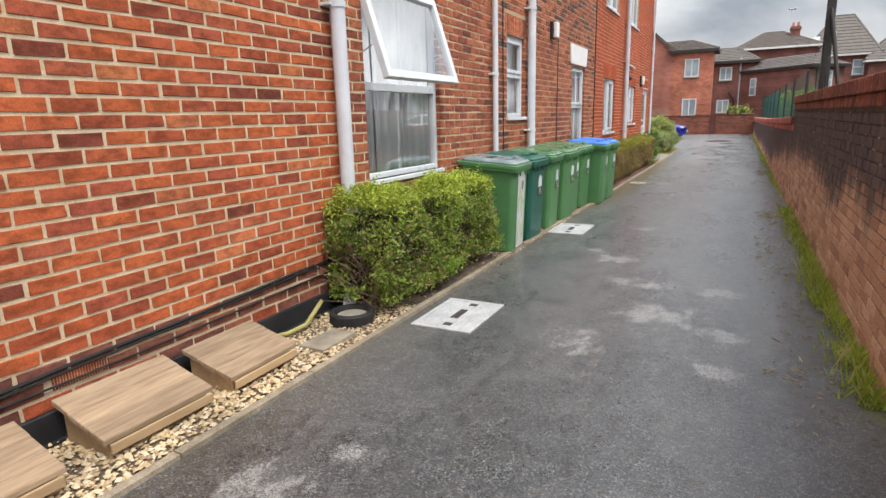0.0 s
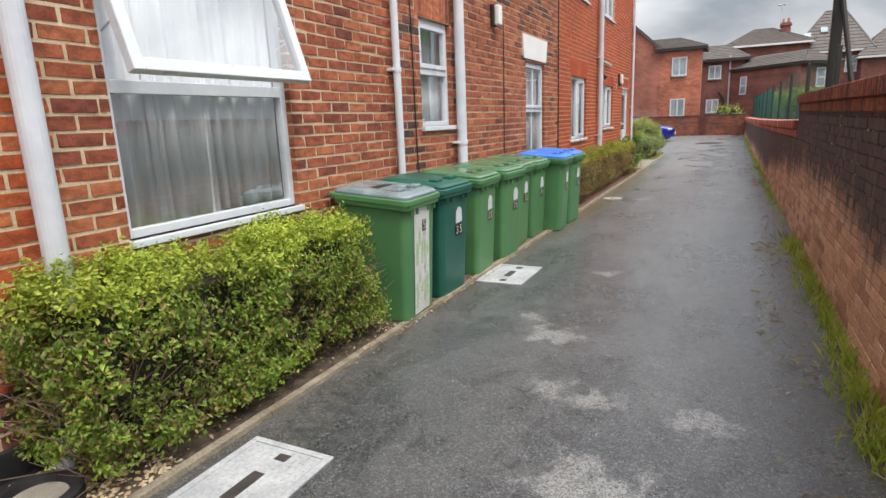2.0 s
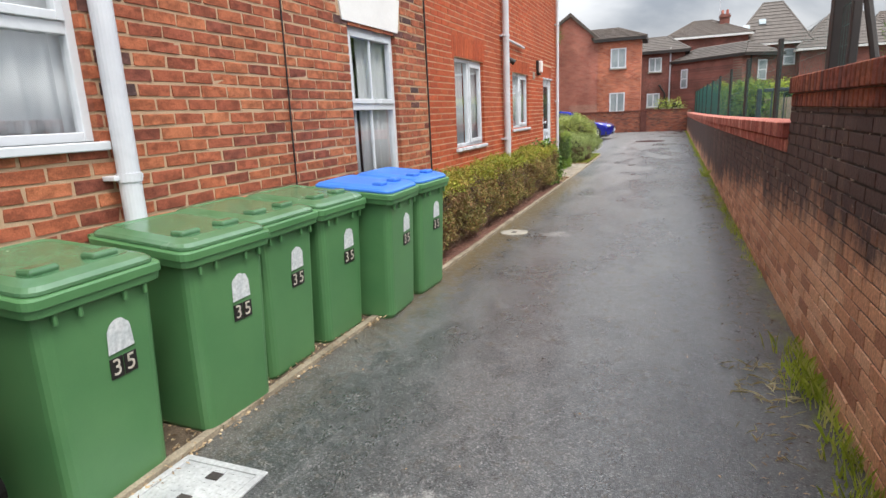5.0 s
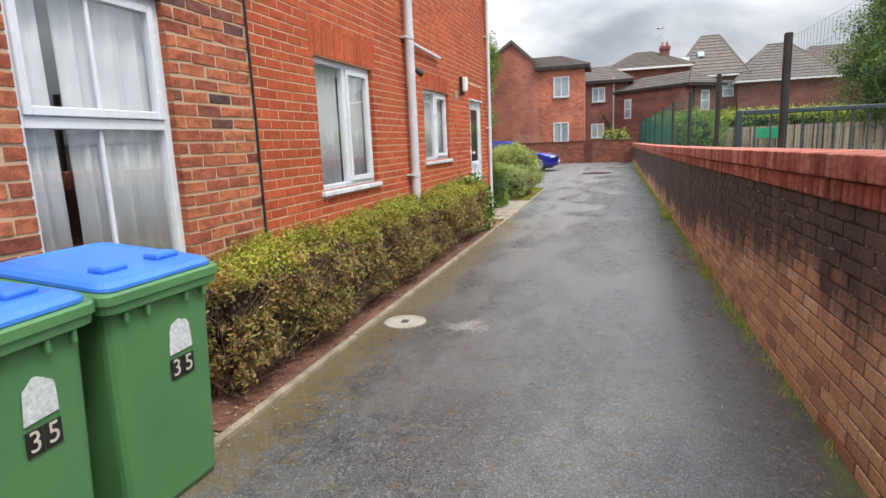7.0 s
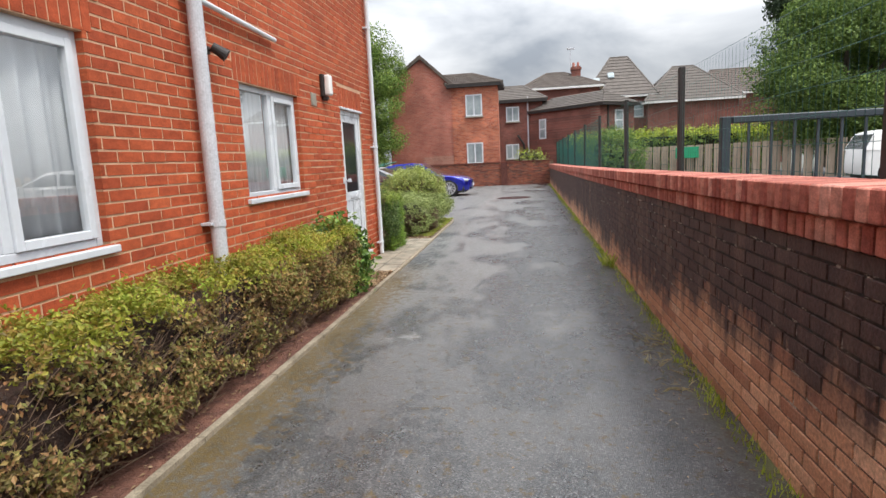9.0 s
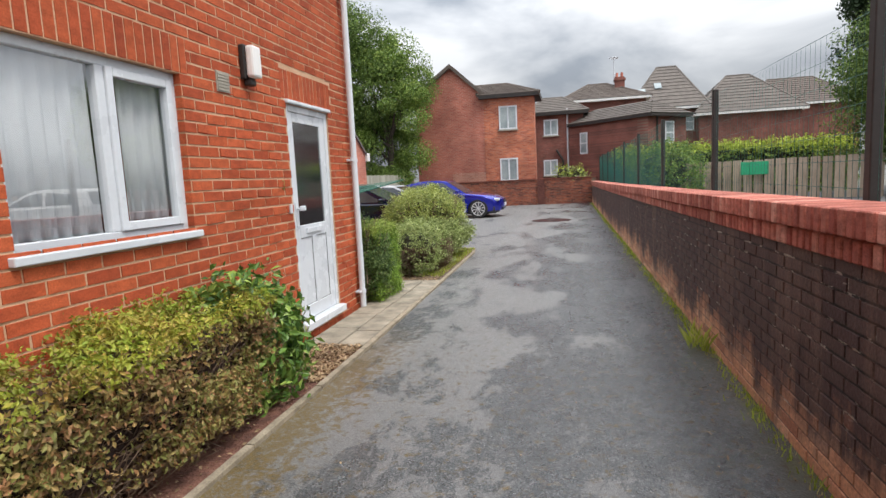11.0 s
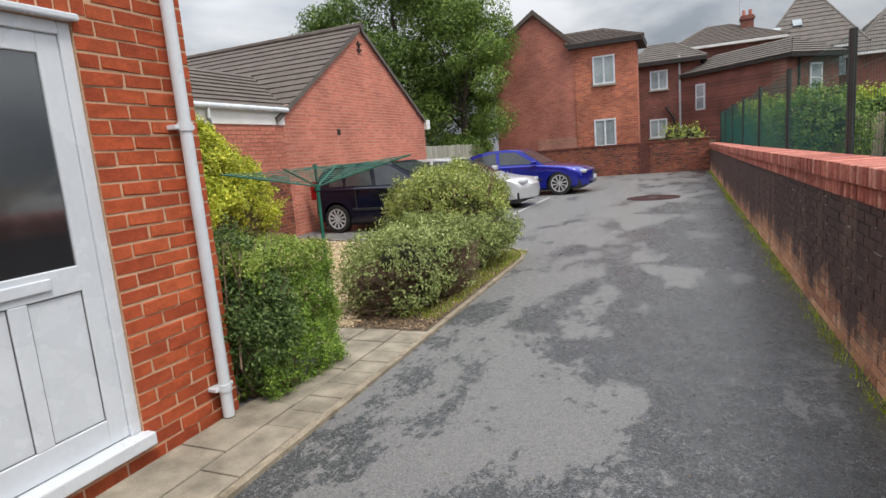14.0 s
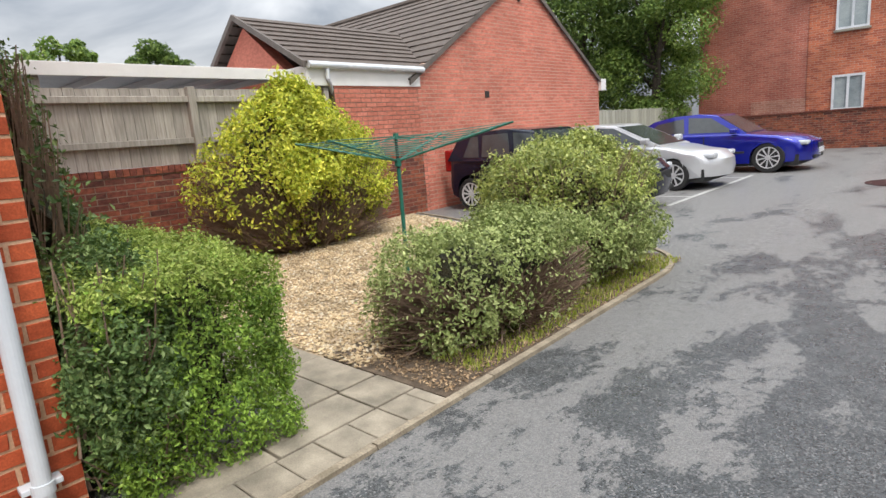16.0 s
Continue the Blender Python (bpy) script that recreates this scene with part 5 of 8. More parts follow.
def wheelie_bin(y, x_front, turn, body_m, lid_m, digits, label, poster=False, sticker=True, tall=1.04):
    p = thing("wheelie_bin", label, "wheelie bin", "wheelie bins along the wall")
    rings = []
    for z, w, x0, x1, r in ((0.0, 0.45, -0.51, -0.095, 0.05), (0.03, 0.475, -0.535, -0.077, 0.055), (0.45, 0.50, -0.575, -0.058, 0.055), (0.87, 0.52, -0.615, -0.041, 0.05), (0.885, 0.525, -0.62, -0.038, 0.05)):
        rings.append(round_rect((x0 + x1) / 2, 0, x1 - x0, w, r, z))
    bm = bmesh.new()
    loft(bm, rings)
    part("bin_body", bm, body_m, p, smooth=False)
    bm = bmesh.new()
    rim_rings = []
    for dx, r, zz in ((-0.02, 0.05, 0.868), (0.0, 0.05, 0.874), (0.008, 0.05, 0.904), (0.022, 0.05, 0.908), (0.022, 0.05, 0.938), (0.008, 0.05, 0.945)):
        rim_rings.append([(x, yy, zz - 0.085 * (x + 0.33)) for x, yy, _ in round_rect(-0.325, 0, 0.63 + dx, 0.585 + dx, r, 0)])
    loft(bm, rim_rings)
    part("bin_rim", bm, body_m, p)
    for s in (-0.2, -0.1, 0.1, 0.2):
        part("rim_rib", boxes((-0.036, -0.016, s - 0.008, s + 0.008, 0.80, 0.878), bev=0.003, seg=1), body_m, p)
    # lid, slightly domed and falling to the front
    bm = bmesh.new()
    lid_rings = []
    for dx, dw, r, zz in ((-0.05, -0.05, 0.055, -0.012), (-0.034, -0.034, 0.06, -0.006), (-0.036, -0.036, 0.06, 0.006), (-0.07, -0.07, 0.055, 0.020), (-0.16, -0.16, 0.05, 0.034), (-0.20, -0.20, 0.05, 0.028)):
        lid_rings.append([(x, yy, 0.955 + zz - 0.085 * (x + 0.33)) for x, yy, _ in round_rect(-0.33, 0, 0.665 + dx, 0.60 + dw, r, 0)])
    loft(bm, lid_rings)
    bmesh.ops.recalc_face_normals(bm, faces=bm.faces)
    lid = part("lid", bm, lid_m, p)
    for s in (-0.13, 0.13):
        part("lid_grip", boxes((-0.20, -0.12, s - 0.06, s + 0.06, 0.962, 0.992), bev=0.012), lid_m, lid)
    if poster:
        part("lid_slot", boxes((-0.42, -0.34, -0.11, 0.11, 0.978, 0.992), bev=0.006), M_RUBBER, lid, "black oval slot")
    bm = bmesh.new()
    tube(bm, (-0.70, -0.24, 0.955), (-0.70, 0.24, 0.955), 0.014, sides=10)
    for s in (-0.22, 0.0, 0.22):
        tube(bm, (-0.62, s, 0.93), (-0.70, s, 0.955), 0.015, sides=8)
    part("handle_bar", bm, body_m, p)
    for s in (-1, 1):
        bm = bmesh.new()
        tube(bm, (-0.55, s * 0.205, 0.10), (-0.55, s * 0.265, 0.10), 0.10, sides=24)
        wheel = part("wheel", bm, M_RUBBER, p, "black rubber wheel")
        bm = bmesh.new()
        tube(bm, (-0.55, s * 0.266, 0.10), (-0.55, s * 0.272, 0.10), 0.05, sides=16)
        part("wheel_hub", bm, M_POST, wheel)
    tilt = math.atan2(0.037, 0.9)

    def on_front(bm_or_me, yy, z, lift=0.003):
        return Matrix.Translation((bin_front(z) + lift, yy, z)) @ Matrix.Rotation(tilt, 4, "Y")

    if poster:
        bm = bmesh.new()
        box(bm, 0, 0.004, -0.13, 0.13, -0.40, 0.40, 0.0015, 1)
        me = mesh_of("front_panel", bm, M_POSTER)
        me.transform(on_front(None, 0.0, 0.445))
        pan = part("front_panel", me, M_POSTER, p, "white printed front panel")
        rr = random.Random(4)
        for i in range(5):
            for j in range(10):
                if rr.random() < 0.75:
                    bm = boxes((0.004, 0.0055, -0.018, 0.018, -0.035, 0.025), (0.004, 0.0055, -0.008, 0.008, 0.025, 0.045))
                    me = mesh_of("printed_shape", bm, M_POSTER_GREEN if rr.random() < 0.55 else M_POSTER)
                    me.transform(on_front(None, -0.09 + i * 0.045, 0.12 + j * 0.055 + (0.027 if i % 2 else 0)))
                    part("printed_shape", me, M_POSTER, pan)
    if sticker:
        bm = bmesh.new()
        rr = random.Random(int(y * 100))
        prof = [(-0.062, -0.06), (0.062, -0.055)]
        for k in range(9):
            a = radians(10 + 20 * k)
            prof.append((0.06 * math.cos(a) * rr.uniform(0.88, 1.05), 0.02 + 0.055 * math.sin(a) * rr.uniform(0.82, 1.05)))
        loft(bm, [[(0.0, a, z) for a, z in prof], [(0.0025, a, z) for a, z in prof]])
        me = mesh_of("sticker", bm, M_STICKER)
        me.transform(on_front(None, 0.06, 0.665))
        part("sticker", me, M_STICKER, p, "torn white council sticker")
    n = len(digits)
    for k, ch in enumerate(digits):
        yy = (0.03 if poster else 0.06) + (k - (n - 1) / 2) * 0.066
        zz = 0.70 if poster else 0.545
        me = mesh_of("number_plate", boxes((0, 0.003, -0.031, 0.031, -0.042, 0.042), bev=0.001, seg=1), M_PLATE)
        me.transform(on_front(None, yy, zz, 0.008 if poster else 0.003))
        plate = part("number_plate", me, M_PLATE, p, "small black plate with cream numeral")
        numeral(ch, 0.095, on_front(None, yy, zz, 0.0115 if poster else 0.0065) @ FACE_ROAD, M_DIGIT, plate, depth=0.0008)
    p.matrix_world = pose(x_front, y, 0.0, 0, 0, turn) @ Matrix.Diagonal((1, 1, tall, 1))
    return p


GREEN, DGREEN = "mid-green plastic wheelie bin with green lid and number 35", "bottle-green plastic wheelie bin with number 35 plates"
wheelie_bin(6.12, -2.02, 3, M_BIN, M_LID_GREY, "5", "green plastic wheelie bin with grey lid and white front panel", poster=True, sticker=False)
wheelie_bin(6.76, -2.03, -1, M_BIN_DARK, M_BIN_DARK, "35", DGREEN)
wheelie_bin(7.54, -2.04, 2, M_BIN, M_LID_GREEN, "35", GREEN)
wheelie_bin(8.23, -2.02, -2, M_BIN, M_LID_GREEN, "35", GREEN)
wheelie_bin(8.82, -2.09, 1, M_BIN, M_LID_GREEN, "35", GREEN)
wheelie_bin(9.40, -2.07, -1, M_BIN, M_LID_GREEN, "35", GREEN)
wheelie_bin(9.99, -1.89, 3, M_BIN, M_LID_BLUE, "35", "green plastic wheelie bin with bright blue lid and number 35", tall=1.055)
wheelie_bin(10.60, -1.89, -2, M_BIN, M_LID_BLUE, "35", "green plastic wheelie bin with bright blue lid beside the hedge", tall=1.055)

# ---- shingle, litter, weeds ----
rng = np.random.default_rng(11)


def pebbles(name, pts, size, material, label, category):
    """Small uneven eight-sided stones lying where they fell."""
    n = len(pts)
    base = np.array([[1, 0, 0], [0, 1, 0], [-1, 0, 0], [0, -1, 0], [0, 0, 1], [0, 0, -1]], dtype=float)
    fc = np.array([[0, 1, 4], [1, 2, 4], [2, 3, 4], [3, 0, 4], [1, 0, 5], [2, 1, 5], [3, 2, 5], [0, 3, 5]])
    s = size * rng.uniform(0.55, 1.35, (n, 1, 1)) * rng.uniform(0.7, 1.25, (n, 6, 1)) * np.array([1, 0.75, 0.55])
    a = rng.uniform(0, 6.283, n)
    c, si = np.cos(a)[:, None], np.sin(a)[:, None]
    v = base[None] * s
    vx, vy = v[:, :, 0] * c - v[:, :, 1] * si, v[:, :, 0] * si + v[:, :, 1] * c
    v = np.stack([vx, vy, v[:, :, 2] + rng.normal(0, 0.15, (n, 1)) * vx], axis=2) + pts[:, None, :]
    f = (np.arange(n)[:, None, None] * 6 + fc[None]).reshape(-1, 3)
    return tagged(part(name, raw_mesh(name, v.reshape(-1, 3), f, material), material), label, category, kind="stuff")


def field(n, x0, x1, y0, y1, z, zr=0.01):
    return np.stack([rng.uniform(x0, x1, n), rng.uniform(y0, y1, n), z + rng.uniform(0, zr, n)], axis=1)


pebbles("shingle_strip", field(5800, -2.73, -2.14, -0.6, 2.95, 0.012, 0.018), 0.017, M_STONES, "buff shingle strip between plinth and edging", "shingle")
pebbles("shingle_mixed", field(1200, -2.72, -2.14, 2.9, 3.9, 0.01, 0.012), 0.015, M_STONES, "scattered buff shingle and soil by the gully", "shingle")
pebbles("shingle_bins", field(1500, -2.4, -2.06, 5.6, 11.0, 0.004, 0.01), 0.012, M_STONES, "scattered grit and shingle under the bins", "shingle")
g = field(46000, -7.8, -2.9, 22.36, 27.7, 0.012, 0.016)
g = g[(g[:, 1] < 26.2 + (-g[:, 0] - 3.2) * 0.33) & ((g[:, 0] < -3.0) | (g[:, 1] < 22.6))]
pebbles("garden_shingle", g, 0.018, M_STONES, "buff shingle covering the drying garden", "shingle")


def litter(name, pts, size, material, label, category, w=0.5):
    nrm = np.tile([0, 0, 1.0], (len(pts), 1))
    return tagged(part(name, leaf_mesh(name, pts, nrm, size, material, rng, w, 0.35), material), label, category, kind="stuff")


litter("bark_chips", field(2900, -2.72, -2.14, 18.2, 19.12, 0.024, 0.02), 0.035, L_LITTER, "dry bark chips on the bed before the door", "bark chips")
litter("leaf_litter", field(900, -2.25, -2.0, 5.0, 11.5, 0.01, 0.03), 0.022, L_LITTER, "dry leaves gathered along the edging", "leaf litter")
litter("hedge_litter", field(1700, -2.7, -2.14, 3.3, 18.2, 0.024, 0.02), 0.028, L_LITTER, "dead leaves under the hedges", "leaf litter")
litter("wall_litter", field(900, 0.35, 0.75, 3.0, 20.0, 0.003, 0.012), 0.03, L_LITTER, "dry stalks and leaves along the boundary wall", "leaf litter", 0.25)
litter("straw_litter", np.concatenate([field(70, 0.30, 0.62, 9.0, 9.6, 0.004, 0.02), field(130, 0.25, 0.66, 3.5, 9.0, 0.004, 0.03), field(90, 0.45, 0.72, 15.2, 16.4, 0.004, 0.02)]), 0.085, L_STRAW, "pale dry grass stalks strewn by the verge", "straw", 0.06)
litter("drive_litter", field(260, -1.9, 0.4, 0.5, 22.0, 0.003, 0.003), 0.016, L_LITTER, "tiny pale leaves scattered on the asphalt", "leaf litter")
litter("garden_litter", field(7000, -3.0, -2.20, 22.4, 26.0, 0.014, 0.014), 0.024, L_LITTER, "dry leaves under the garden shrubs", "leaf litter")


def blades(name, pts, height, label, material=None, lean=0.45):
    """Grass blades: narrow upright slivers that lean away from their root."""
    n = len(pts)
    a = rng.uniform(0, 6.283, n)
    h = height * rng.uniform(0.35, 1.3, n)
    d = np.stack([np.cos(a), np.sin(a)], axis=1)
    v = np.empty((n, 4, 3))
    wd = 0.004 + 0.003 * rng.random(n)
    v[:, 0] = pts
    v[:, 0, :2] += np.stack([-d[:, 1], d[:, 0]], 1) * wd[:, None]
    v[:, 1] = pts
    v[:, 1, :2] -= np.stack([-d[:, 1], d[:, 0]], 1) * wd[:, None]
    ln = lean * rng.uniform(0.3, 1.2, n)
    v[:, 2] = pts
    v[:, 2, :2] += d * (h * ln * 0.4)[:, None]
    v[:, 2, 2] += h * 0.62
    v[:, 3] = pts
    v[:, 3, :2] += d * (h * ln)[:, None]
    v[:, 3, 2] += h
    base = np.arange(n)[:, None] * 4
    f = np.concatenate([base + [0, 1, 2], base + [1, 3, 2]], axis=1).reshape(-1, 3)
    m = material or L_GRASS
    return tagged(part(name, raw_mesh(name, v.reshape(-1, 3), f, m), m), label, "grass", kind="stuff")


def verge(y0, y1, n, wid, hgt, clump):
    y = rng.uniform(y0, y1, n)
    dens = np.array([0.5 + 0.5 * noise.noise((t * clump, 3.1, 0.0)) for t in y])
    keep = rng.random(n) < np.clip(dens * 2.3 - 0.60, 0.03, 1)
    y = y[keep]
    w = np.abs(rng.normal(0, wid, len(y))) * (0.5 + dens[keep])
    return np.stack([FENCE_X - 0.012 - np.minimum(w, 0.55), y, np.zeros(len(y))], axis=1)


blades("verge_grass", verge(3.4, 9.9, 3400, 0.065, 0.1, 2.4), 0.105, "straggling bright grass along the foot of the boundary wall", lean=0.6)
blades("verge_grass_far", verge(11.5, 43.0, 6500, 0.05, 0.07, 0.9), 0.05, "thin mossy grass line along the foot of the boundary wall")
blades("weed_tuft", np.stack([rng.normal(0.68, 0.04, 60), rng.normal(19.35, 0.12, 60), np.zeros(60)], axis=1), 0.16, "tuft of tall grass at the foot of the boundary wall", lean=0.7)
blades("garden_weeds", field(2600, -2.62, -2.22, 22.7, 26.0, 0.014, 0.0), 0.05, "short weeds under the garden shrub")


# ---- hedges and shrubs ----
def hull_points(n, shape, bump, seed):
    """Points near the skin of a soft shape and their outward normals. shape(d) gives the radius vector for unit directions."""
    r = np.random.default_rng(seed)
    d = r.normal(0, 1, (n, 3))
    d /= np.linalg.norm(d, axis=1)[:, None]
    p = shape(d)
    nz = np.array([noise.noise((q[0] * 2.3 + seed, q[1] * 2.3, q[2] * 2.3)) + 0.6 * noise.noise((q[0] * 6.1, q[1] * 6.1 + seed, q[2] * 6.1)) for q in p])
    depth = -np.abs(r.normal(0, 0.055, n))
    return p + d * (bump * nz + depth)[:, None], d, nz


def box_shape(hx, hy, hz, power):
    def f(d):
        k = (np.abs(d[:, 0] / hx) ** power + np.abs(d[:, 1] / hy) ** power + np.abs(d[:, 2] / hz) ** power) ** (-1 / power)
        return d * k[:, None]
    return f


def box_surface(n, hx, hy, hz, r):
    """Even points over the faces of a box, with their normals; no underside."""
    areas = np.array([hy * hz, hy * hz, hx * hz, hx * hz, hx * hy])
    face = r.choice(5, n, p=areas / areas.sum())
    u, v = r.uniform(-1, 1, n), r.uniform(-1, 1, n)
    p, d = np.zeros((n, 3)), np.zeros((n, 3))
    for k, (ax, sg, a, b) in enumerate(((0, 1, 1, 2), (0, -1, 1, 2), (1, 1, 0, 2), (1, -1, 0, 2), (2, 1, 0, 1))):
        m = face == k
        h = (hx, hy, hz)
        p[m, ax], p[m, a], p[m, b] = sg * h[ax], u[m] * h[a], v[m] * h[b]
        d[m, ax] = sg
    return p, d


def clipped_hedge(name, label, c, half, n, leaf, m_side, m_top, seed, under=0.12, rough=0.075, top_share=0.75, twigs=400, stems=True, m_bare=None, full=0.9, m_heart=None):
    """A clipped hedge: stems, solid core coloured as inner shade, side leaves, and top growth tinted as if lit."""
    r = np.random.default_rng(seed)
    cx, cy, z0, z1 = c
    hx, hy = half
    hz = (z1 - z0 - under) / 2
    cz = z0 + under + hz
    p = thing(name, label, "hedge", at=(cx, cy, z0))
    k = 13
    root, d = box_surface(n // k, hx, hy, hz, r)
    # round the shoulders and rough up the clipped faces, tuft by tuft
    q = root / np.array([hx, hy, hz])
    over = np.sort(np.abs(q), axis=1)[:, 1]
    root = root * (1 - 0.07 * np.clip(over - 0.75, 0, 1)[:, None] * 4 * np.array([0.25, 0.1, 0.25]))
    nz = np.array([noise.noise((a[0] * 3.0 + seed, a[1] * 3.0, a[2] * 3.0)) + 0.7 * noise.noise((a[0] * 8 + seed, a[1] * 8, a[2] * 8)) for a in root])
    keep = r.random(len(root)) < np.clip(full + nz * 0.95, 0.08, 1)
    root = root + d * (rough * nz + r.normal(-0.02, 0.022, len(root)))[:, None]
    root, d = root[keep], d[keep]
    way = d + r.normal(0, 0.45, (len(d), 3)) + [0, 0, 0.35]
    way /= np.linalg.norm(way, axis=1)[:, None]
    m = len(root)
    along = r.uniform(-1.1, 1.0, (m, k)) * leaf * 1.7
    pts = (root[:, None, :] + way[:, None, :] * along[:, :, None] + r.normal(0, leaf * 0.62, (m, k, 3))).reshape(-1, 3)
    d = np.repeat(d * 0.6 + way * 0.4, k, axis=0) + r.normal(0, 0.35, (m * k, 3))
    # leaves near the top take m_top, whose paler tint includes light from above
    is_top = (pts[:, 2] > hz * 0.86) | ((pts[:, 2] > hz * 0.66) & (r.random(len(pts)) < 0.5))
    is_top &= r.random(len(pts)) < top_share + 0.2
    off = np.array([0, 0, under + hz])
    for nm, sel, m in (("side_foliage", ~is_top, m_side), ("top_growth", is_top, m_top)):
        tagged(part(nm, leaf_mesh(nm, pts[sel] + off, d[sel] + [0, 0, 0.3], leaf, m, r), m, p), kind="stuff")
    # solid core that stops views through the hedge, coloured dark as inner shade
    bm = bmesh.new()
    bmesh.ops.create_grid(bm, x_segments=2, y_segments=2, size=0.1)
    bm.clear()
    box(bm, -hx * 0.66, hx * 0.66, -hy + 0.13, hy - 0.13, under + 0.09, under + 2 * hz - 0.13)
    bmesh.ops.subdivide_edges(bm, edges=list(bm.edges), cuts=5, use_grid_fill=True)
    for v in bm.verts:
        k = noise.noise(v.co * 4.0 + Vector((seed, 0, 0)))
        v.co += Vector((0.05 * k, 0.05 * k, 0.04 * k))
    part("dark_shade_core", bm, m_heart or M_HOLLOW, p)
    s = np.stack([r.uniform(-hx * 0.6, hx * 0.6, twigs), r.uniform(-hy * 0.98, hy * 0.98, twigs), r.uniform(0.0, under + hz, twigs)], axis=1)
    e = s + np.stack([r.normal(0, hx * 0.75, twigs), r.normal(0, 0.14, twigs), r.uniform(0.05, 0.32, twigs)], axis=1)
    e[:, 0] = np.clip(e[:, 0], -hx - 0.03, hx + 0.03)
    e[:, 2] = np.minimum(e[:, 2], under + 2 * hz)
    tagged(part("twig_growth", twig_mesh("twig_growth", s, e, 0.004, m_bare or M_TWIG), M_TWIG, p), kind="stuff")
    if stems:
        bm = bmesh.new()
        for k in range(max(3, int(hy * 2 / 0.33))):
            y = -hy + 0.15 + k * 0.33
            if y < hy:
                tube(bm, (0, y, -0.02), (r.uniform(-0.05, 0.05), y + r.uniform(-0.06, 0.06), under + 0.15), 0.016, 0.011, 7)
        tagged(part("stem_growth", bm, M_TWIG, p), kind="stuff")
    return p


def shrub(name, label, c, radii, n, leaf, m_leaf, m_top, seed, bump=0.12, bare=0.0, twigs=500, category="shrub", low_twigs=False, width=0.5, heart=0.60, power=2.6, taper=0.0, bare_side=None):
    """A loose rounded shrub over several stems; bare is the share of leafless twigs low down."""
    r = np.random.default_rng(seed)
    cx, cy, z0 = c
    rx, ry, h = radii
    p = thing(name, label, category, at=(cx, cy, z0))
    hz = h / 2
    k = 11
    root, d, nz = hull_points(n // k, box_shape(rx, ry, hz, power), bump, seed)
    keep = r.random(len(root)) < np.clip(0.88 + nz * 0.8, 0.15, 1)
    if bare:
        side = np.array([noise.noise((a[0] * 1.4 + seed, a[1] * 1.4, 0.0)) for a in root])
        keep &= ~((root[:, 2] < -hz + 2 * hz * bare * (1.2 + 1.6 * side)) & (r.random(len(root)) < 0.85))
    keep &= root[:, 2] > -hz + 0.03
    if bare_side:
        out = d[:, 0] * bare_side[0] + d[:, 1] * bare_side[1]
        keep &= ~((out > 0.36) & (root[:, 2] < hz * 0.42) & (r.random(len(root)) < 0.92))
    root, d = root[keep], d[keep]
    slim = 1 - taper * np.clip((root[:, 2] / hz + 0.35) / 1.35, 0, 1) ** 1.4
    root[:, :2] *= slim[:, None]
    way = d + r.normal(0, 0.5, (len(d), 3)) + [0, 0, 0.45]
    way /= np.linalg.norm(way, axis=1)[:, None]
    m = len(root)
    along = r.uniform(-1.2, 1.2, (m, k)) * leaf * 1.9
    pts = (root[:, None, :] + way[:, None, :] * along[:, :, None] + r.normal(0, leaf * 0.62, (m, k, 3))).reshape(-1, 3)
    d = np.repeat(d * 0.6 + way * 0.4, k, axis=0) + r.normal(0, 0.35, (m * k, 3))
    up = pts[:, 2] > -hz + 0.02
    pts, d = pts[up], d[up]
    # most leaves above mid-height take m_top, in some shrubs a paler colour
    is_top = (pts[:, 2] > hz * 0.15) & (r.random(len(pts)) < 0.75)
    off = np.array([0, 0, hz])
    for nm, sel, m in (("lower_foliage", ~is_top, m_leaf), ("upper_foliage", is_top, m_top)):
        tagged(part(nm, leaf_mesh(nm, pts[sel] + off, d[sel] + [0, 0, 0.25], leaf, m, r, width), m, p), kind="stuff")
    # closed inner hull painted with the shade deep inside the shrub
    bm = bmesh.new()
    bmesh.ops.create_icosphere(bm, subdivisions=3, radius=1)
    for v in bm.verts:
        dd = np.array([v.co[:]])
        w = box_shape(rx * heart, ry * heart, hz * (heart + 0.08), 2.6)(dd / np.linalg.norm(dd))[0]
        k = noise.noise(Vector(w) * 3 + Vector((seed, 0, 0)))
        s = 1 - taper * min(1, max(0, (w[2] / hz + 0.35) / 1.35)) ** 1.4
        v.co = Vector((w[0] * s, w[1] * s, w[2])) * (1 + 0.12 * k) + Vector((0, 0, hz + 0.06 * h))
    part("dark_shade_core", bm, M_HOLLOW, p)
    a = r.uniform(0, 6.283, twigs)
    s = np.stack([np.cos(a) * rx * 0.3, np.sin(a) * ry * 0.3, np.zeros(twigs)], axis=1) * r.uniform(0, 1, (twigs, 1))
    e = np.stack([np.cos(a) * rx * 1.03, np.sin(a) * ry * 1.03, r.uniform(0.08, 0.62 if low_twigs else 0.98, twigs) * h], axis=1) * np.array([1, 1, 1.0])
    e[:, :2] *= r.uniform(0.6, 1.0, (twigs, 1))
    e[:, :2] *= (1 - taper * np.clip((e[:, 2] / hz - 0.65) / 1.35, 0, 1) ** 1.4)[:, None]
    mid = (s + e) / 2 + r.normal(0, 0.05, (twigs, 3))
    tagged(part("twig_growth", twig_mesh("twig_growth", np.concatenate([s, mid]), np.concatenate([mid, e]), 0.007, M_TWIG), M_TWIG, p), kind="stuff")
    return p


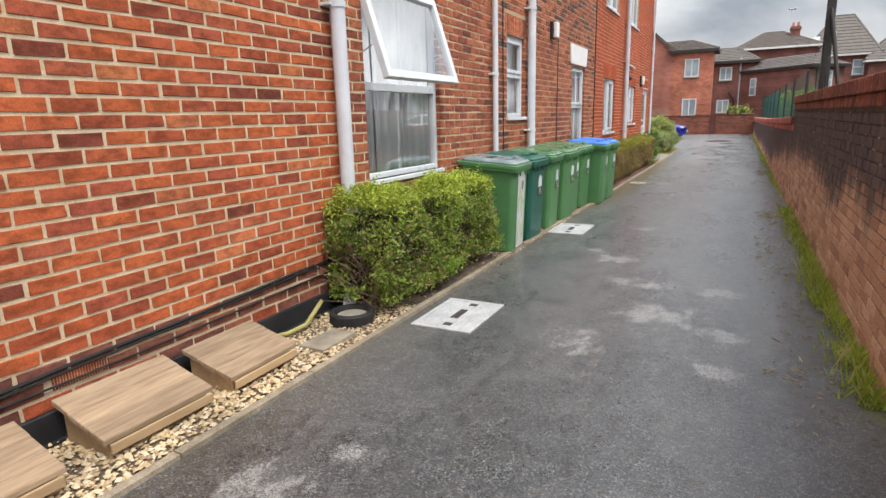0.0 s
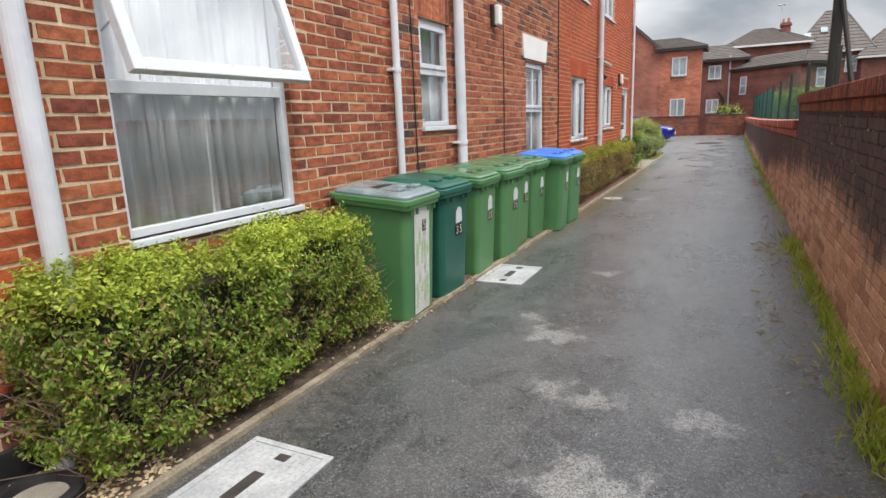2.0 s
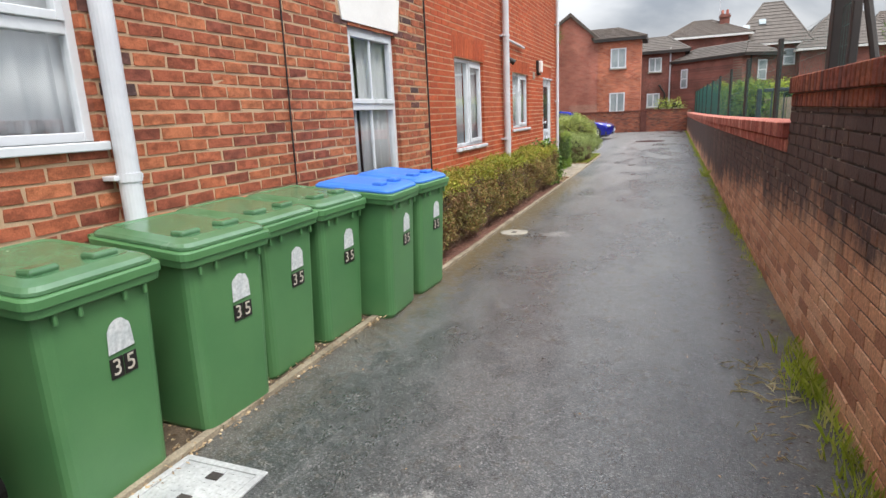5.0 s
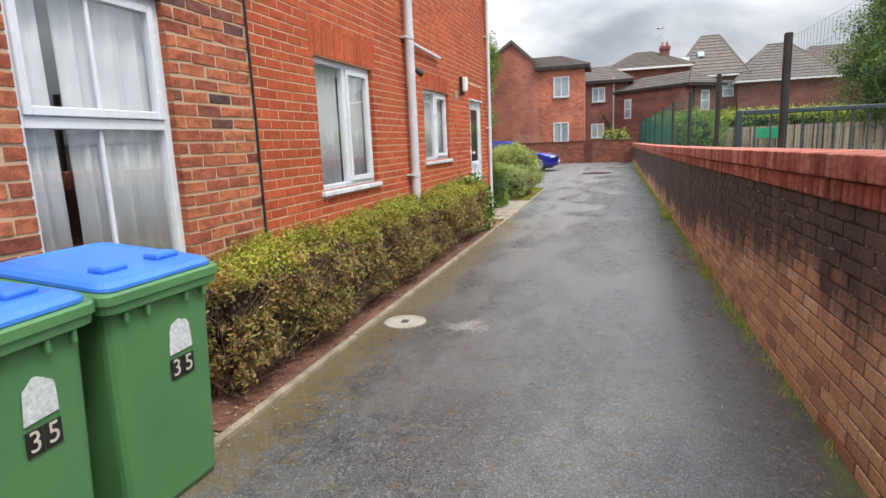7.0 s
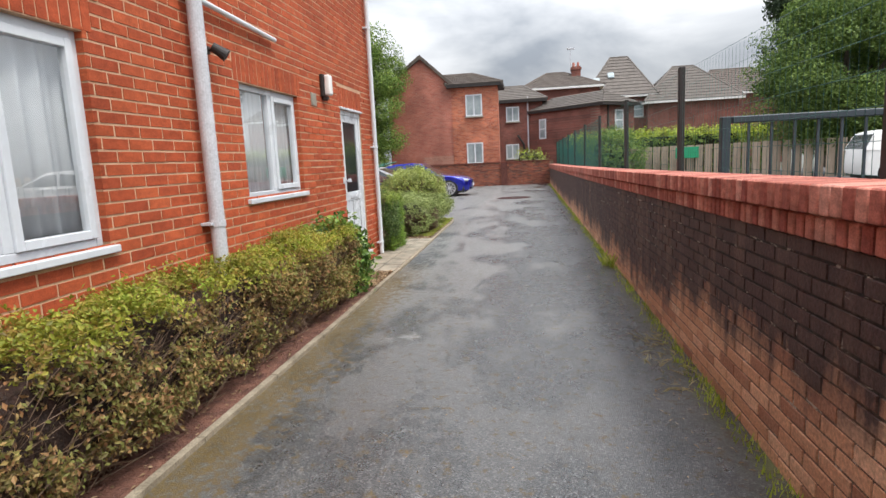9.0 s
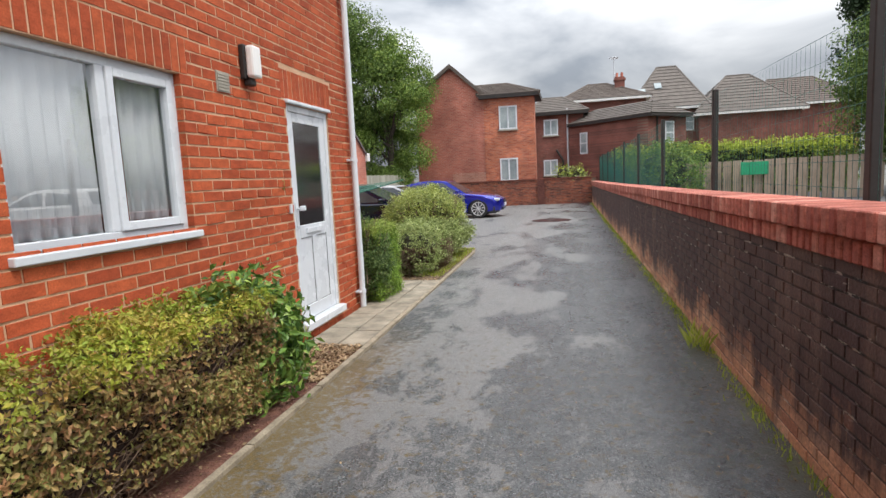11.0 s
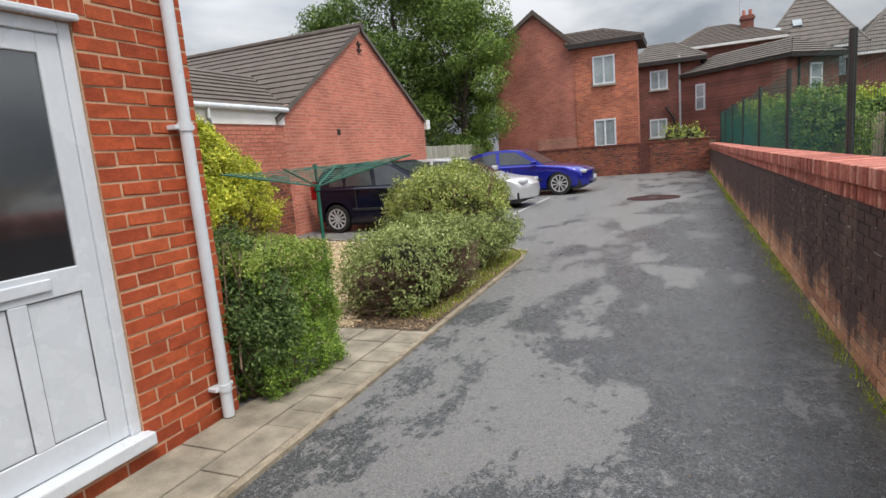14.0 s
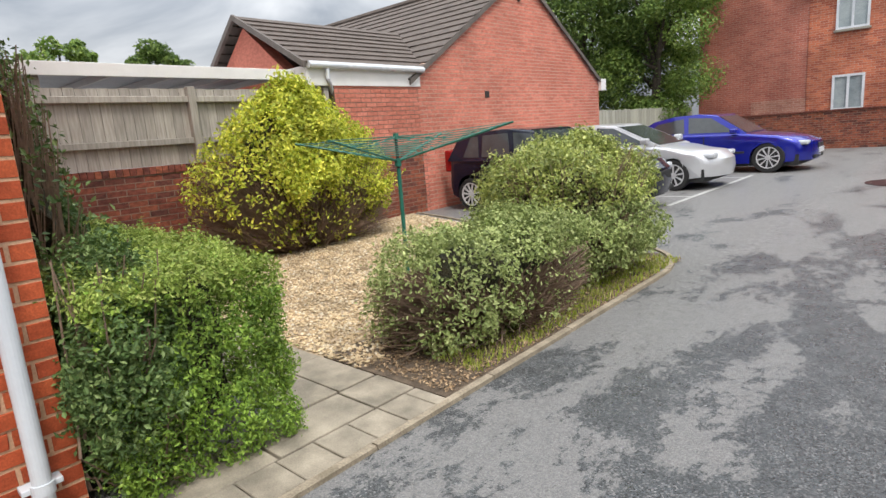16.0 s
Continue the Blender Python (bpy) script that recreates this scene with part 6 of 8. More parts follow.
clipped_hedge("clipped_hedge", "clipped green box hedge with lit lime new growth beside wall", (-2.44, 4.60, 0.01, 0.875), (0.27, 1.04), 80000, 0.027, L_BOX, L_LIME, 31, under=0.12, full=0.60, twigs=2200, rough=0.10)
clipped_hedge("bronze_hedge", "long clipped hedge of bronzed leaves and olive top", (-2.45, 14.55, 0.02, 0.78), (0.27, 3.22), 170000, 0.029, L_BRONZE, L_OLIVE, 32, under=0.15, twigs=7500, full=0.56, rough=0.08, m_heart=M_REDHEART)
shrub("laurel_bush", "glossy green laurel bush at the hedge end", (-2.47, 17.82, 0.02), (0.26, 0.29, 0.76), 13000, 0.072, L_LAUREL, L_LAUREL, 33, 0.06, 0.0, 120, width=0.48)
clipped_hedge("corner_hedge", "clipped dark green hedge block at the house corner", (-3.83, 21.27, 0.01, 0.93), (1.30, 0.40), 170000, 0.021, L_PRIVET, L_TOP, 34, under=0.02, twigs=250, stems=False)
shrub("cotoneaster", "dark arching shrub against the house corner hedge", (-2.82, 21.0, 0.01), (0.36, 0.22, 1.08), 28000, 0.028, L_DARK, L_DARK, 35, 0.10, 0.0, 250, heart=0.5)
shrub("drive_shrub", "low grey-green shrub with bare twigs beside the drive", (-2.80, 23.62, 0.01), (0.56, 1.10, 0.74), 52000, 0.033, L_SHRUB, L_SHRUB, 36, 0.24, 0.05, 3600, low_twigs=True, bare_side=(0.8, 0.45), heart=0.5)
shrub("round_shrub", "rounded grey-green shrub with yellower upper leaves by the drive", (-3.02, 25.25, 0.01), (0.75, 0.82, 1.22), 56000, 0.038, L_SHRUB, L_SHRUB_UPPER, 37, 0.20, 0.10, 900)
shrub("yellow_shrub", "large yellow variegated shrub with bare lower twigs", (-7.05, 24.85, 0.01), (0.72, 1.62, 2.22), 60000, 0.06, L_YELLOW, L_YELLOW, 38, 0.20, 0.34, 4200, low_twigs=True, power=2.2, taper=0.72)

# ---- slabs from the door round to the garden ----
paving = thing("pavement", "buff paving slabs along the wall and into the garden", "paving", kind="structure")
slabs = []
y = 19.14
while y < 22.3:
    ln = 0.58
    slabs.append((-2.715, -2.404, y, min(y + ln, 22.34) - 0.012))
    y += ln
y = 19.14
while y < 22.3:
    ln = 0.49 if y < 20.5 else 0.205
    slabs.append((-2.392, -2.15, y, min(y + ln, 22.34) - 0.008))
    y += ln
for k in range(3):
    for j in range(2):
        slabs.append((-3.30 - 0.56 * k, -2.745 - 0.56 * k, 21.78 + 0.28 * j, 22.05 + 0.28 * j))
for x0, x1, y0, y1 in slabs:
    z = 0.028 + random.uniform(-0.004, 0.004)
    part("slab", boxes((x0, x1, y0, y1, -0.03, z), bev=0.004, seg=1), M_SLAB, paving)

shrub("wall_climber", "dark tangled climber against the end wall of the house", (-4.1, 21.0, 0.01), (1.25, 0.20, 2.05), 34000, 0.034, L_DARK, L_DARK, 39, 0.16, 0.0, 600, taper=0.5)

# ---- drying garden: rotary line, boundary fence, bungalow ----
dryer = thing("rotary_dryer", "green folding rotary clothes dryer standing in shingle", "clothes dryer", at=(-4.45, 24.3, 0))
bm = bmesh.new()
tube(bm, (0, 0, 0), (0, 0, 1.12), 0.021, sides=14)
part("pole", bm, M_GREEN_STEEL, dryer)
bm = bmesh.new()
tube(bm, (0, 0, 1.12), (0, 0, 1.46), 0.017, sides=14)
part("upper_pole", bm, M_POST, dryer)
bm = bmesh.new()
tube(bm, (0, 0, 1.14), (0, 0, 1.22), 0.034, sides=14)
part("hub", bm, M_GREEN_STEEL, dryer)
bm = bmesh.new()
tube(bm, (0, 0, 1.41), (0, 0, 1.47), 0.030, sides=14)
part("top_hub", bm, M_GREEN_STEEL, dryer)
tips = []
for k in range(4):
    a = radians(20 + 90 * k)
    tip = Vector((1.22 * math.cos(a), 1.22 * math.sin(a), 1.44 if k != 0 else 1.49))
    tips.append(tip)
    bm = bmesh.new()
    tube(bm, (0.03 * math.cos(a), 0.03 * math.sin(a), 1.20), tip, 0.011, sides=8)
    arm = part("arm", bm, M_GREEN_STEEL, dryer)
    bm = bmesh.new()
    tube(bm, (0.02 * math.cos(a), 0.02 * math.sin(a), 1.43), tip * 0.45 + Vector((0, 0, 0.72)), 0.006, sides=6)
    part("strut", bm, M_GREEN_STEEL, arm)
bm = bmesh.new()
for f in np.linspace(0.3, 1.0, 9):
    for k in range(4):
        a = Vector((0, 0, 1.20)).lerp(tips[k], f)
        b = Vector((0, 0, 1.20)).lerp(tips[(k + 1) % 4], f)
        mid = (a + b) / 2 - Vector((0, 0, 0.03))
        tube(bm, a, mid, 0.0035, sides=4, cap=False)
        tube(bm, mid, b, 0.0035, sides=4, cap=False)
tagged(part("washing_line", bm, M_GREEN_STEEL, dryer, "thin green plastic line"), kind="stuff")

# boundary: brick below, timber above
GX = -7.85
wall_garden = solo("wall_garden", boxes((GX - 0.22, GX - 0.004, 20.9, 28.3, -0.1, 1.28)), M_MORTAR_DARK, "brown brick garden wall under the timber fence", "brick wall", "structure")
solo("garden_wall_coping", boxes(*[(GX - 0.24, GX + 0.015, 20.9 + 0.079 * k, 20.97 + 0.079 * k, 1.21, 1.30) for k in range(66)]), M_BRICK_END, "brick-on-edge course on top of the garden wall", "coping", "structure")
fence = thing("timber_fence", "silvered timber fence on the garden wall seen from its rails", "fence", at=(GX, 23.5, 1.3))
inv = fence.matrix_world.inverted()
made = []
y = 20.6
while y < 26.15:
    made.append(part("board", boxes((GX - 0.14, GX - 0.12, y, y + 0.118, 1.305, 2.28 + random.uniform(-0.008, 0.008))), M_FENCE, fence))
    y += 0.122
for z in (1.60, 2.14):
    made.append(part("rail", boxes((GX - 0.12, GX - 0.05, 20.6, 26.15, z - 0.04, z + 0.04), bev=0.006, seg=1), M_FENCE, fence))
for y in (21.4, 23.9, 26.1):
    made.append(part("post", boxes((GX - 0.125, GX - 0.02, y - 0.05, y + 0.05, 1.30, 2.30), bev=0.006, seg=1), M_FENCE, fence))
for o in made:
    o.matrix_parent_inverse = inv

# lean-to canopy behind the fence
canopy = thing("canopy", "white-edged lean-to canopy behind the fence", "canopy", at=(GX - 0.4, 24.0, 0))
inv = canopy.matrix_world.inverted()
made = [part("fascia", boxes((GX - 0.32, GX - 0.28, 21.9, 25.8, 2.44, 2.60), bev=0.004, seg=1), M_WHITE, canopy),
        part("roof_sheet", boxes((GX - 3.2, GX - 0.32, 21.9, 25.8, 2.56, 2.59)), M_PIPE_GREY, canopy),
        part("end_board", boxes((GX - 3.2, GX - 0.32, 21.86, 21.9, 2.42, 2.60)), M_POST, canopy)]
for y in np.arange(22.3, 25.8, 0.8):
    made.append(part("rafter", boxes((GX - 3.1, GX - 0.34, y, y + 0.05, 2.47, 2.555)), M_WHITE, canopy))
for y in (22.2, 25.5):
    made.append(part("canopy_post", boxes((GX - 0.42, GX - 0.34, y, y + 0.08, 0.0, 2.47)), M_FENCE, canopy))
for o in made:
    o.matrix_parent_inverse = inv


def roof_slope(a, b, c, d, n, lift=0.035):
    """Tile courses climbing from the eave a-b to the ridge d-c, each course lapping the one below."""
    a, b, c, d = (Vector(v) for v in (a, b, c, d))
    up = (b - a).cross(d - a).normalized()
    if up.z < 0:
        up = -up
    bm = bmesh.new()
    for k in range(n):
        t0, t1 = k / n, (k + 1) / n
        p0, p1, p2, p3 = a.lerp(d, t0), b.lerp(c, t0), b.lerp(c, t1), a.lerp(d, t1)
        v = [bm.verts.new(q) for q in (p0, p1, p1 + up * lift, p0 + up * lift, p2 + up * lift * 0.3, p3 + up * lift * 0.3)]
        bm.faces.new((v[0], v[1], v[2], v[3]))
        bm.faces.new((v[3], v[2], v[4], v[5]))
    return bm


def slope_part(name, a, b, c, d, n, material, parent, lift=0.035):
    return tagged(part(name, roof_slope(a, b, c, d, n, lift), material, parent), kind="stuff")


bung = thing("bungalow", "single-storey red brick bungalow with brown tiled gable roof", "bungalow", at=(GX, 32, 0))
inv = bung.matrix_world.inverted()
PK, E1, E2, YM = 4.80, 2.58, 2.58, 31.75
made = []
bm = bmesh.new()
prof = [(28.2, -0.1), (35.35, -0.1), (35.35, E2), (YM, PK), (28.2, 2.62)]
loft(bm, [[(GX - 0.005, y, z) for y, z in prof], [(GX - 0.25, y, z) for y, z in prof]])
gable = part("gable_wall", bm, plain("pink_mortar", (0.50, 0.33, 0.25), (0.60, 0.42, 0.33), 7, 0.95, 0.3), bung, "red brick gable wall")
made.append(gable)
made.append(part("south_wall", boxes((GX - 8, GX - 0.25, 28.2, 28.45, -0.1, 2.6)), M_BRICK_BUNG, bung))
made.append(part("north_wall", boxes((GX - 8, GX - 0.25, 35.1, 35.35, -0.1, 2.58)), M_BRICK_BUNG, bung))
made.append(slope_part("roof_south", (GX + 0.06, 27.95, 2.44), (GX - 8, 27.95, 2.44), (GX - 8, YM, PK + 0.06), (GX + 0.06, YM, PK + 0.06), 15, M_ROOF, bung))
made.append(slope_part("roof_north", (GX + 0.06, 35.6, 2.44), (GX - 8, 35.6, 2.44), (GX - 8, YM, PK + 0.06), (GX + 0.06, YM, PK + 0.06), 15, M_ROOF, bung))
for s, y0 in ((1, 27.95), (-1, 35.6)):
    bm = bmesh.new()
    loft(bm, [[(x, y0, 2.36), (x, YM, PK - 0.03), (x, YM, PK + 0.075), (x, y0, 2.46)] for x in (GX + 0.07, GX + 0.035)])
    made.append(part("verge", bm, M_ROOF2, bung, "pale mortared verge"))
bm = bmesh.new()
tube(bm, (GX + 0.1, YM, PK + 0.08), (GX - 8, YM, PK + 0.08), 0.09, sides=8)
made.append(part("ridge_tiles", bm, M_ROOF, bung))
made.append(part("eave_box", boxes((GX - 0.05, GX + 0.09, 35.35, 35.62, 2.30, 2.60), bev=0.006, seg=1), M_WHITE, bung))
made.append(part("gable_vent", boxes((GX - 0.002, GX + 0.012, 30.22, 30.36, 2.13, 2.27), bev=0.003, seg=1), M_POST, bung))
made.append(part("wall_bracket", boxes((GX, GX + 0.03, 31.62, 31.66, 4.2, 4.5), (GX, GX + 0.05, 31.55, 31.73, 4.25, 4.29), (GX, GX + 0.05, 31.55, 31.73, 4.40, 4.44)), M_POST, bung))
# side wing with its own little gable, boxed eaves and gutter
WX = GX - 0.55
wing_prof = [(WX - 2.6, -0.1), (WX, -0.1), (WX, 2.52), (WX - 1.3, 3.50), (WX - 2.6, 2.52)]
bm = bmesh.new()
loft(bm, [[(x, y, z) for x, z in wing_prof] for y in (25.85, 26.1)])
made.append(part("wing_gable", bm, M_BRICK_BUNG, bung))
made.append(part("wing_wall", boxes((WX - 0.25, WX, 26.1, 28.2, -0.1, 2.5)), M_BRICK_BUNG, bung))
made.append(slope_part("wing_roof", (GX + 0.05, 25.7, 2.66), (GX + 0.05, 28.3, 2.66), (WX - 1.3, 29.6, 3.68), (WX - 1.3, 25.7, 3.68), 9, M_ROOF, bung))
made.append(slope_part("wing_roof_back", (WX - 2.9, 25.7, 2.5), (WX - 2.9, 28.3, 2.5), (WX - 1.3, 29.6, 3.68), (WX - 1.3, 25.7, 3.68), 9, M_ROOF, bung))
bm = bmesh.new()
for x0, x1, z0, z1 in ((GX + 0.06, WX - 1.3, 2.62, 3.64), (WX - 2.9, WX - 1.3, 2.46, 3.64)):
    loft(bm, [[(x0, y, z0 - 0.03), (x1, y, z1 - 0.03), (x1, y, z1 + 0.07), (x0, y, z0 + 0.07)] for y in (25.66, 25.72)])
made.append(part("wing_verge", bm, M_ROOF2, bung))
made.append(part("eaves_fascia", boxes((WX, GX + 0.02, 25.72, 28.25, 2.33, 2.63), bev=0.006, seg=1), M_WHITE, bung, "white boxed eaves"))
bm = bmesh.new()
tube(bm, (GX + 0.07, 25.75, 2.64), (GX + 0.07, 28.3, 2.63), 0.055, sides=12)
made.append(part("gutter", bm, M_UPVC, bung))
bm = tubes([(GX + 0.07, 26.1, 2.62), (GX + 0.07, 26.1, 2.42), (GX - 0.1, 26.3, 2.2), (GX - 0.1, 26.3, 1.3)], 0.034, 10)
made.append(part("rainwater_pipe", bm, M_UPVC, bung))
for o in made:
    o.matrix_parent_inverse = inv

# pale fence beyond the bungalow
fence2 = thing("pale_fence", "pale weathered close-board fence beside the bungalow", "fence", at=(GX - 0.4, 39.5, 0))
inv = fence2.matrix_world.inverted()
y = 35.75
made = []
while y < 43.9:
    bm = boxes((GX - 0.46, GX - 0.43, y, y + 0.20, 0.0, 1.78 + random.uniform(-0.015, 0.015)), bev=0.004, seg=1)
    made.append(part("board", bm, M_FENCE2, fence2))
    y += 0.215
made.append(part("post", boxes((GX - 0.43, GX - 0.33, 35.6, 35.72, 0, 1.85)), M_POST, fence2))
for o in made:
    o.matrix_parent_inverse = inv

# bay markings
M_LINE = plain("worn_white_road_paint", (0.24, 0.24, 0.235), (0.46, 0.46, 0.44), 14, 0.8, 0.2)
solo("bay_line", boxes((-3.80, -3.71, 29.6, 34.6, 0.0, 0.004)), M_LINE, "worn white line along the parking bays", "road marking", "structure")
for y in (30.75, 34.05):
    solo("bay_divider", boxes((-7.4, -3.8, y, y + 0.08, 0.0, 0.004)), M_LINE, "worn white line between parking bays", "road marking", "structure")


# ---- cars ----
def prof_with_arches(L, zb, wheels, r, upper):
    """Side outline from the rear along the top and back underneath, leaving round arches for the wheels."""
    pts = list(upper)
    for xc in sorted(wheels, reverse=True):
        a0 = math.asin(min(1, max(-1, (zb - 0.31) / r)))
        for k in range(13):
            a = a0 + (math.pi - 2 * a0) * k / 12
            pts.append((xc + r * math.cos(a), 0.31 + r * math.sin(a)))
    return pts


def car(name, label, at, L, W, paint, upper, cabin, panes, wheels, rim_spokes, rear_lamp=True, wheel_r=0.31, grille=True, sill=0.22, turn=0.0, plate=False):
    p = thing(name, label, "car", "parked cars", at=(0, 0, 0))
    bm = bmesh.new()
    out = prof_with_arches(L, sill, wheels, wheel_r + 0.05, upper)
    f = bm.faces.new([bm.verts.new((x, -W / 2, z)) for x, z in out])
    ex = bmesh.ops.extrude_face_region(bm, geom=[f])
    bmesh.ops.translate(bm, vec=(0, W, 0), verts=[g for g in ex["geom"] if isinstance(g, bmesh.types.BMVert)])
    rim_e = [e for e in bm.edges if abs(e.verts[0].co.y - e.verts[1].co.y) < 1e-4 and max(e.verts[0].co.z, e.verts[1].co.z) > 0.45 and all(min(abs(v.co.x - w) for w in wheels) > wheel_r + 0.06 or v.co.z > 0.72 for v in e.verts)]
    bmesh.ops.bevel(bm, geom=rim_e, offset=0.07, segments=4, affect="EDGES", profile=0.5, clamp_overlap=True)
    for yc in (-0.84, -0.62, -0.36, 0.0, 0.36, 0.62, 0.84):
        bmesh.ops.bisect_plane(bm, geom=list(bm.verts) + list(bm.edges) + list(bm.faces), plane_co=(0, yc * W / 2, 0), plane_no=(0, 1, 0))
    for v in bm.verts:
        # bow the nose and tail in plan, draw the flanks in below the sills and towards the ends
        t = v.co.x / L
        s = abs(v.co.y) / (W / 2)
        if t > 0.80:
            v.co.x -= 0.34 * (s ** 3) * ((t - 0.80) / 0.20)
        if t < 0.10:
            v.co.x += 0.12 * (s ** 3) * ((0.10 - t) / 0.10)
        v.co.y *= 1 - 0.10 * max(0, abs(t - 0.5) * 2 - 0.6) ** 2 / 0.16
        if v.co.z < 0.40:
            v.co.y *= 0.975
        if t > 0.70 and v.co.z > 0.6:
            v.co.z += 0.035 * (1 - s * s) - 0.02
    body = part("car_body", bm, paint, p, smooth=False)
    body.data.shade_smooth()
    body.data.set_sharp_from_angle(angle=radians(38))
    bm = bmesh.new()
    top = max(z for _, z in cabin)
    lo = min(z for _, z in cabin)
    inset = 0.17

    def side(y):
        return [(x, y * (1 - inset * (z - lo) / (top - lo)), z) for x, z in cabin]
    ring = loft(bm, [side(-W / 2 + 0.045), side(W / 2 - 0.045)])
    bmesh.ops.bevel(bm, geom=[e for e in bm.edges if abs(e.verts[0].co.y - e.verts[1].co.y) < 0.05 and max(e.verts[0].co.z, e.verts[1].co.z) > lo + 0.1], offset=0.045, segments=3, affect="EDGES", clamp_overlap=True)
    part("cabin", bm, paint, p)
    for k, pane_pts in enumerate(panes):
        for s in (-1, 1):
            bm = bmesh.new()
            pts = []
            for x, z in pane_pts:
                y = (W / 2 - 0.045) * (1 - inset * (z - lo) / (top - lo)) + 0.003
                pts.append((x, s * y, z))
            loft(bm, [pts, [(x, y + s * 0.006, z) for x, y, z in pts]])
            part("side_glass", bm, M_CARGLASS, p, "dark side window")
    # screens follow the first and last slopes of the cabin
    for (xa, za), (xb, zb), nm in ((cabin[-1], cabin[-2], "windscreen"), (cabin[0], cabin[1], "rear_screen")):
        bm = bmesh.new()
        sgn = 1 if nm == "windscreen" else -1
        rows = []
        for t in (0.08, 0.90):
            x, z = xa + (xb - xa) * t, za + (zb - za) * t
            y = (W / 2 - 0.045) * (1 - inset * (z - lo) / (top - lo)) - 0.075
            rows.append(((x, y, z), (x, -y, z)))
        nx = Vector((zb - za, 0, -(xb - xa))).normalized() * (1 if (zb - za) * sgn > 0 else -1)
        q = [Vector(rows[0][0]), Vector(rows[0][1]), Vector(rows[1][1]), Vector(rows[1][0])]
        loft(bm, [[v + nx * 0.004 for v in q], [v + nx * 0.010 for v in q]])
        part(nm, bm, M_CARGLASS, p, "dark glass screen")
    for xc in wheels:
        for s in (-1, 1):
            y0, y1 = s * (W / 2 - 0.20), s * (W / 2 - 0.012)
            bm = bmesh.new()
            n = 32
            rings = [[(xc + r * math.cos(2 * math.pi * k / n), yy, wheel_r + r * math.sin(2 * math.pi * k / n)) for k in range(n)] for r, yy in ((wheel_r * 0.6, y0), (wheel_r * 0.96, y0), (wheel_r, y0 + s * 0.03), (wheel_r, y1 - s * 0.03), (wheel_r * 0.95, y1), (wheel_r * 0.72, y1 + s * 0.002), (wheel_r * 0.70, y1 - s * 0.03))]
            loft(bm, rings)
            wheel = part("wheel", bm, M_RUBBER, p)
            bm = bmesh.new()
            tube(bm, (xc, y1 - s * 0.028, wheel_r), (xc, y1 - s * 0.004, wheel_r), wheel_r * 0.16, sides=14)
            for k in range(rim_spokes):
                a = 2 * math.pi * k / rim_spokes + 0.2
                ca, sa = math.cos(a), math.sin(a)
                hw = 0.024 if rim_spokes < 9 else 0.014
                q = []
                for r0, w2 in ((0.12, hw * 0.8), (0.70, hw * 1.3)):
                    r0 *= wheel_r
                    q.append([(xc + r0 * ca - w2 * sa, y1 - s * 0.018, wheel_r + r0 * sa + w2 * ca), (xc + r0 * ca + w2 * sa, y1 - s * 0.018, wheel_r + r0 * sa - w2 * ca),
                              (xc + r0 * ca + w2 * sa, y1 - s * 0.003, wheel_r + r0 * sa - w2 * ca), (xc + r0 * ca - w2 * sa, y1 - s * 0.003, wheel_r + r0 * sa + w2 * ca)])
                loft(bm, q)
            rr = [[(xc + r * math.cos(2 * math.pi * k / n), yy, wheel_r + r * math.sin(2 * math.pi * k / n)) for k in range(n)] for r, yy in ((wheel_r * 0.72, y1), (wheel_r * 0.72, y1 + s * 0.004), (wheel_r * 0.65, y1 + s * 0.002), (wheel_r * 0.65, y1 - s * 0.02))]
            loft(bm, rr, cap=False)
            part("rim", bm, M_ALLOY, wheel, "silver spoked rim")
        bm = boxes((xc - wheel_r, xc + wheel_r, -W / 2 + 0.22, W / 2 - 0.22, 0.15, wheel_r * 2))
        part("wheel_well", bm, M_RUBBER, p)
    part("underbody", boxes((0.3, L - 0.3, -W / 2 + 0.1, W / 2 - 0.1, 0.15, 0.4)), M_RUBBER, p)
    for s in (-1, 1):
        bm = boxes((L - 0.42, L - 0.13, s * (W / 2 - 0.30) - 0.15, s * (W / 2 - 0.30) + 0.12, 0.60, 0.70), bev=0.035)
        part("headlight", bm, M_LAMP, p, "clear headlight")
        if rear_lamp:
            bm = boxes((0.015, 0.16, s * (W / 2 - 0.14) - 0.075, s * (W / 2 - 0.14) + 0.085, 0.72, 1.12), bev=0.03)
            part("tail_light", bm, M_RED_LAMP, p, "red tail light")
        xm = cabin[-1][0] - 0.28
        bm = boxes((xm - 0.10, xm + 0.06, s * (W / 2 + 0.06) - 0.07, s * (W / 2 + 0.06) + 0.07, 0.93, 1.05), bev=0.03)
        part("door_mirror", bm, paint, p)
        for xh in (L * 0.42, L * 0.22):
            part("door_handle", boxes((xh - 0.08, xh + 0.08, s * (W / 2) - 0.012, s * (W / 2) + 0.016, 0.80, 0.83), bev=0.006), paint, p)
        part("door_seam", boxes((L * 0.50, L * 0.505, s * (W / 2) - 0.01, s * (W / 2) + 0.0015, 0.30, 0.90), (L * 0.295, L * 0.30, s * (W / 2) - 0.01, s * (W / 2) + 0.0015, 0.45, 0.90)), M_RUBBER, p)
        part("sill_strip", boxes((L * 0.27, L * 0.70, s * (W / 2 - 0.01) - 0.02, s * (W / 2 - 0.01) + 0.016, 0.46, 0.51), bev=0.006, seg=1), M_RUBBER, p)
    if grille:
        part("grille", boxes((L - 0.10, L - 0.012, -0.30, 0.30, 0.47, 0.62), bev=0.02), M_RUBBER, p, "black front grille")
        part("lower_intake", boxes((L - 0.16, L - 0.03, -0.45, 0.45, 0.28, 0.36), bev=0.02), M_RUBBER, p)
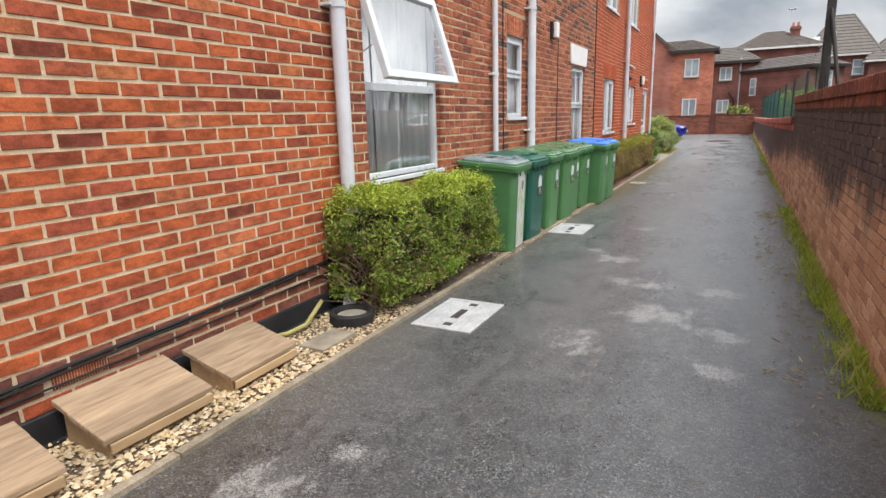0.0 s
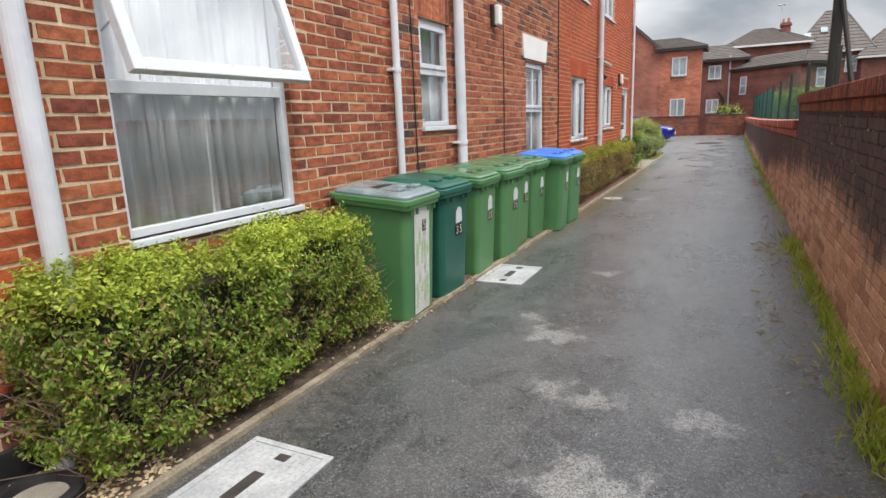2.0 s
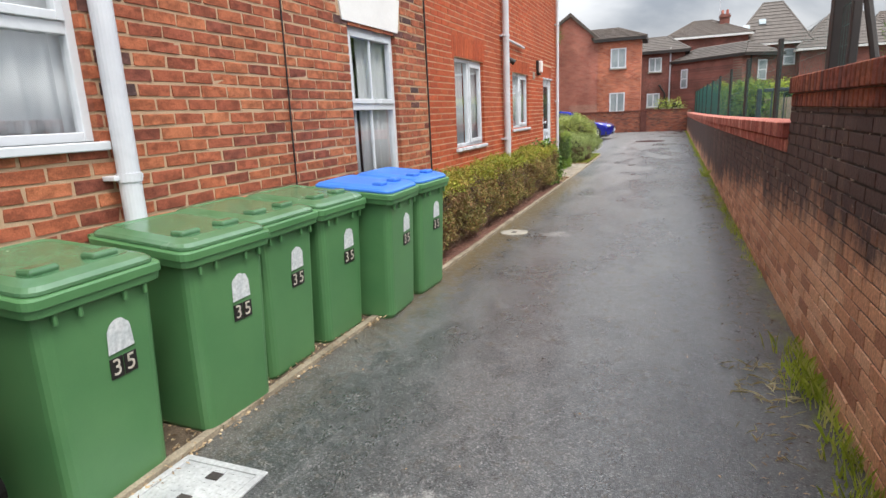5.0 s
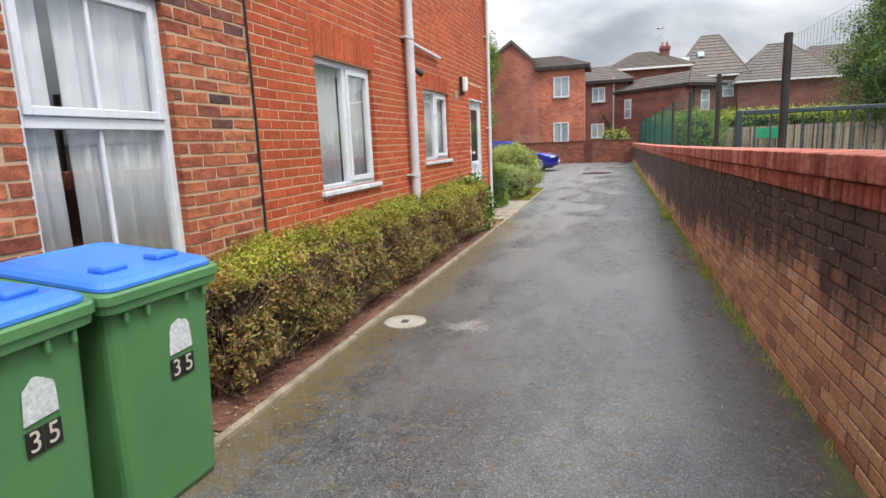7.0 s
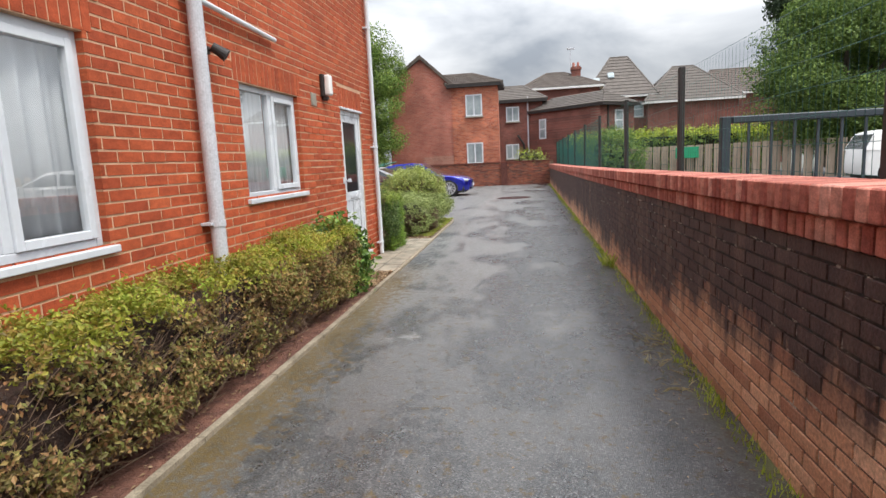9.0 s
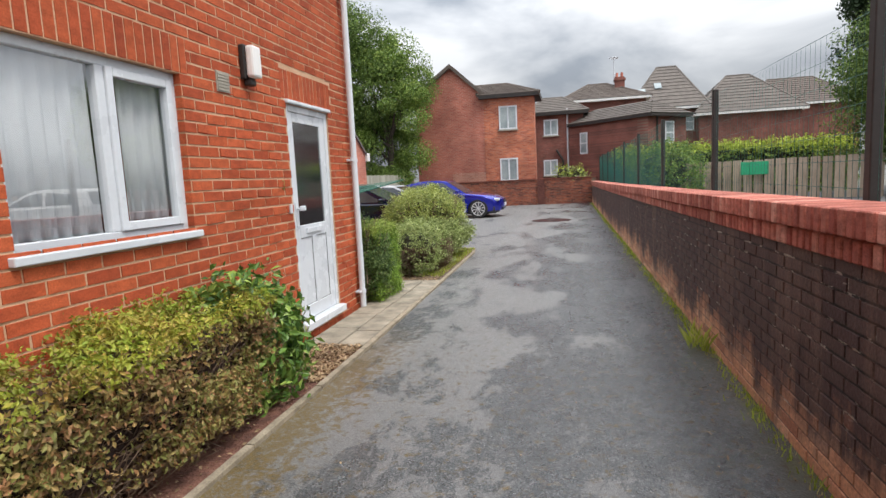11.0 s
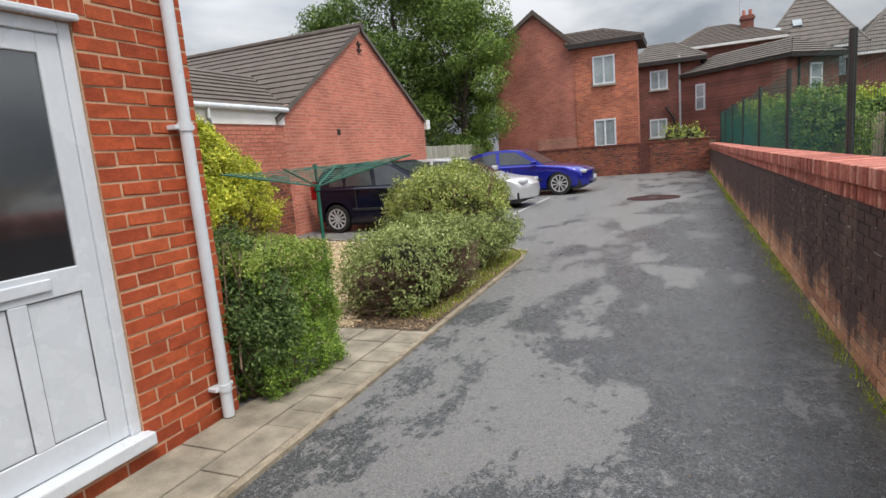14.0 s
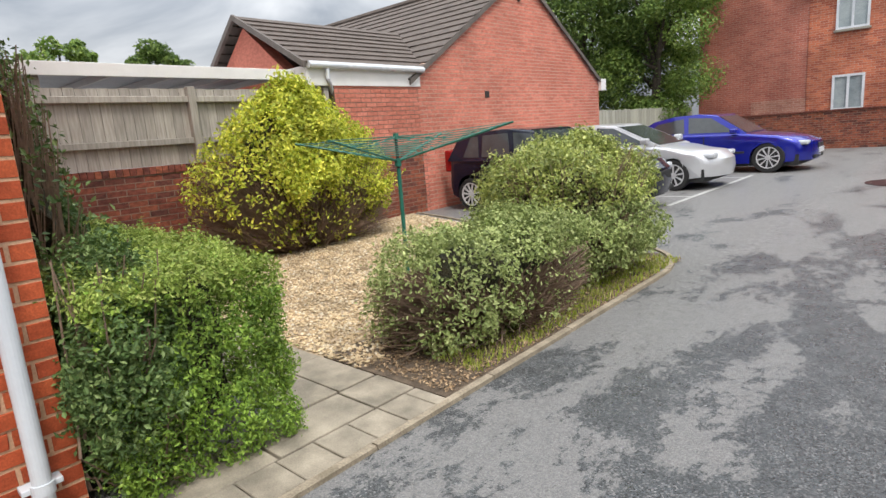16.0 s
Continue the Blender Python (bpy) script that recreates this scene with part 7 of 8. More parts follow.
    if plate:
        part("number_plate", boxes((L - 0.01, L + 0.012, -0.26, 0.26, 0.40, 0.51), bev=0.003, seg=1), M_UPVC, p, "white number plate")
    p.matrix_world = pose(*at, 0, 0, turn)
    return p


def hatch_shape(L, nose, bonnet, belt, roof, sill=0.22):
    up = [(0.06, sill + 0.06), (0.0, 0.45), (0.02, 0.75), (0.07, belt + 0.02), (L * 0.30, belt + 0.01), (L * 0.71, belt), (L * 0.76, belt - 0.02), (L * 0.88, bonnet), (L * 0.955, nose + 0.08), (L - 0.02, nose - 0.06), (L, 0.42), (L - 0.03, sill + 0.03)]
    cab = [(0.10, belt - 0.01), (0.34, roof - 0.09), (0.62, roof - 0.02), (L * 0.35, roof), (L * 0.48, roof - 0.035), (L * 0.74, belt - 0.02)]
    return up, cab


up, cab = hatch_shape(3.95, 0.70, 0.80, 0.93, 1.44)
car("small_hatchback", "dark navy small hatchback parked facing the drive", (-7.62, 29.30, 0.0), 3.95, 1.70, M_NAVY, up, cab,
    [[(0.50, 0.98), (0.62, 1.33), (0.80, 1.35), (0.86, 0.97)], [(0.93, 0.97), (0.90, 1.355), (1.46, 1.37), (1.56, 0.96)], [(1.65, 0.96), (1.57, 1.37), (1.95, 1.33), (2.62, 0.96)]], (0.66, 3.16), 11, wheel_r=0.30)
up, cab = hatch_shape(4.15, 0.64, 0.76, 0.88, 1.38)
car("silver_hatchback", "older pale silver hatchback parked facing the drive", (-7.72, 32.45, 0.0), 4.15, 1.68, M_SILVER, up, cab,
    [[(0.55, 0.93), (0.70, 1.25), (1.55, 1.31), (1.50, 0.92)], [(1.60, 0.92), (1.64, 1.31), (2.02, 1.28), (2.78, 0.92)]], (0.72, 3.30), 9, wheel_r=0.30, grille=False)
L = 4.65
up = [(0.05, 0.30), (0.0, 0.5), (0.02, 0.85), (0.10, 1.0), (L * 0.25, 0.97), (L * 0.66, 0.93), (L * 0.72, 0.92), (L * 0.86, 0.85), (L * 0.95, 0.76), (L - 0.02, 0.66), (L, 0.44), (L - 0.04, 0.25)]
cab = [(0.45, 0.95), (1.05, 1.33), (1.55, 1.42), (2.15, 1.44), (2.55, 1.40), (L * 0.715, 0.90)]
car("blue_saloon", "glossy metallic blue saloon parked facing the drive", (-7.32, 36.05, 0.0), L, 1.85, M_BLUE_PAINT, up, cab,
    [[(0.85, 1.0), (1.15, 1.25), (1.80, 1.36), (1.85, 0.99)], [(1.95, 0.99), (1.92, 1.365), (2.45, 1.33), (3.02, 0.97)]], (0.85, 3.75), 10, wheel_r=0.345, plate=True)

solo("wall_bungalow_side", boxes((GX - 0.20, GX - 0.006, 26.25, 28.2, 1.28, 2.42)), M_MORTAR_DARK, "red brick side wall of the bungalow under the fascia", "brick wall", "structure")

# ---- houses beyond the end wall ----
def course_brick(name, a, b, mortar, mix=0.5):
    """Brickwork seen from far off: coursed colour and shallow relief."""
    m, n, l, p = nodes_of(name)
    geo = n.new("ShaderNodeNewGeometry")
    sep, com = n.new("ShaderNodeSeparateXYZ"), n.new("ShaderNodeCombineXYZ")
    l.new(geo.outputs["Position"], sep.inputs[0])
    l.new(math_node(n, l, "ADD", sep.outputs["X"], sep.outputs["Y"]), com.inputs[0])
    l.new(sep.outputs["Z"], com.inputs[1])
    t = n.new("ShaderNodeTexBrick")
    t.inputs["Scale"].default_value = 1.0
    t.inputs["Brick Width"].default_value, t.inputs["Row Height"].default_value, t.inputs["Mortar Size"].default_value = 0.225, 0.075, 0.006
    t.inputs["Color1"].default_value, t.inputs["Color2"].default_value, t.inputs["Mortar"].default_value = (*a, 1), (*b, 1), (*mortar, 1)
    l.new(com.outputs[0], t.inputs["Vector"])
    v = ramp_node(n, [(0.35, grey(0.72)), (0.65, grey(1.12))])
    l.new(noise_node(n, l, 1.1, 6, space="World"), v.inputs[0])
    col = mix_col(n, l, 1.0, t.outputs[0], v.outputs[0], "MULTIPLY")
    chalk = ramp_node(n, [(0.64, grey(0)), (0.72, grey(0.6))])
    l.new(noise_node(n, l, 5.0, 7, (1, 1, 2.2), 0.7, space="World"), chalk.inputs[0])
    l.new(mix_col(n, l, chalk.outputs[0], col, (0.55, 0.42, 0.34)), p.inputs["Base Color"])
    p.inputs["Roughness"].default_value = 0.9
    bump_to(n, l, p, t.outputs["Fac"], 0.3, -0.004)
    return m


M_FAR_RED = course_brick("far_dark_red_brick", (0.35, 0.105, 0.075), (0.46, 0.15, 0.105), (0.46, 0.28, 0.22))
M_FAR_ORANGE = course_brick("far_orange_brick", (0.33, 0.085, 0.05), (0.56, 0.17, 0.085), (0.46, 0.29, 0.22))
M_FAR_PALE = course_brick("far_pale_patch_brick", (0.36, 0.15, 0.11), (0.46, 0.22, 0.16), (0.50, 0.34, 0.27))
M_FAR_BROWN = course_brick("far_brown_brick", (0.155, 0.055, 0.045), (0.24, 0.08, 0.06), (0.22, 0.13, 0.10))


def far_window(parent, x0, x1, z0, z1, y, split=True, face=-1):
    bm = bmesh.new()
    w = 0.07
    for b in ((x0, x0 + w, z0, z1), (x1 - w, x1, z0, z1), (x0 + w, x1 - w, z0, z0 + w), (x0 + w, x1 - w, z1 - w, z1)) + ((((x0 + x1) / 2 - 0.035, (x0 + x1) / 2 + 0.035, z0 + w, z1 - w),) if split else ((x0 + w, x1 - w, (z0 + z1) / 2 - 0.035, (z0 + z1) / 2 + 0.035),)):
        box(bm, b[0], b[1], y - 0.05, y + 0.02, b[2], b[3])
    win = part("window", bm, M_UPVC, parent)
    part("pane", boxes((x0 + w, x1 - w, y - 0.012, y - 0.006, z0 + w, z1 - w)), M_FARGLASS, win)
    part("sill", boxes((x0 - 0.05, x1 + 0.05, y - 0.09, y, z0 - 0.07, z0)), M_CONC, win)
    return win


def hip_roof(parent, x0, x1, y0, y1, ze, zr, rx0, rx1, ry, n, material, name="roof", ov=0.3):
    """Hipped roof: four tiled slopes up to a ridge along x."""
    A, B, C, D = (x0 - ov, y0 - ov, ze), (x1 + ov, y0 - ov, ze), (x1 + ov, y1 + ov, ze), (x0 - ov, y1 + ov, ze)
    R0, R1 = (rx0, ry, zr), (rx1, ry, zr)
    for nm, q in (("front", (A, B, R1, R0)), ("side", (B, C, R1, R1)), ("back", (C, D, R0, R1)), ("side", (D, A, R0, R0))):
        tagged(part(name, roof_slope(*q, n, 0.05), material, parent), kind="stuff")
    part("eave_board", boxes((x0 - ov, x1 + ov, y0 - ov, y1 + ov, ze - 0.16, ze - 0.001)), M_POST if name == "roof" else M_WHITE, parent)
    bm = bmesh.new()
    for a, b in ((R0, R1), (A, R0), (B, R1)):
        tube(bm, a, b, 0.09, sides=6)
    part("ridge_tiles", bm, material, parent)


Y1 = 44.0
h1 = thing("gabled_house", "two-storey red brick house with gable and white windows", "house", at=(0, 0, 0))
bm = bmesh.new()
prof = [(-8.05, -0.1), (-4.46, -0.1), (-4.46, 5.55), (-6.12, 7.05), (-8.05, 5.75)]
loft(bm, [[(x, Y1, z) for x, z in prof], [(x, Y1 + 9, z) for x, z in prof]])
part("gable_wall", bm, M_FAR_RED, h1)
part("front_wall", boxes((-4.46, -1.93, Y1 - 0.03, Y1 + 1.0, -0.1, 5.45)), M_FAR_ORANGE, h1, "brighter orange brick front")
part("patched_band", boxes((-6.2, -4.48, Y1 - 0.012, Y1 - 0.002, 1.1, 1.75)), M_FAR_PALE, h1, "patch of paler repaired brick")
for a, b in (((-4.30, 5.48), (-6.12, 7.16)), ((-8.25, 5.68), (-6.12, 7.16))):
    bm = bmesh.new()
    loft(bm, [[(a[0], y, a[1]), (b[0], y, b[1]), (b[0], y, b[1] + 0.12), (a[0], y, a[1] + 0.12)] for y in (Y1 - 0.14, Y1 + 9)])
    part("gable_roof", bm, M_ROOF, h1)
    bm = bmesh.new()
    loft(bm, [[(a[0], y, a[1] - 0.10), (b[0], y, b[1] - 0.10), (b[0], y, b[1] + 0.0), (a[0], y, a[1] + 0.0)] for y in (Y1 - 0.16, Y1 - 0.10)])
    part("barge_board", bm, M_ROOF, h1)
hip_roof(h1, -4.4, -1.93, Y1, Y1 + 2.2, 5.55, 6.30, -5.4, -3.4, Y1 + 1.6, 8, M_ROOF, ov=0.28)
far_window(h1, -3.70, -2.79, 3.83, 4.99, Y1 - 0.03)
far_window(h1, -3.72, -2.82, 1.24, 2.39, Y1 - 0.03)

h2 = thing("recessed_house", "brown brick house set back with hipped tiled roof", "house", at=(0, 0, 0))
Y2 = 50.0
part("house_wall", boxes((-2.6, 0.6, Y2, Y2 + 5, -0.1, 5.05)), M_FAR_BROWN, h2)
hip_roof(h2, -2.4, 0.6, Y2, Y2 + 5, 5.12, 6.25, -1.9, -0.6, Y2 + 2.5, 8, M_ROOF2)
far_window(h2, -1.72, -0.88, 3.78, 4.72, Y2)
far_window(h2, -1.78, -0.94, 1.4, 2.34, Y2)
part("soil_pipe", tubes([(-0.62, Y2 - 0.1, 1.2), (-0.62, Y2 - 0.1, 2.3), (-1.0, Y2 - 0.1, 2.9)], 0.06, 8), M_POST, h2)


def slanted_house():
    """The nearer low house stands askew to the drive."""
    h = thing("low_brick_house", "low dark red-brown brick house with shallow tiled roof", "house", at=(3.72, 46.0, 0))
    a, b, c = Vector((-0.68, 50.5, 0)), Vector((3.72, 46.0, 0)), Vector((5.9, 47.9, 0))
    d = a + (c - b)
    ux, uy = (a - b), (c - b)
    o = Vector((3.72, 46.0, 0))
    pts = [v - o for v in (a, b, c, d)]
    bm = bmesh.new()
    loft(bm, [[(v.x, v.y, -0.1) for v in pts], [(v.x, v.y, 4.25) for v in pts]])
    part("house_wall", bm, M_FAR_BROWN, h)
    cen = (pts[0] + pts[1] + pts[2] + pts[3]) / 4
    r0, r1 = (pts[0] + pts[3]) / 2 * 0.55 + cen * 0.45, (pts[1] + pts[2]) / 2 * 0.7 + cen * 0.3
    e = [cen + (p - cen) * 1.1 for p in pts]
    lift = Vector((0, 0, 4.33))
    R0, R1 = r0 + Vector((0, 0, 5.15)), r1 + Vector((0, 0, 5.15))
    E = [v + lift for v in e]
    for q in ((E[0], E[1], R1, R0), (E[1], E[2], R1, R1), (E[2], E[3], R0, R1), (E[3], E[0], R0, R0)):
        tagged(part("roof", roof_slope(*q, 7, 0.05), M_ROOF2, h), kind="stuff")
    bm = bmesh.new()
    loft(bm, [[(v.x, v.y, 4.18) for v in e], [(v.x, v.y, 4.32) for v in e]])
    part("eave_board", bm, M_POST, h)
    # windows on the two visible faces
    for base, end, f0, f1, z0, z1, m in ((pts[0], pts[1], 0.245, 0.335, 2.55, 3.78, M_UPVC), (pts[1], pts[2], 0.42, 0.66, 2.75, 3.95, M_UPVC)):
        u = (end - base)
        nrm = Vector((u.y, -u.x, 0)).normalized()
        A, B = base + u * f0, base + u * f1
        bm = bmesh.new()
        loft(bm, [[(v.x, v.y, z) for v in (A, B, B + nrm * 0.05, A + nrm * 0.05)] for z in (z0, z1)])
        w = part("window", bm, M_UPVC, h)
        t = (B - A).normalized() * 0.08
        for za, zb in ((z0 + 0.08, (z0 + z1) / 2 - 0.03), ((z0 + z1) / 2 + 0.03, z1 - 0.08)):
            bm = bmesh.new()
            q = [A + t + nrm * 0.048, B - t + nrm * 0.048, B - t + nrm * 0.056, A + t + nrm * 0.056]
            loft(bm, [[(v.x, v.y, z) for v in q] for z in (za, zb)])
            part("pane", bm, M_FARGLASS, w)
    bm = tubes([(pts[1].x + 0.5, pts[1].y + 0.38, 1.0), (pts[1].x + 0.5, pts[1].y + 0.38, 4.2)], 0.05, 8)
    part("downpipe", bm, M_POST, h)
    bm = tubes([(pts[0].x + 0.35, pts[0].y - 0.5, 1.0), (pts[0].x + 0.35, pts[0].y - 0.5, 5.3)], 0.05, 8)
    part("vent_pipe", bm, M_PIPE_GREY, h, "pale vent pipe")
    return h


slanted_house()


def back_house(label, x0, x1, y, d, ze, zr, rx0, rx1, brick, roof, wins=(), chimney=None, skylights=()):
    h = thing("far_house", label, "house", "houses beyond the wall")
    part("house_wall", boxes((x0, x1, y, y + d, -0.1, ze)), brick, h)
    hip_roof(h, x0, x1, y, y + d, ze + 0.16, zr, rx0, rx1, y + d / 2, 12, roof, "tiled_roof", 0.35)
    for w in wins:
        far_window(h, *w, y, split=False)
    if chimney:
        cx, cy, z0, z1 = chimney
        ch = part("chimney", boxes((cx - 0.35, cx + 0.35, cy - 0.35, cy + 0.35, z0, z1), (cx - 0.42, cx + 0.42, cy - 0.42, cy + 0.42, z1 - 0.25, z1 - 0.1)), M_FAR_BROWN, h)
        bm = bmesh.new()
        for s in (-0.18, 0.18):
            tube(bm, (cx + s, cy, z1), (cx + s, cy, z1 + 0.35), 0.11, 0.09, 10)
        part("chimney_pot", bm, M_BRICK_CAP, ch)
        bm = tubes([(cx - 0.4, cy, z1 - 0.4), (cx - 0.4, cy, z1 + 1.5)], 0.03, 6)
        for k in range(5):
            tube(bm, (cx - 0.75 + 0.03 * k, cy - 0.3 + 0.15 * k, z1 + 1.45), (cx - 0.1, cy - 0.3 + 0.15 * k, z1 + 1.45), 0.018, sides=4)
        part("aerial", bm, M_PIPE_GREY, ch)
    for sx, t in skylights:
        yy, zz = y - 0.35 + (d / 2 + 0.35) * t, ze + 0.16 + (zr - ze - 0.16) * t
        s2, z2 = yy + 0.55, zz + 0.55 * (zr - ze - 0.16) / (d / 2 + 0.35)
        bm = bmesh.new()
        q = [Vector((sx, yy, zz + 0.08)), Vector((sx + 0.5, yy, zz + 0.08)), Vector((sx + 0.5, s2, z2 + 0.08)), Vector((sx, s2, z2 + 0.08))]
        loft(bm, [q, [v + Vector((0, -0.05, 0.08)) for v in q]])
        part("skylight", bm, M_FARGLASS, h, "pale roof window")
    return h


back_house("brown tiled house with chimney behind the low house", -0.6, 5.2, 58.5, 7, 6.55, 8.25, 1.3, 2.7, M_FAR_BROWN, M_ROOF, chimney=(3.6, 61.0, 6.8, 8.5))
back_house("large grey-brown hipped roof house with skylights", 4.4, 9.4, 60.0, 8, 5.75, 9.45, 6.7, 8.1, M_FAR_BROWN, M_ROOF2, wins=((9.0 - 1.1, 9.0 - 0.3, 4.2, 5.4),), skylights=((6.2, 0.42), (5.0, 0.30)))
back_house("brown brick house with pale gutter line", 8.9, 15.5, 59.2, 8, 5.1, 8.25, 11.6, 13.2, M_FAR_BROWN, M_ROOF2)
back_house("distant red tiled house behind trees", 15.0, 22.0, 66.0, 8, 6.0, 8.6, 16.5, 20.0, M_FAR_BROWN, M_ROOF)

# pots on the end wall
for x, s in ((-0.55, 0.55), (0.15, 0.42)):
    shrub("wall_top_plant", "leafy plant growing above the end wall", (x, 43.9, 0.9), (0.55 * s + 0.25, 0.3, 0.75 + s * 0.3), 900, 0.09, L_SHRUB, L_LIME, int(50 + x * 10), 0.1, 0.0, 40)
for x in (-0.55, 0.15):
    bm = bmesh.new()
    tube(bm, (x, 43.9, 0.3), (x, 43.9, 1.35), 0.18, 0.24, 12)
    solo("plant_pot", bm, M_CONC, "grey planter behind the end wall", "plant pot")


# ---- playground fence, railing and planting behind the boundary wall ----
FX = 1.16
posts = [11.2, 14.4, 17.75, 20.95, 24.3, 27.6, 30.9, 34.2, 37.5, 40.8, 43.4]
fence3 = thing("mesh_fence", "green welded mesh fence on dark brown steel posts", "fence", at=(FX, 27, 0))
inv = fence3.matrix_world.inverted()
made = []
for y in posts:
    made.append(part("fence_post", boxes((FX - 0.028, FX + 0.028, y - 0.032, y + 0.032, 0.0, 2.23), bev=0.006, seg=1), M_POST, fence3))
for a, b in zip(posts, posts[1:]):
    n = int((b - a) / (0.055 if a > 23 else 0.075))
    ys = np.linspace(a + 0.06, b - 0.06, n)
    s = np.stack([np.full(n, FX), ys, np.full(n, 0.95)], axis=1)
    e = s.copy()
    e[:, 2] = 2.20 - 0.04 * np.sin((ys - a) / (b - a) * math.pi)
    zs = np.linspace(1.0, 2.18, 9)
    s2 = np.stack([np.full(9, FX + 0.006), np.full(9, a), zs], axis=1)
    e2 = np.stack([np.full(9, FX + 0.006), np.full(9, b), zs], axis=1)
    me = twig_mesh("mesh_panel", np.concatenate([s, s2]), np.concatenate([e, e2]), 0.0032 if a > 23 else 0.0022, M_MESH)
    made.append(tagged(part("mesh_panel", me, M_MESH, fence3), kind="stuff"))
for o in made:
    o.matrix_parent_inverse = inv
tall = thing("net_post", "tall dark post of the ball-stop net", "post", at=(FX, 11.65, 0))
part("post_shaft", boxes((-0.06, 0.06, -0.06, 0.06, 0, 4.2), bev=0.008, seg=1), M_POST, tall)
part("post_brace", tubes([(0.0, -0.05, 3.0), (0.25, -0.4, 1.3)], 0.03, 8), M_POST, tall)

rail = thing("steel_railing", "dark blue steel railing with upright bars across the playground", "railing", at=(1.25, 16.75, 0.25))
part("end_post", boxes((-0.035, 0.035, -0.035, 0.035, 0, 1.44), bev=0.006, seg=1), M_RAIL, rail)
part("top_rail", boxes((0.05, 9.0, -0.025, 0.025, 1.385, 1.44), bev=0.008, seg=1), M_RAIL, rail)
part("bottom_rail", boxes((0.05, 9.0, -0.03, 0.03, 0.1, 0.16)), M_RAIL, rail)
for k in range(50):
    part("bar", boxes((0.18 + 0.17 * k - 0.009, 0.18 + 0.17 * k + 0.009, -0.009, 0.009, 0.16, 1.385)), M_RAIL, rail)

close = thing("close_board_fence", "tan close-board fence at the far side of the playground", "fence", at=(10, 30, 0.25))
inv = close.matrix_world.inverted()
made = []
x = 2.2
while x < 26:
    y = 39.0 - (x - 2.2) * 0.55
    made.append(part("board", boxes((x, x + 0.29, y - 0.012, y + 0.012, 0.25, 1.62 + random.uniform(-0.01, 0.01))), M_FENCE3, close))
    x += 0.30
for o in made:
    o.matrix_parent_inverse = inv
solo("green_board", boxes((5.6, 6.5, 36.6, 36.63, 1.1, 1.55), bev=0.01), plain("green_board_paint", (0.01, 0.28, 0.12), (0.02, 0.36, 0.17), 3, 0.5, 0.0), "bright green board on the playground fence", "board")
up, cab = hatch_shape(4.3, 0.70, 0.82, 0.95, 1.5)
car("white_car", "pale car parked beyond the playground railing", (8.8, 30.0, 0.25), 4.3, 1.75, M_WHITE, up, cab, [[(0.6, 1.0), (0.75, 1.33), (1.6, 1.4), (1.6, 1.0)], [(1.7, 1.0), (1.72, 1.4), (2.1, 1.36), (2.9, 1.0)]], (0.75, 3.4), 9, turn=-8, rear_lamp=False)


# ---- trees ----
def tree(name, label, c, height, crown, n, leaf, m, seed, trunk_r=0.22, clumps=60, base=0.25):
    """Trunk, forking limbs and a crown of leaf clumps with gaps."""
    r = np.random.default_rng(seed)
    p = thing(name, label, "tree", at=c)
    rx, ry, rz = crown
    cz = height - rz
    bm = bmesh.new()
    tube(bm, (0, 0, -0.1), (0.1, 0.05, cz * 0.6 + 0.2), trunk_r, trunk_r * 0.7, 10)
    limbs = []
    for k in range(9):
        a = 2 * math.pi * k / 9 + r.uniform(-0.3, 0.3)
        z0 = cz * r.uniform(0.35, 0.9)
        tip = Vector((rx * 0.62 * math.cos(a), ry * 0.62 * math.sin(a), cz + rz * r.uniform(-0.35, 0.55)))
        tube(bm, (0.06, 0.03, z0), tip, trunk_r * 0.42, trunk_r * 0.08, 6)
    tube(bm, (0.1, 0.05, cz * 0.6), (0.1, 0.0, cz + rz * 0.7), trunk_r * 0.7, trunk_r * 0.1, 8)
    part("trunk", bm, M_BARK, p)
    d = r.normal(0, 1, (clumps, 3))
    d /= np.linalg.norm(d, axis=1)[:, None]
    rad = r.uniform(0.45, 1.0, clumps) ** 0.6
    cen = d * rad[:, None] * np.array([rx, ry, rz])
    low = cen[:, 2] < -rz * 0.3
    cen[low, :2] *= 0.9
    size = r.uniform(0.10, 0.24, clumps) * (rx + ry + rz) / 1.7
    pick = r.integers(0, clumps, n)
    q = r.normal(0, 1, (n, 3))
    q /= np.linalg.norm(q, axis=1)[:, None]
    pts = cen[pick] + q * (size[pick] * r.uniform(0.55, 1.05, n))[:, None] * np.array([1, 1, 0.75])
    pts[:, 2] += cz
    keep = pts[:, 2] > height * base
    tagged(part("crown", leaf_mesh("crown", pts[keep], q[keep] + [0, 0, 0.4], leaf, m, r), m, p), kind="stuff")
    return p


tree("broadleaf_tree", "tall dense green tree behind the bungalow", (-12.0, 42.0, 0), 10.8, (3.8, 2.8, 4.9), 100000, 0.125, L_TREE, 61, clumps=120, base=0.08)
tree("broadleaf_tree", "green tree between bungalow and gabled house", (-9.0, 42.0, 0), 8.8, (2.3, 1.8, 4.1), 50000, 0.115, L_TREE2, 62, clumps=60, base=0.08)
tree("broadleaf_tree", "distant green tree beyond the canopy", (-30.0, 28.7, 0), 7.2, (1.6, 1.7, 2.0), 9000, 0.22, L_TREE2, 63, clumps=30)
tree("broadleaf_tree", "distant rounded tree on the skyline", (-30.0, 32.8, 0), 6.7, (1.6, 1.6, 1.8), 9000, 0.22, L_TREE, 64, clumps=30)
tree("broadleaf_tree", "full light-green tree beyond the playground", (11.4, 36.0, 0.2), 6.7, (3.0, 2.4, 3.0), 110000, 0.105, L_TREE, 65, clumps=150, base=0.05)
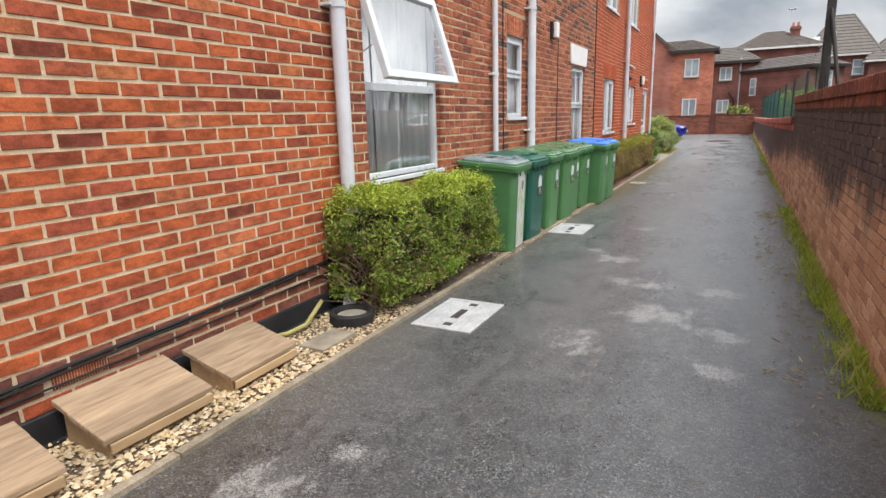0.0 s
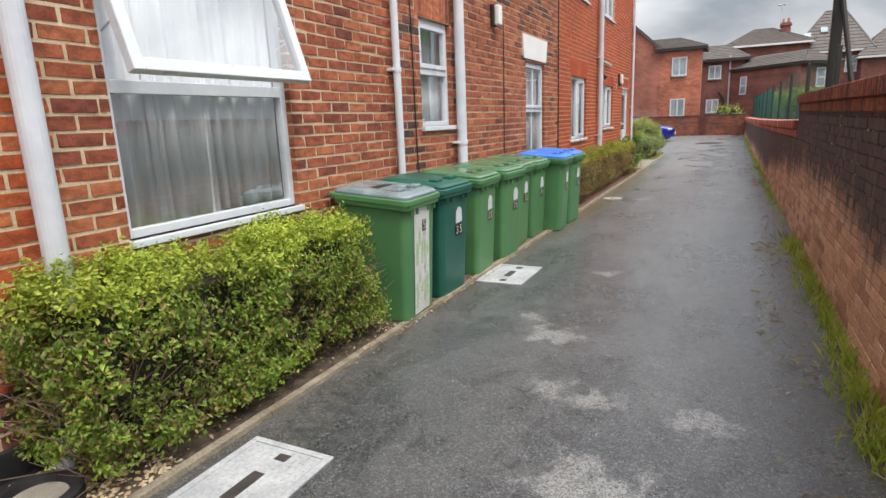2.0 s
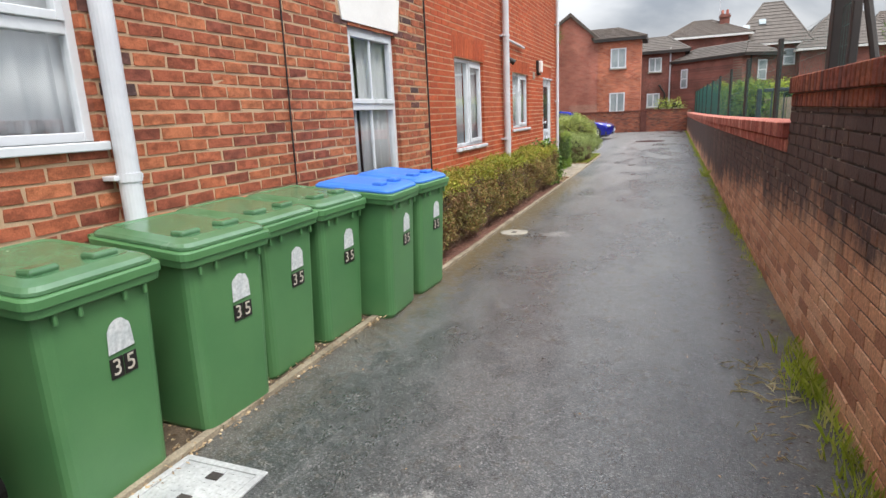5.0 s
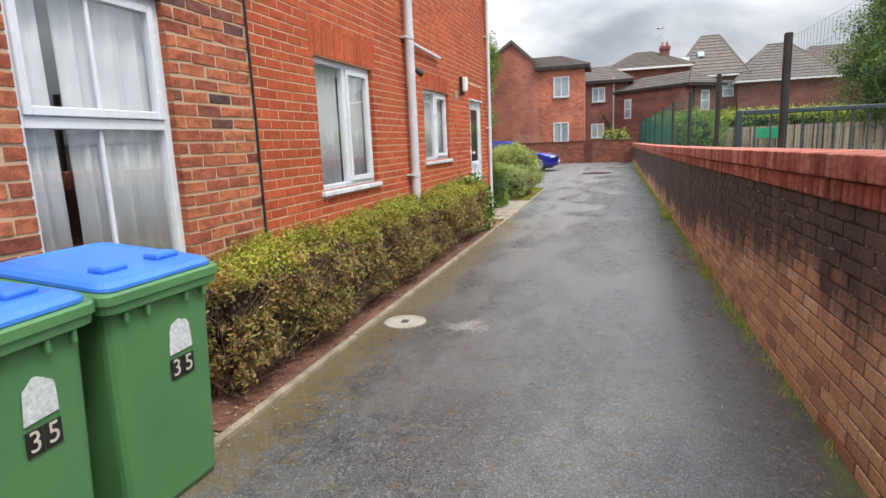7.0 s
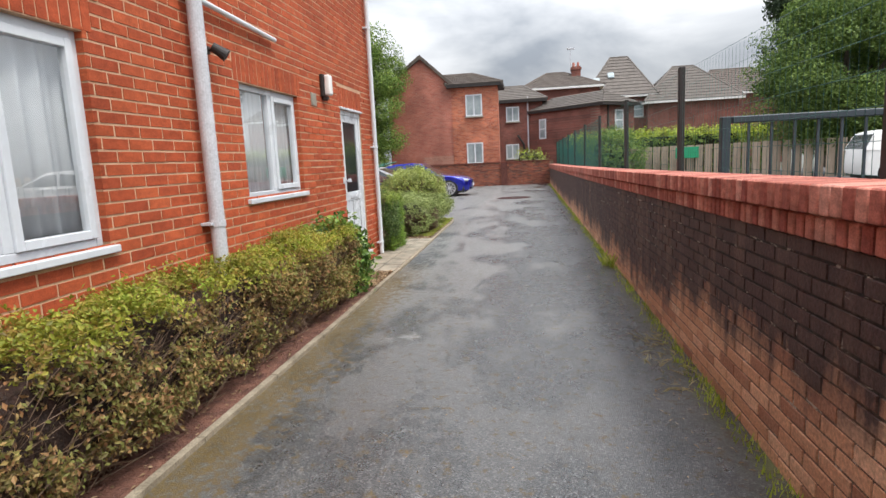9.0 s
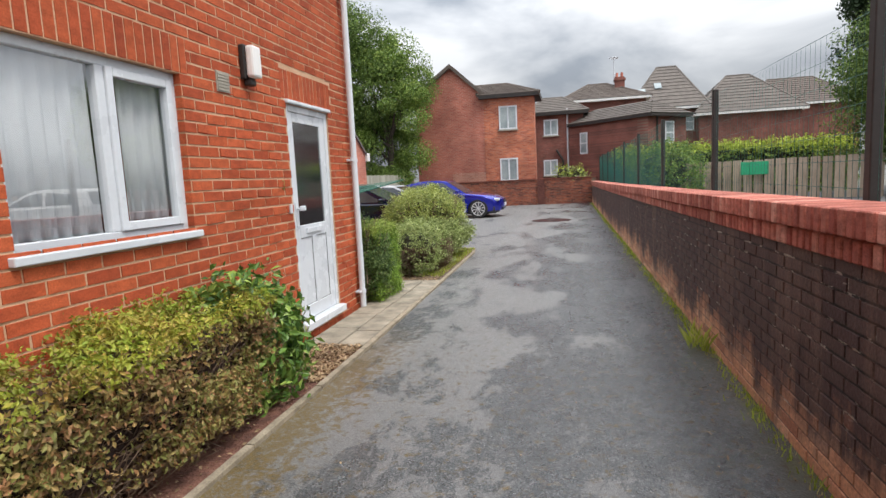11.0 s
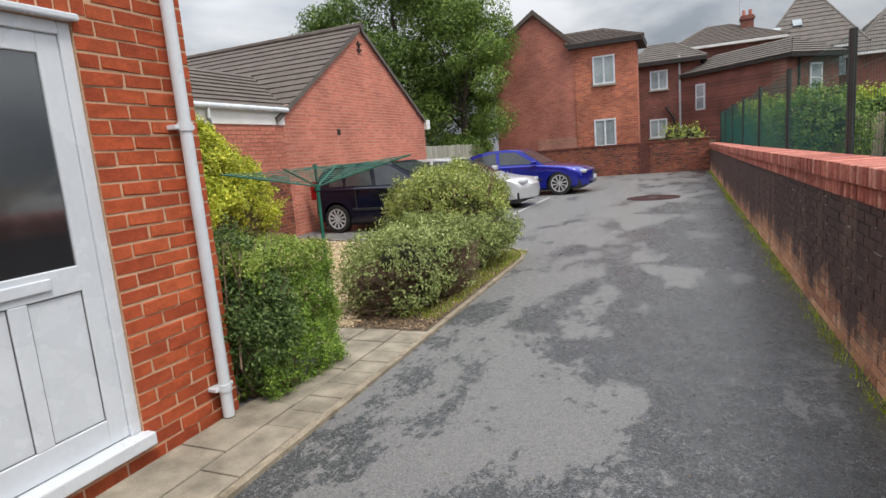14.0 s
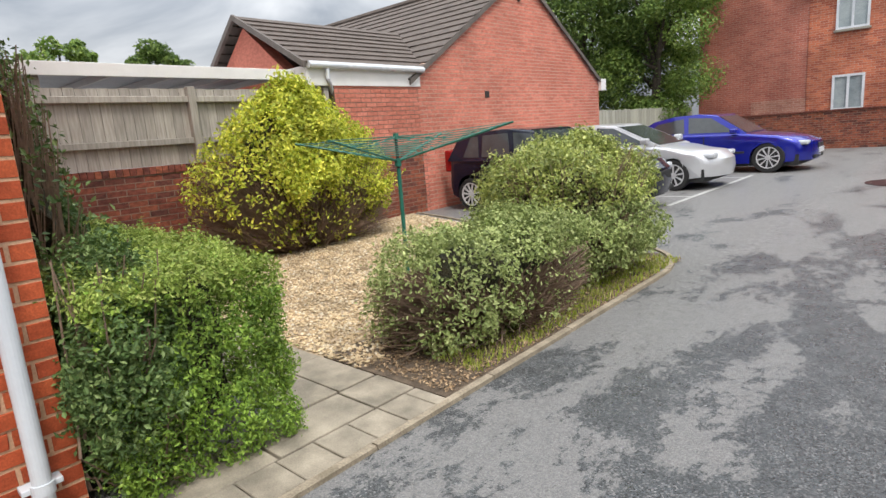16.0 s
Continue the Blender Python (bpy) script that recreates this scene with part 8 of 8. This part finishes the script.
tree("conifer", "tall dark conifer behind the playground tree", (14.6, 44.0, 0.2), 13.5, (2.3, 2.3, 6.0), 60000, 0.20, L_CONIFER, 66, clumps=110, base=0.03)
clipped_hedge("playground_hedge", "overgrown mixed hedge behind the playground fence", (6.3, 41.2, 0.2, 2.25), (4.6, 0.7), 30000, 0.12, L_TREE2, L_LIME, 67, under=0.0, rough=0.25, twigs=100, stems=False)
shrub("fence_bush", "leafy green bush behind the mesh fence", (3.2, 37.5, 0.2), (1.3, 1.2, 2.05), 11000, 0.10, L_TREE2, L_TREE2, 68, 0.3, 0.0, 100)

# ---- brickwork, laid brick by brick ----
def spans_of(y0, y1, holes):
    def at(z):
        runs = [(y0, y1)]
        for h in holes:
            if h[2] <= z <= h[3]:
                nxt = []
                for a, b in runs:
                    if h[1] <= a or h[0] >= b:
                        nxt.append((a, b))
                    else:
                        if h[0] > a:
                            nxt.append((a, h[0]))
                        if h[1] < b:
                            nxt.append((h[1], b))
                runs = nxt
        return runs
    return at


def on_house(u, v, d):
    return WALL_X - MORTAR_D + d, u, v


def single_bricks(rects, parent, material, to_world, rng2, size, limit=300):
    """The bricks nearest the walk, each an object of its own on one of six shared meshes."""
    w, h = size
    kinds = []
    for k in range(6):
        me = brick_mesh("brick", [(-w / 2, w / 2, -h / 2, h / 2)], lambda u, v, d: to_world(u, v, d), material, rng2, wob=0.003)
        off = Vector(to_world(0.0, 0.0, 0.0))
        me.transform(Matrix.Translation(-off))
        kinds.append(fix_normals(me))
    for k, q in enumerate(rects[:limit]):
        ob = new("brick", kinds[int(rng2.integers(0, 6))])
        ob.parent = parent
        ob.location = to_world((q[0] + q[1]) / 2, (q[2] + q[3]) / 2, 0.0)


rng = np.random.default_rng(21)
vent_hole = (1.52, 1.80, 0.245, 0.325)
# flat arches of bricks on end over the newer openings
ARCH3, ARCH4, ARCHD = (13.43, 14.87, 2.26, 2.54), (16.45, 17.89, 2.21, 2.45), (19.145, 20.205, 2.225, 2.49)
ARCH2 = (7.43, 8.25, 2.50, 2.76)
LINTEL = (10.61, 11.88, 2.36, 2.70)
old_holes = [W1, W2, W5, vent_hole, ARCH2, LINTEL]
old = tile_pieces(0.005, WALL_TOP, spans_of(-1.0, CHANGE, old_holes), 0.080, 0.232, 0.016, rng, z_joint=0.0165)
first = [q for q in old if q[1] < 4.0]
dull = [q for q in first if q[2] < 0.40 and rng.random() < 0.85]
low_set = set(dull)
near = [q for q in first if q[4] and 1.3 < q[0] and q[1] < 3.85 and 0.40 < q[2] < 2.4][:300]
chosen = set(near)
rest_first = [q for q in first if q not in chosen and q not in low_set]
later = [q for q in old if q[1] >= 4.0]


def near_dark(q):
    """Vitrified headers cluster beside openings and the joint of old and new work."""
    y = (q[0] + q[1]) / 2
    for a, b, z0 in ((6.98, 7.49, 0.0), (8.19, 8.42, 0.9), (11.75, 12.45, 1.6), (10.45, 10.76, 2.2), (7.0, 12.4, 2.9)):
        if a < y < b and q[2] > z0:
            return True
    return False


dark = [q for q in later if near_dark(q) and rng.random() < 0.34]
dset = set(dark)
brown = [q for q in later if q not in dset]
tagged(part("brick_courses", fix_normals(brick_mesh("brick_courses", rest_first, on_house, M_BRICK_OLD, rng, wob=0.003)), M_BRICK_OLD, wall_old), kind="stuff")
tagged(part("dull_brick_courses", fix_normals(brick_mesh("dull_brick_courses", dull, on_house, M_BRICK_DULL, rng, wob=0.003)), M_BRICK_DULL, wall_old), kind="stuff")
tagged(part("brown_brick_courses", fix_normals(brick_mesh("brown_brick_courses", brown, on_house, M_BRICK_BROWN, rng, wob=0.003)), M_BRICK_BROWN, wall_old), kind="stuff")
tagged(part("dark_brick_courses", fix_normals(brick_mesh("dark_brick_courses", dark, on_house, M_BRICK_DARK, rng, wob=0.003)), M_BRICK_DARK, wall_old), kind="stuff")
single_bricks(near, wall_old, M_BRICK_OLD, on_house, rng, (0.216, 0.0635))

new_holes = [W3, W4, DOOR, *UPPER, ARCH3, ARCH4, ARCHD]
fresh = tile_pieces(0.005, WALL_TOP, spans_of(CHANGE + 0.01, HOUSE_END, new_holes), 0.0765, 0.230, 0.0125, rng)
near = [q for q in fresh if q[4] and q[0] > 17.9 and q[1] < 20.7 and 0.05 < q[2] < 2.6][:300]
chosen = set(near)
tagged(part("brick_courses", fix_normals(brick_mesh("brick_courses", [q for q in fresh if q not in chosen], on_house, M_BRICK_NEW, rng, 0.004, 0.0015, 0.0008)), M_BRICK_NEW, wall_new), kind="stuff")
single_bricks(near, wall_new, M_BRICK_NEW, on_house, rng, (0.2175, 0.064))


def soldiers(h, wall, material, name="soldier_brick"):
    a, b, z0, z1 = h
    n = round((b - a) / 0.0765)
    rects = [(a + (b - a) * k / n + 0.005, a + (b - a) * (k + 1) / n - 0.005, z0 + 0.006, z1 - 0.008) for k in range(n)]
    for q in rects:
        me = brick_mesh(name, [q], on_house, material, rng, 0.004, 0.0015, 0.0008)
        part(name, fix_normals(me), material, wall)


for h in (ARCH3, ARCH4, ARCHD):
    soldiers(h, wall_new, M_BRICK_NEW)
soldiers(ARCH2, wall_old, M_BRICK_BROWN)


# corner of the house, seen end on
def on_end(u, v, d):
    return u, np.full_like(np.asarray(v, dtype=float), HOUSE_END) + d, v


end_rects = tile_pieces(0.005, WALL_TOP, lambda z: [(-9.0, WALL_X)], 0.0765, 0.230, 0.011, rng)


# boundary wall
def on_boundary(u, v, d):
    u, v = np.asarray(u, dtype=float), np.asarray(v, dtype=float)
    k = np.where(u > STEP_Y, np.interp(u, [10.0, 11.0, 16.0, 21.0, 30.0, 43.5], [1.35, 1.34, 1.27, 1.21, 1.13, 1.05]) / 1.34, 1.0)
    return FENCE_X + 0.002 - d + 0 * u, u, v * k


low = tile_pieces(0.0, 1.125, lambda z: [(STEP_Y, 43.4)], 0.075, 0.232, 0.012, rng)
near = [q for q in low if q[4] and 12.0 < q[0] < 17.6][:300]
chosen = set(near)
tagged(part("brick_courses", fix_normals(brick_mesh("brick_courses", [q for q in low if q not in chosen], on_boundary, M_BRICK_STAIN, rng, 0.006, 0.002, 0.0015)), M_BRICK_STAIN, wall_low), kind="stuff")
for q in near:
    part("brick", fix_normals(brick_mesh("brick", [q], on_boundary, M_BRICK_STAIN, rng, 0.006, 0.002, 0.0015)), M_BRICK_STAIN, wall_low)
high = tile_pieces(0.0, 1.45, lambda z: [(-2.0, STEP_Y)], 0.075, 0.232, 0.010, rng)
tagged(part("brick_courses", fix_normals(brick_mesh("brick_courses", high, on_boundary, M_BRICK_STAIN, rng, 0.006, 0.002, 0.0015)), M_BRICK_STAIN, wall_high), kind="stuff")

# coping: a course of bricks on edge over a course of headers
def coping_brick(x0, x1, y0, y1, z0, z1, parent, mesh_bank, key, material=M_BRICK_CAP):
    if key not in mesh_bank:
        mesh_bank[key] = mesh_of("coping_brick", boxes((0, x1 - x0, 0, y1 - y0, 0, z1 - z0), bev=0.006, seg=1), material)
    ob = new("coping_brick", mesh_bank[key])
    ob.parent = parent
    ob.location = (x0, y0, z0)


coping_low = solo("coping_boundary", strip_wall(FENCE_X + 0.01, FENCE_X + 0.20, STEP_Y, 43.4, lambda y: low_top(y) - 0.012), M_MORTAR_DARK, "pink brick-on-edge coping along the low boundary wall", "coping", "structure")
far_rows = []
bank = {}
for k in range(int((43.4 - STEP_Y) / 0.0775)):
    y = STEP_Y + 0.004 + k * 0.0775
    t = low_top(y)
    if y < 22.5:
        coping_brick(FENCE_X - 0.045, FENCE_X + 0.30, y, y + 0.0585, t - 0.112, t, coping_low, bank, "top")
        coping_brick(FENCE_X - 0.020, FENCE_X + 0.19, y, y + 0.0585, t - 0.215, t - 0.120, coping_low, bank, "low")
    else:
        far_rows.append((FENCE_X - 0.045, FENCE_X + 0.30, y, y + 0.0585, t - 0.112, t))
        far_rows.append((FENCE_X - 0.020, FENCE_X + 0.19, y, y + 0.0585, t - 0.215, t - 0.120))
tagged(part("coping_courses", boxes(*far_rows), M_BRICK_CAP, coping_low), kind="stuff")
coping_high = solo("coping_boundary_high", boxes((FENCE_X + 0.0, FENCE_X + 0.30, -4.0, STEP_Y - 0.01, 1.45, 1.645)), M_MORTAR_DARK, "dark brick coping on the taller boundary wall", "coping", "structure")
bank = {}
for k in range(int(14.9 / 0.0775)):
    y = -4.0 + 0.004 + k * 0.0775
    if y < 2.0:
        continue
    coping_brick(FENCE_X - 0.04, FENCE_X + 0.34, y, y + 0.0625, 1.545, 1.655, coping_high, bank, "top", M_BRICK_END)
    coping_brick(FENCE_X - 0.02, FENCE_X + 0.34, y, y + 0.0625, 1.455, 1.540, coping_high, bank, "low", M_BRICK_END)


# end wall
def on_endwall(u, v, d):
    u = np.asarray(u, dtype=float)
    return u, END_Y + 0.004 - d + 0 * u, np.asarray(v, dtype=float) + 0 * u


ends = tile_pieces(0.0, 1.22, lambda z: [(-8.3, FENCE_X)], 0.075, 0.232, 0.010, rng)
tagged(part("brick_courses", fix_normals(brick_mesh("brick_courses", ends, on_endwall, M_BRICK_END, rng, 0.003, 0.0015, 0.0008)), M_BRICK_END, wall_end), kind="stuff")


# bungalow gable and garden wall
def on_gable(u, v, d):
    u = np.asarray(u, dtype=float)
    return GX - 0.005 + d + 0 * u, u, np.asarray(v, dtype=float) + 0 * u


def gable_span(z):
    if z < 2.6:
        return [(26.25 if 1.3 < z < 2.40 else 28.2, 35.35)]
    t = (z - 2.6) / (PK - 2.6)
    return [(28.2 + (YM - 28.2) * t, 35.35 - (35.35 - YM) * t)]


rects = tile_pieces(0.0, PK - 0.05, gable_span, 0.0765, 0.230, 0.011, rng)
ob = part("brickwork", fix_normals(brick_mesh("brickwork", rects, on_gable, M_BRICK_BUNG, rng, 0.004, 0.0015, 0.0008)), M_BRICK_BUNG, gable)
tagged(ob, kind="stuff")


def on_garden(u, v, d):
    u = np.asarray(u, dtype=float)
    return GX - 0.004 + d + 0 * u, u, np.asarray(v, dtype=float) + 0 * u


rects = tile_pieces(0.0, 1.21, lambda z: [(20.9, 28.2)], 0.075, 0.230, 0.010, rng)
tagged(part("brick_courses", fix_normals(brick_mesh("brick_courses", rects, on_garden, M_BRICK_END, rng, 0.003, 0.0015, 0.0008)), M_BRICK_END, wall_garden), kind="stuff")


# brick reveals at the sides of the openings
def jambs(o, wall, material, course, joint):
    y0, y1, z0, z1 = o
    specs = []
    z = math.floor(z0 / course) * course + 0.005
    while z < z1:
        a, b = max(z, z0), min(z + course - joint, z1)
        if b - a > 0.01:
            specs.append((WALL_X - 0.055, WALL_X - 0.001, y0 - 0.002, y0 + 0.004, a, b))
            specs.append((WALL_X - 0.055, WALL_X - 0.001, y1 - 0.004, y1 + 0.002, a, b))
        z += course
    tagged(part("reveal_brickwork", boxes(*specs), material, wall), kind="stuff")


for o in (W1, W2, W5):
    jambs(o, wall_old, M_BRICK_BROWN, 0.080, 0.016)
for o in (W3, W4):
    jambs(o, wall_new, M_BRICK_NEW, 0.0765, 0.0125)
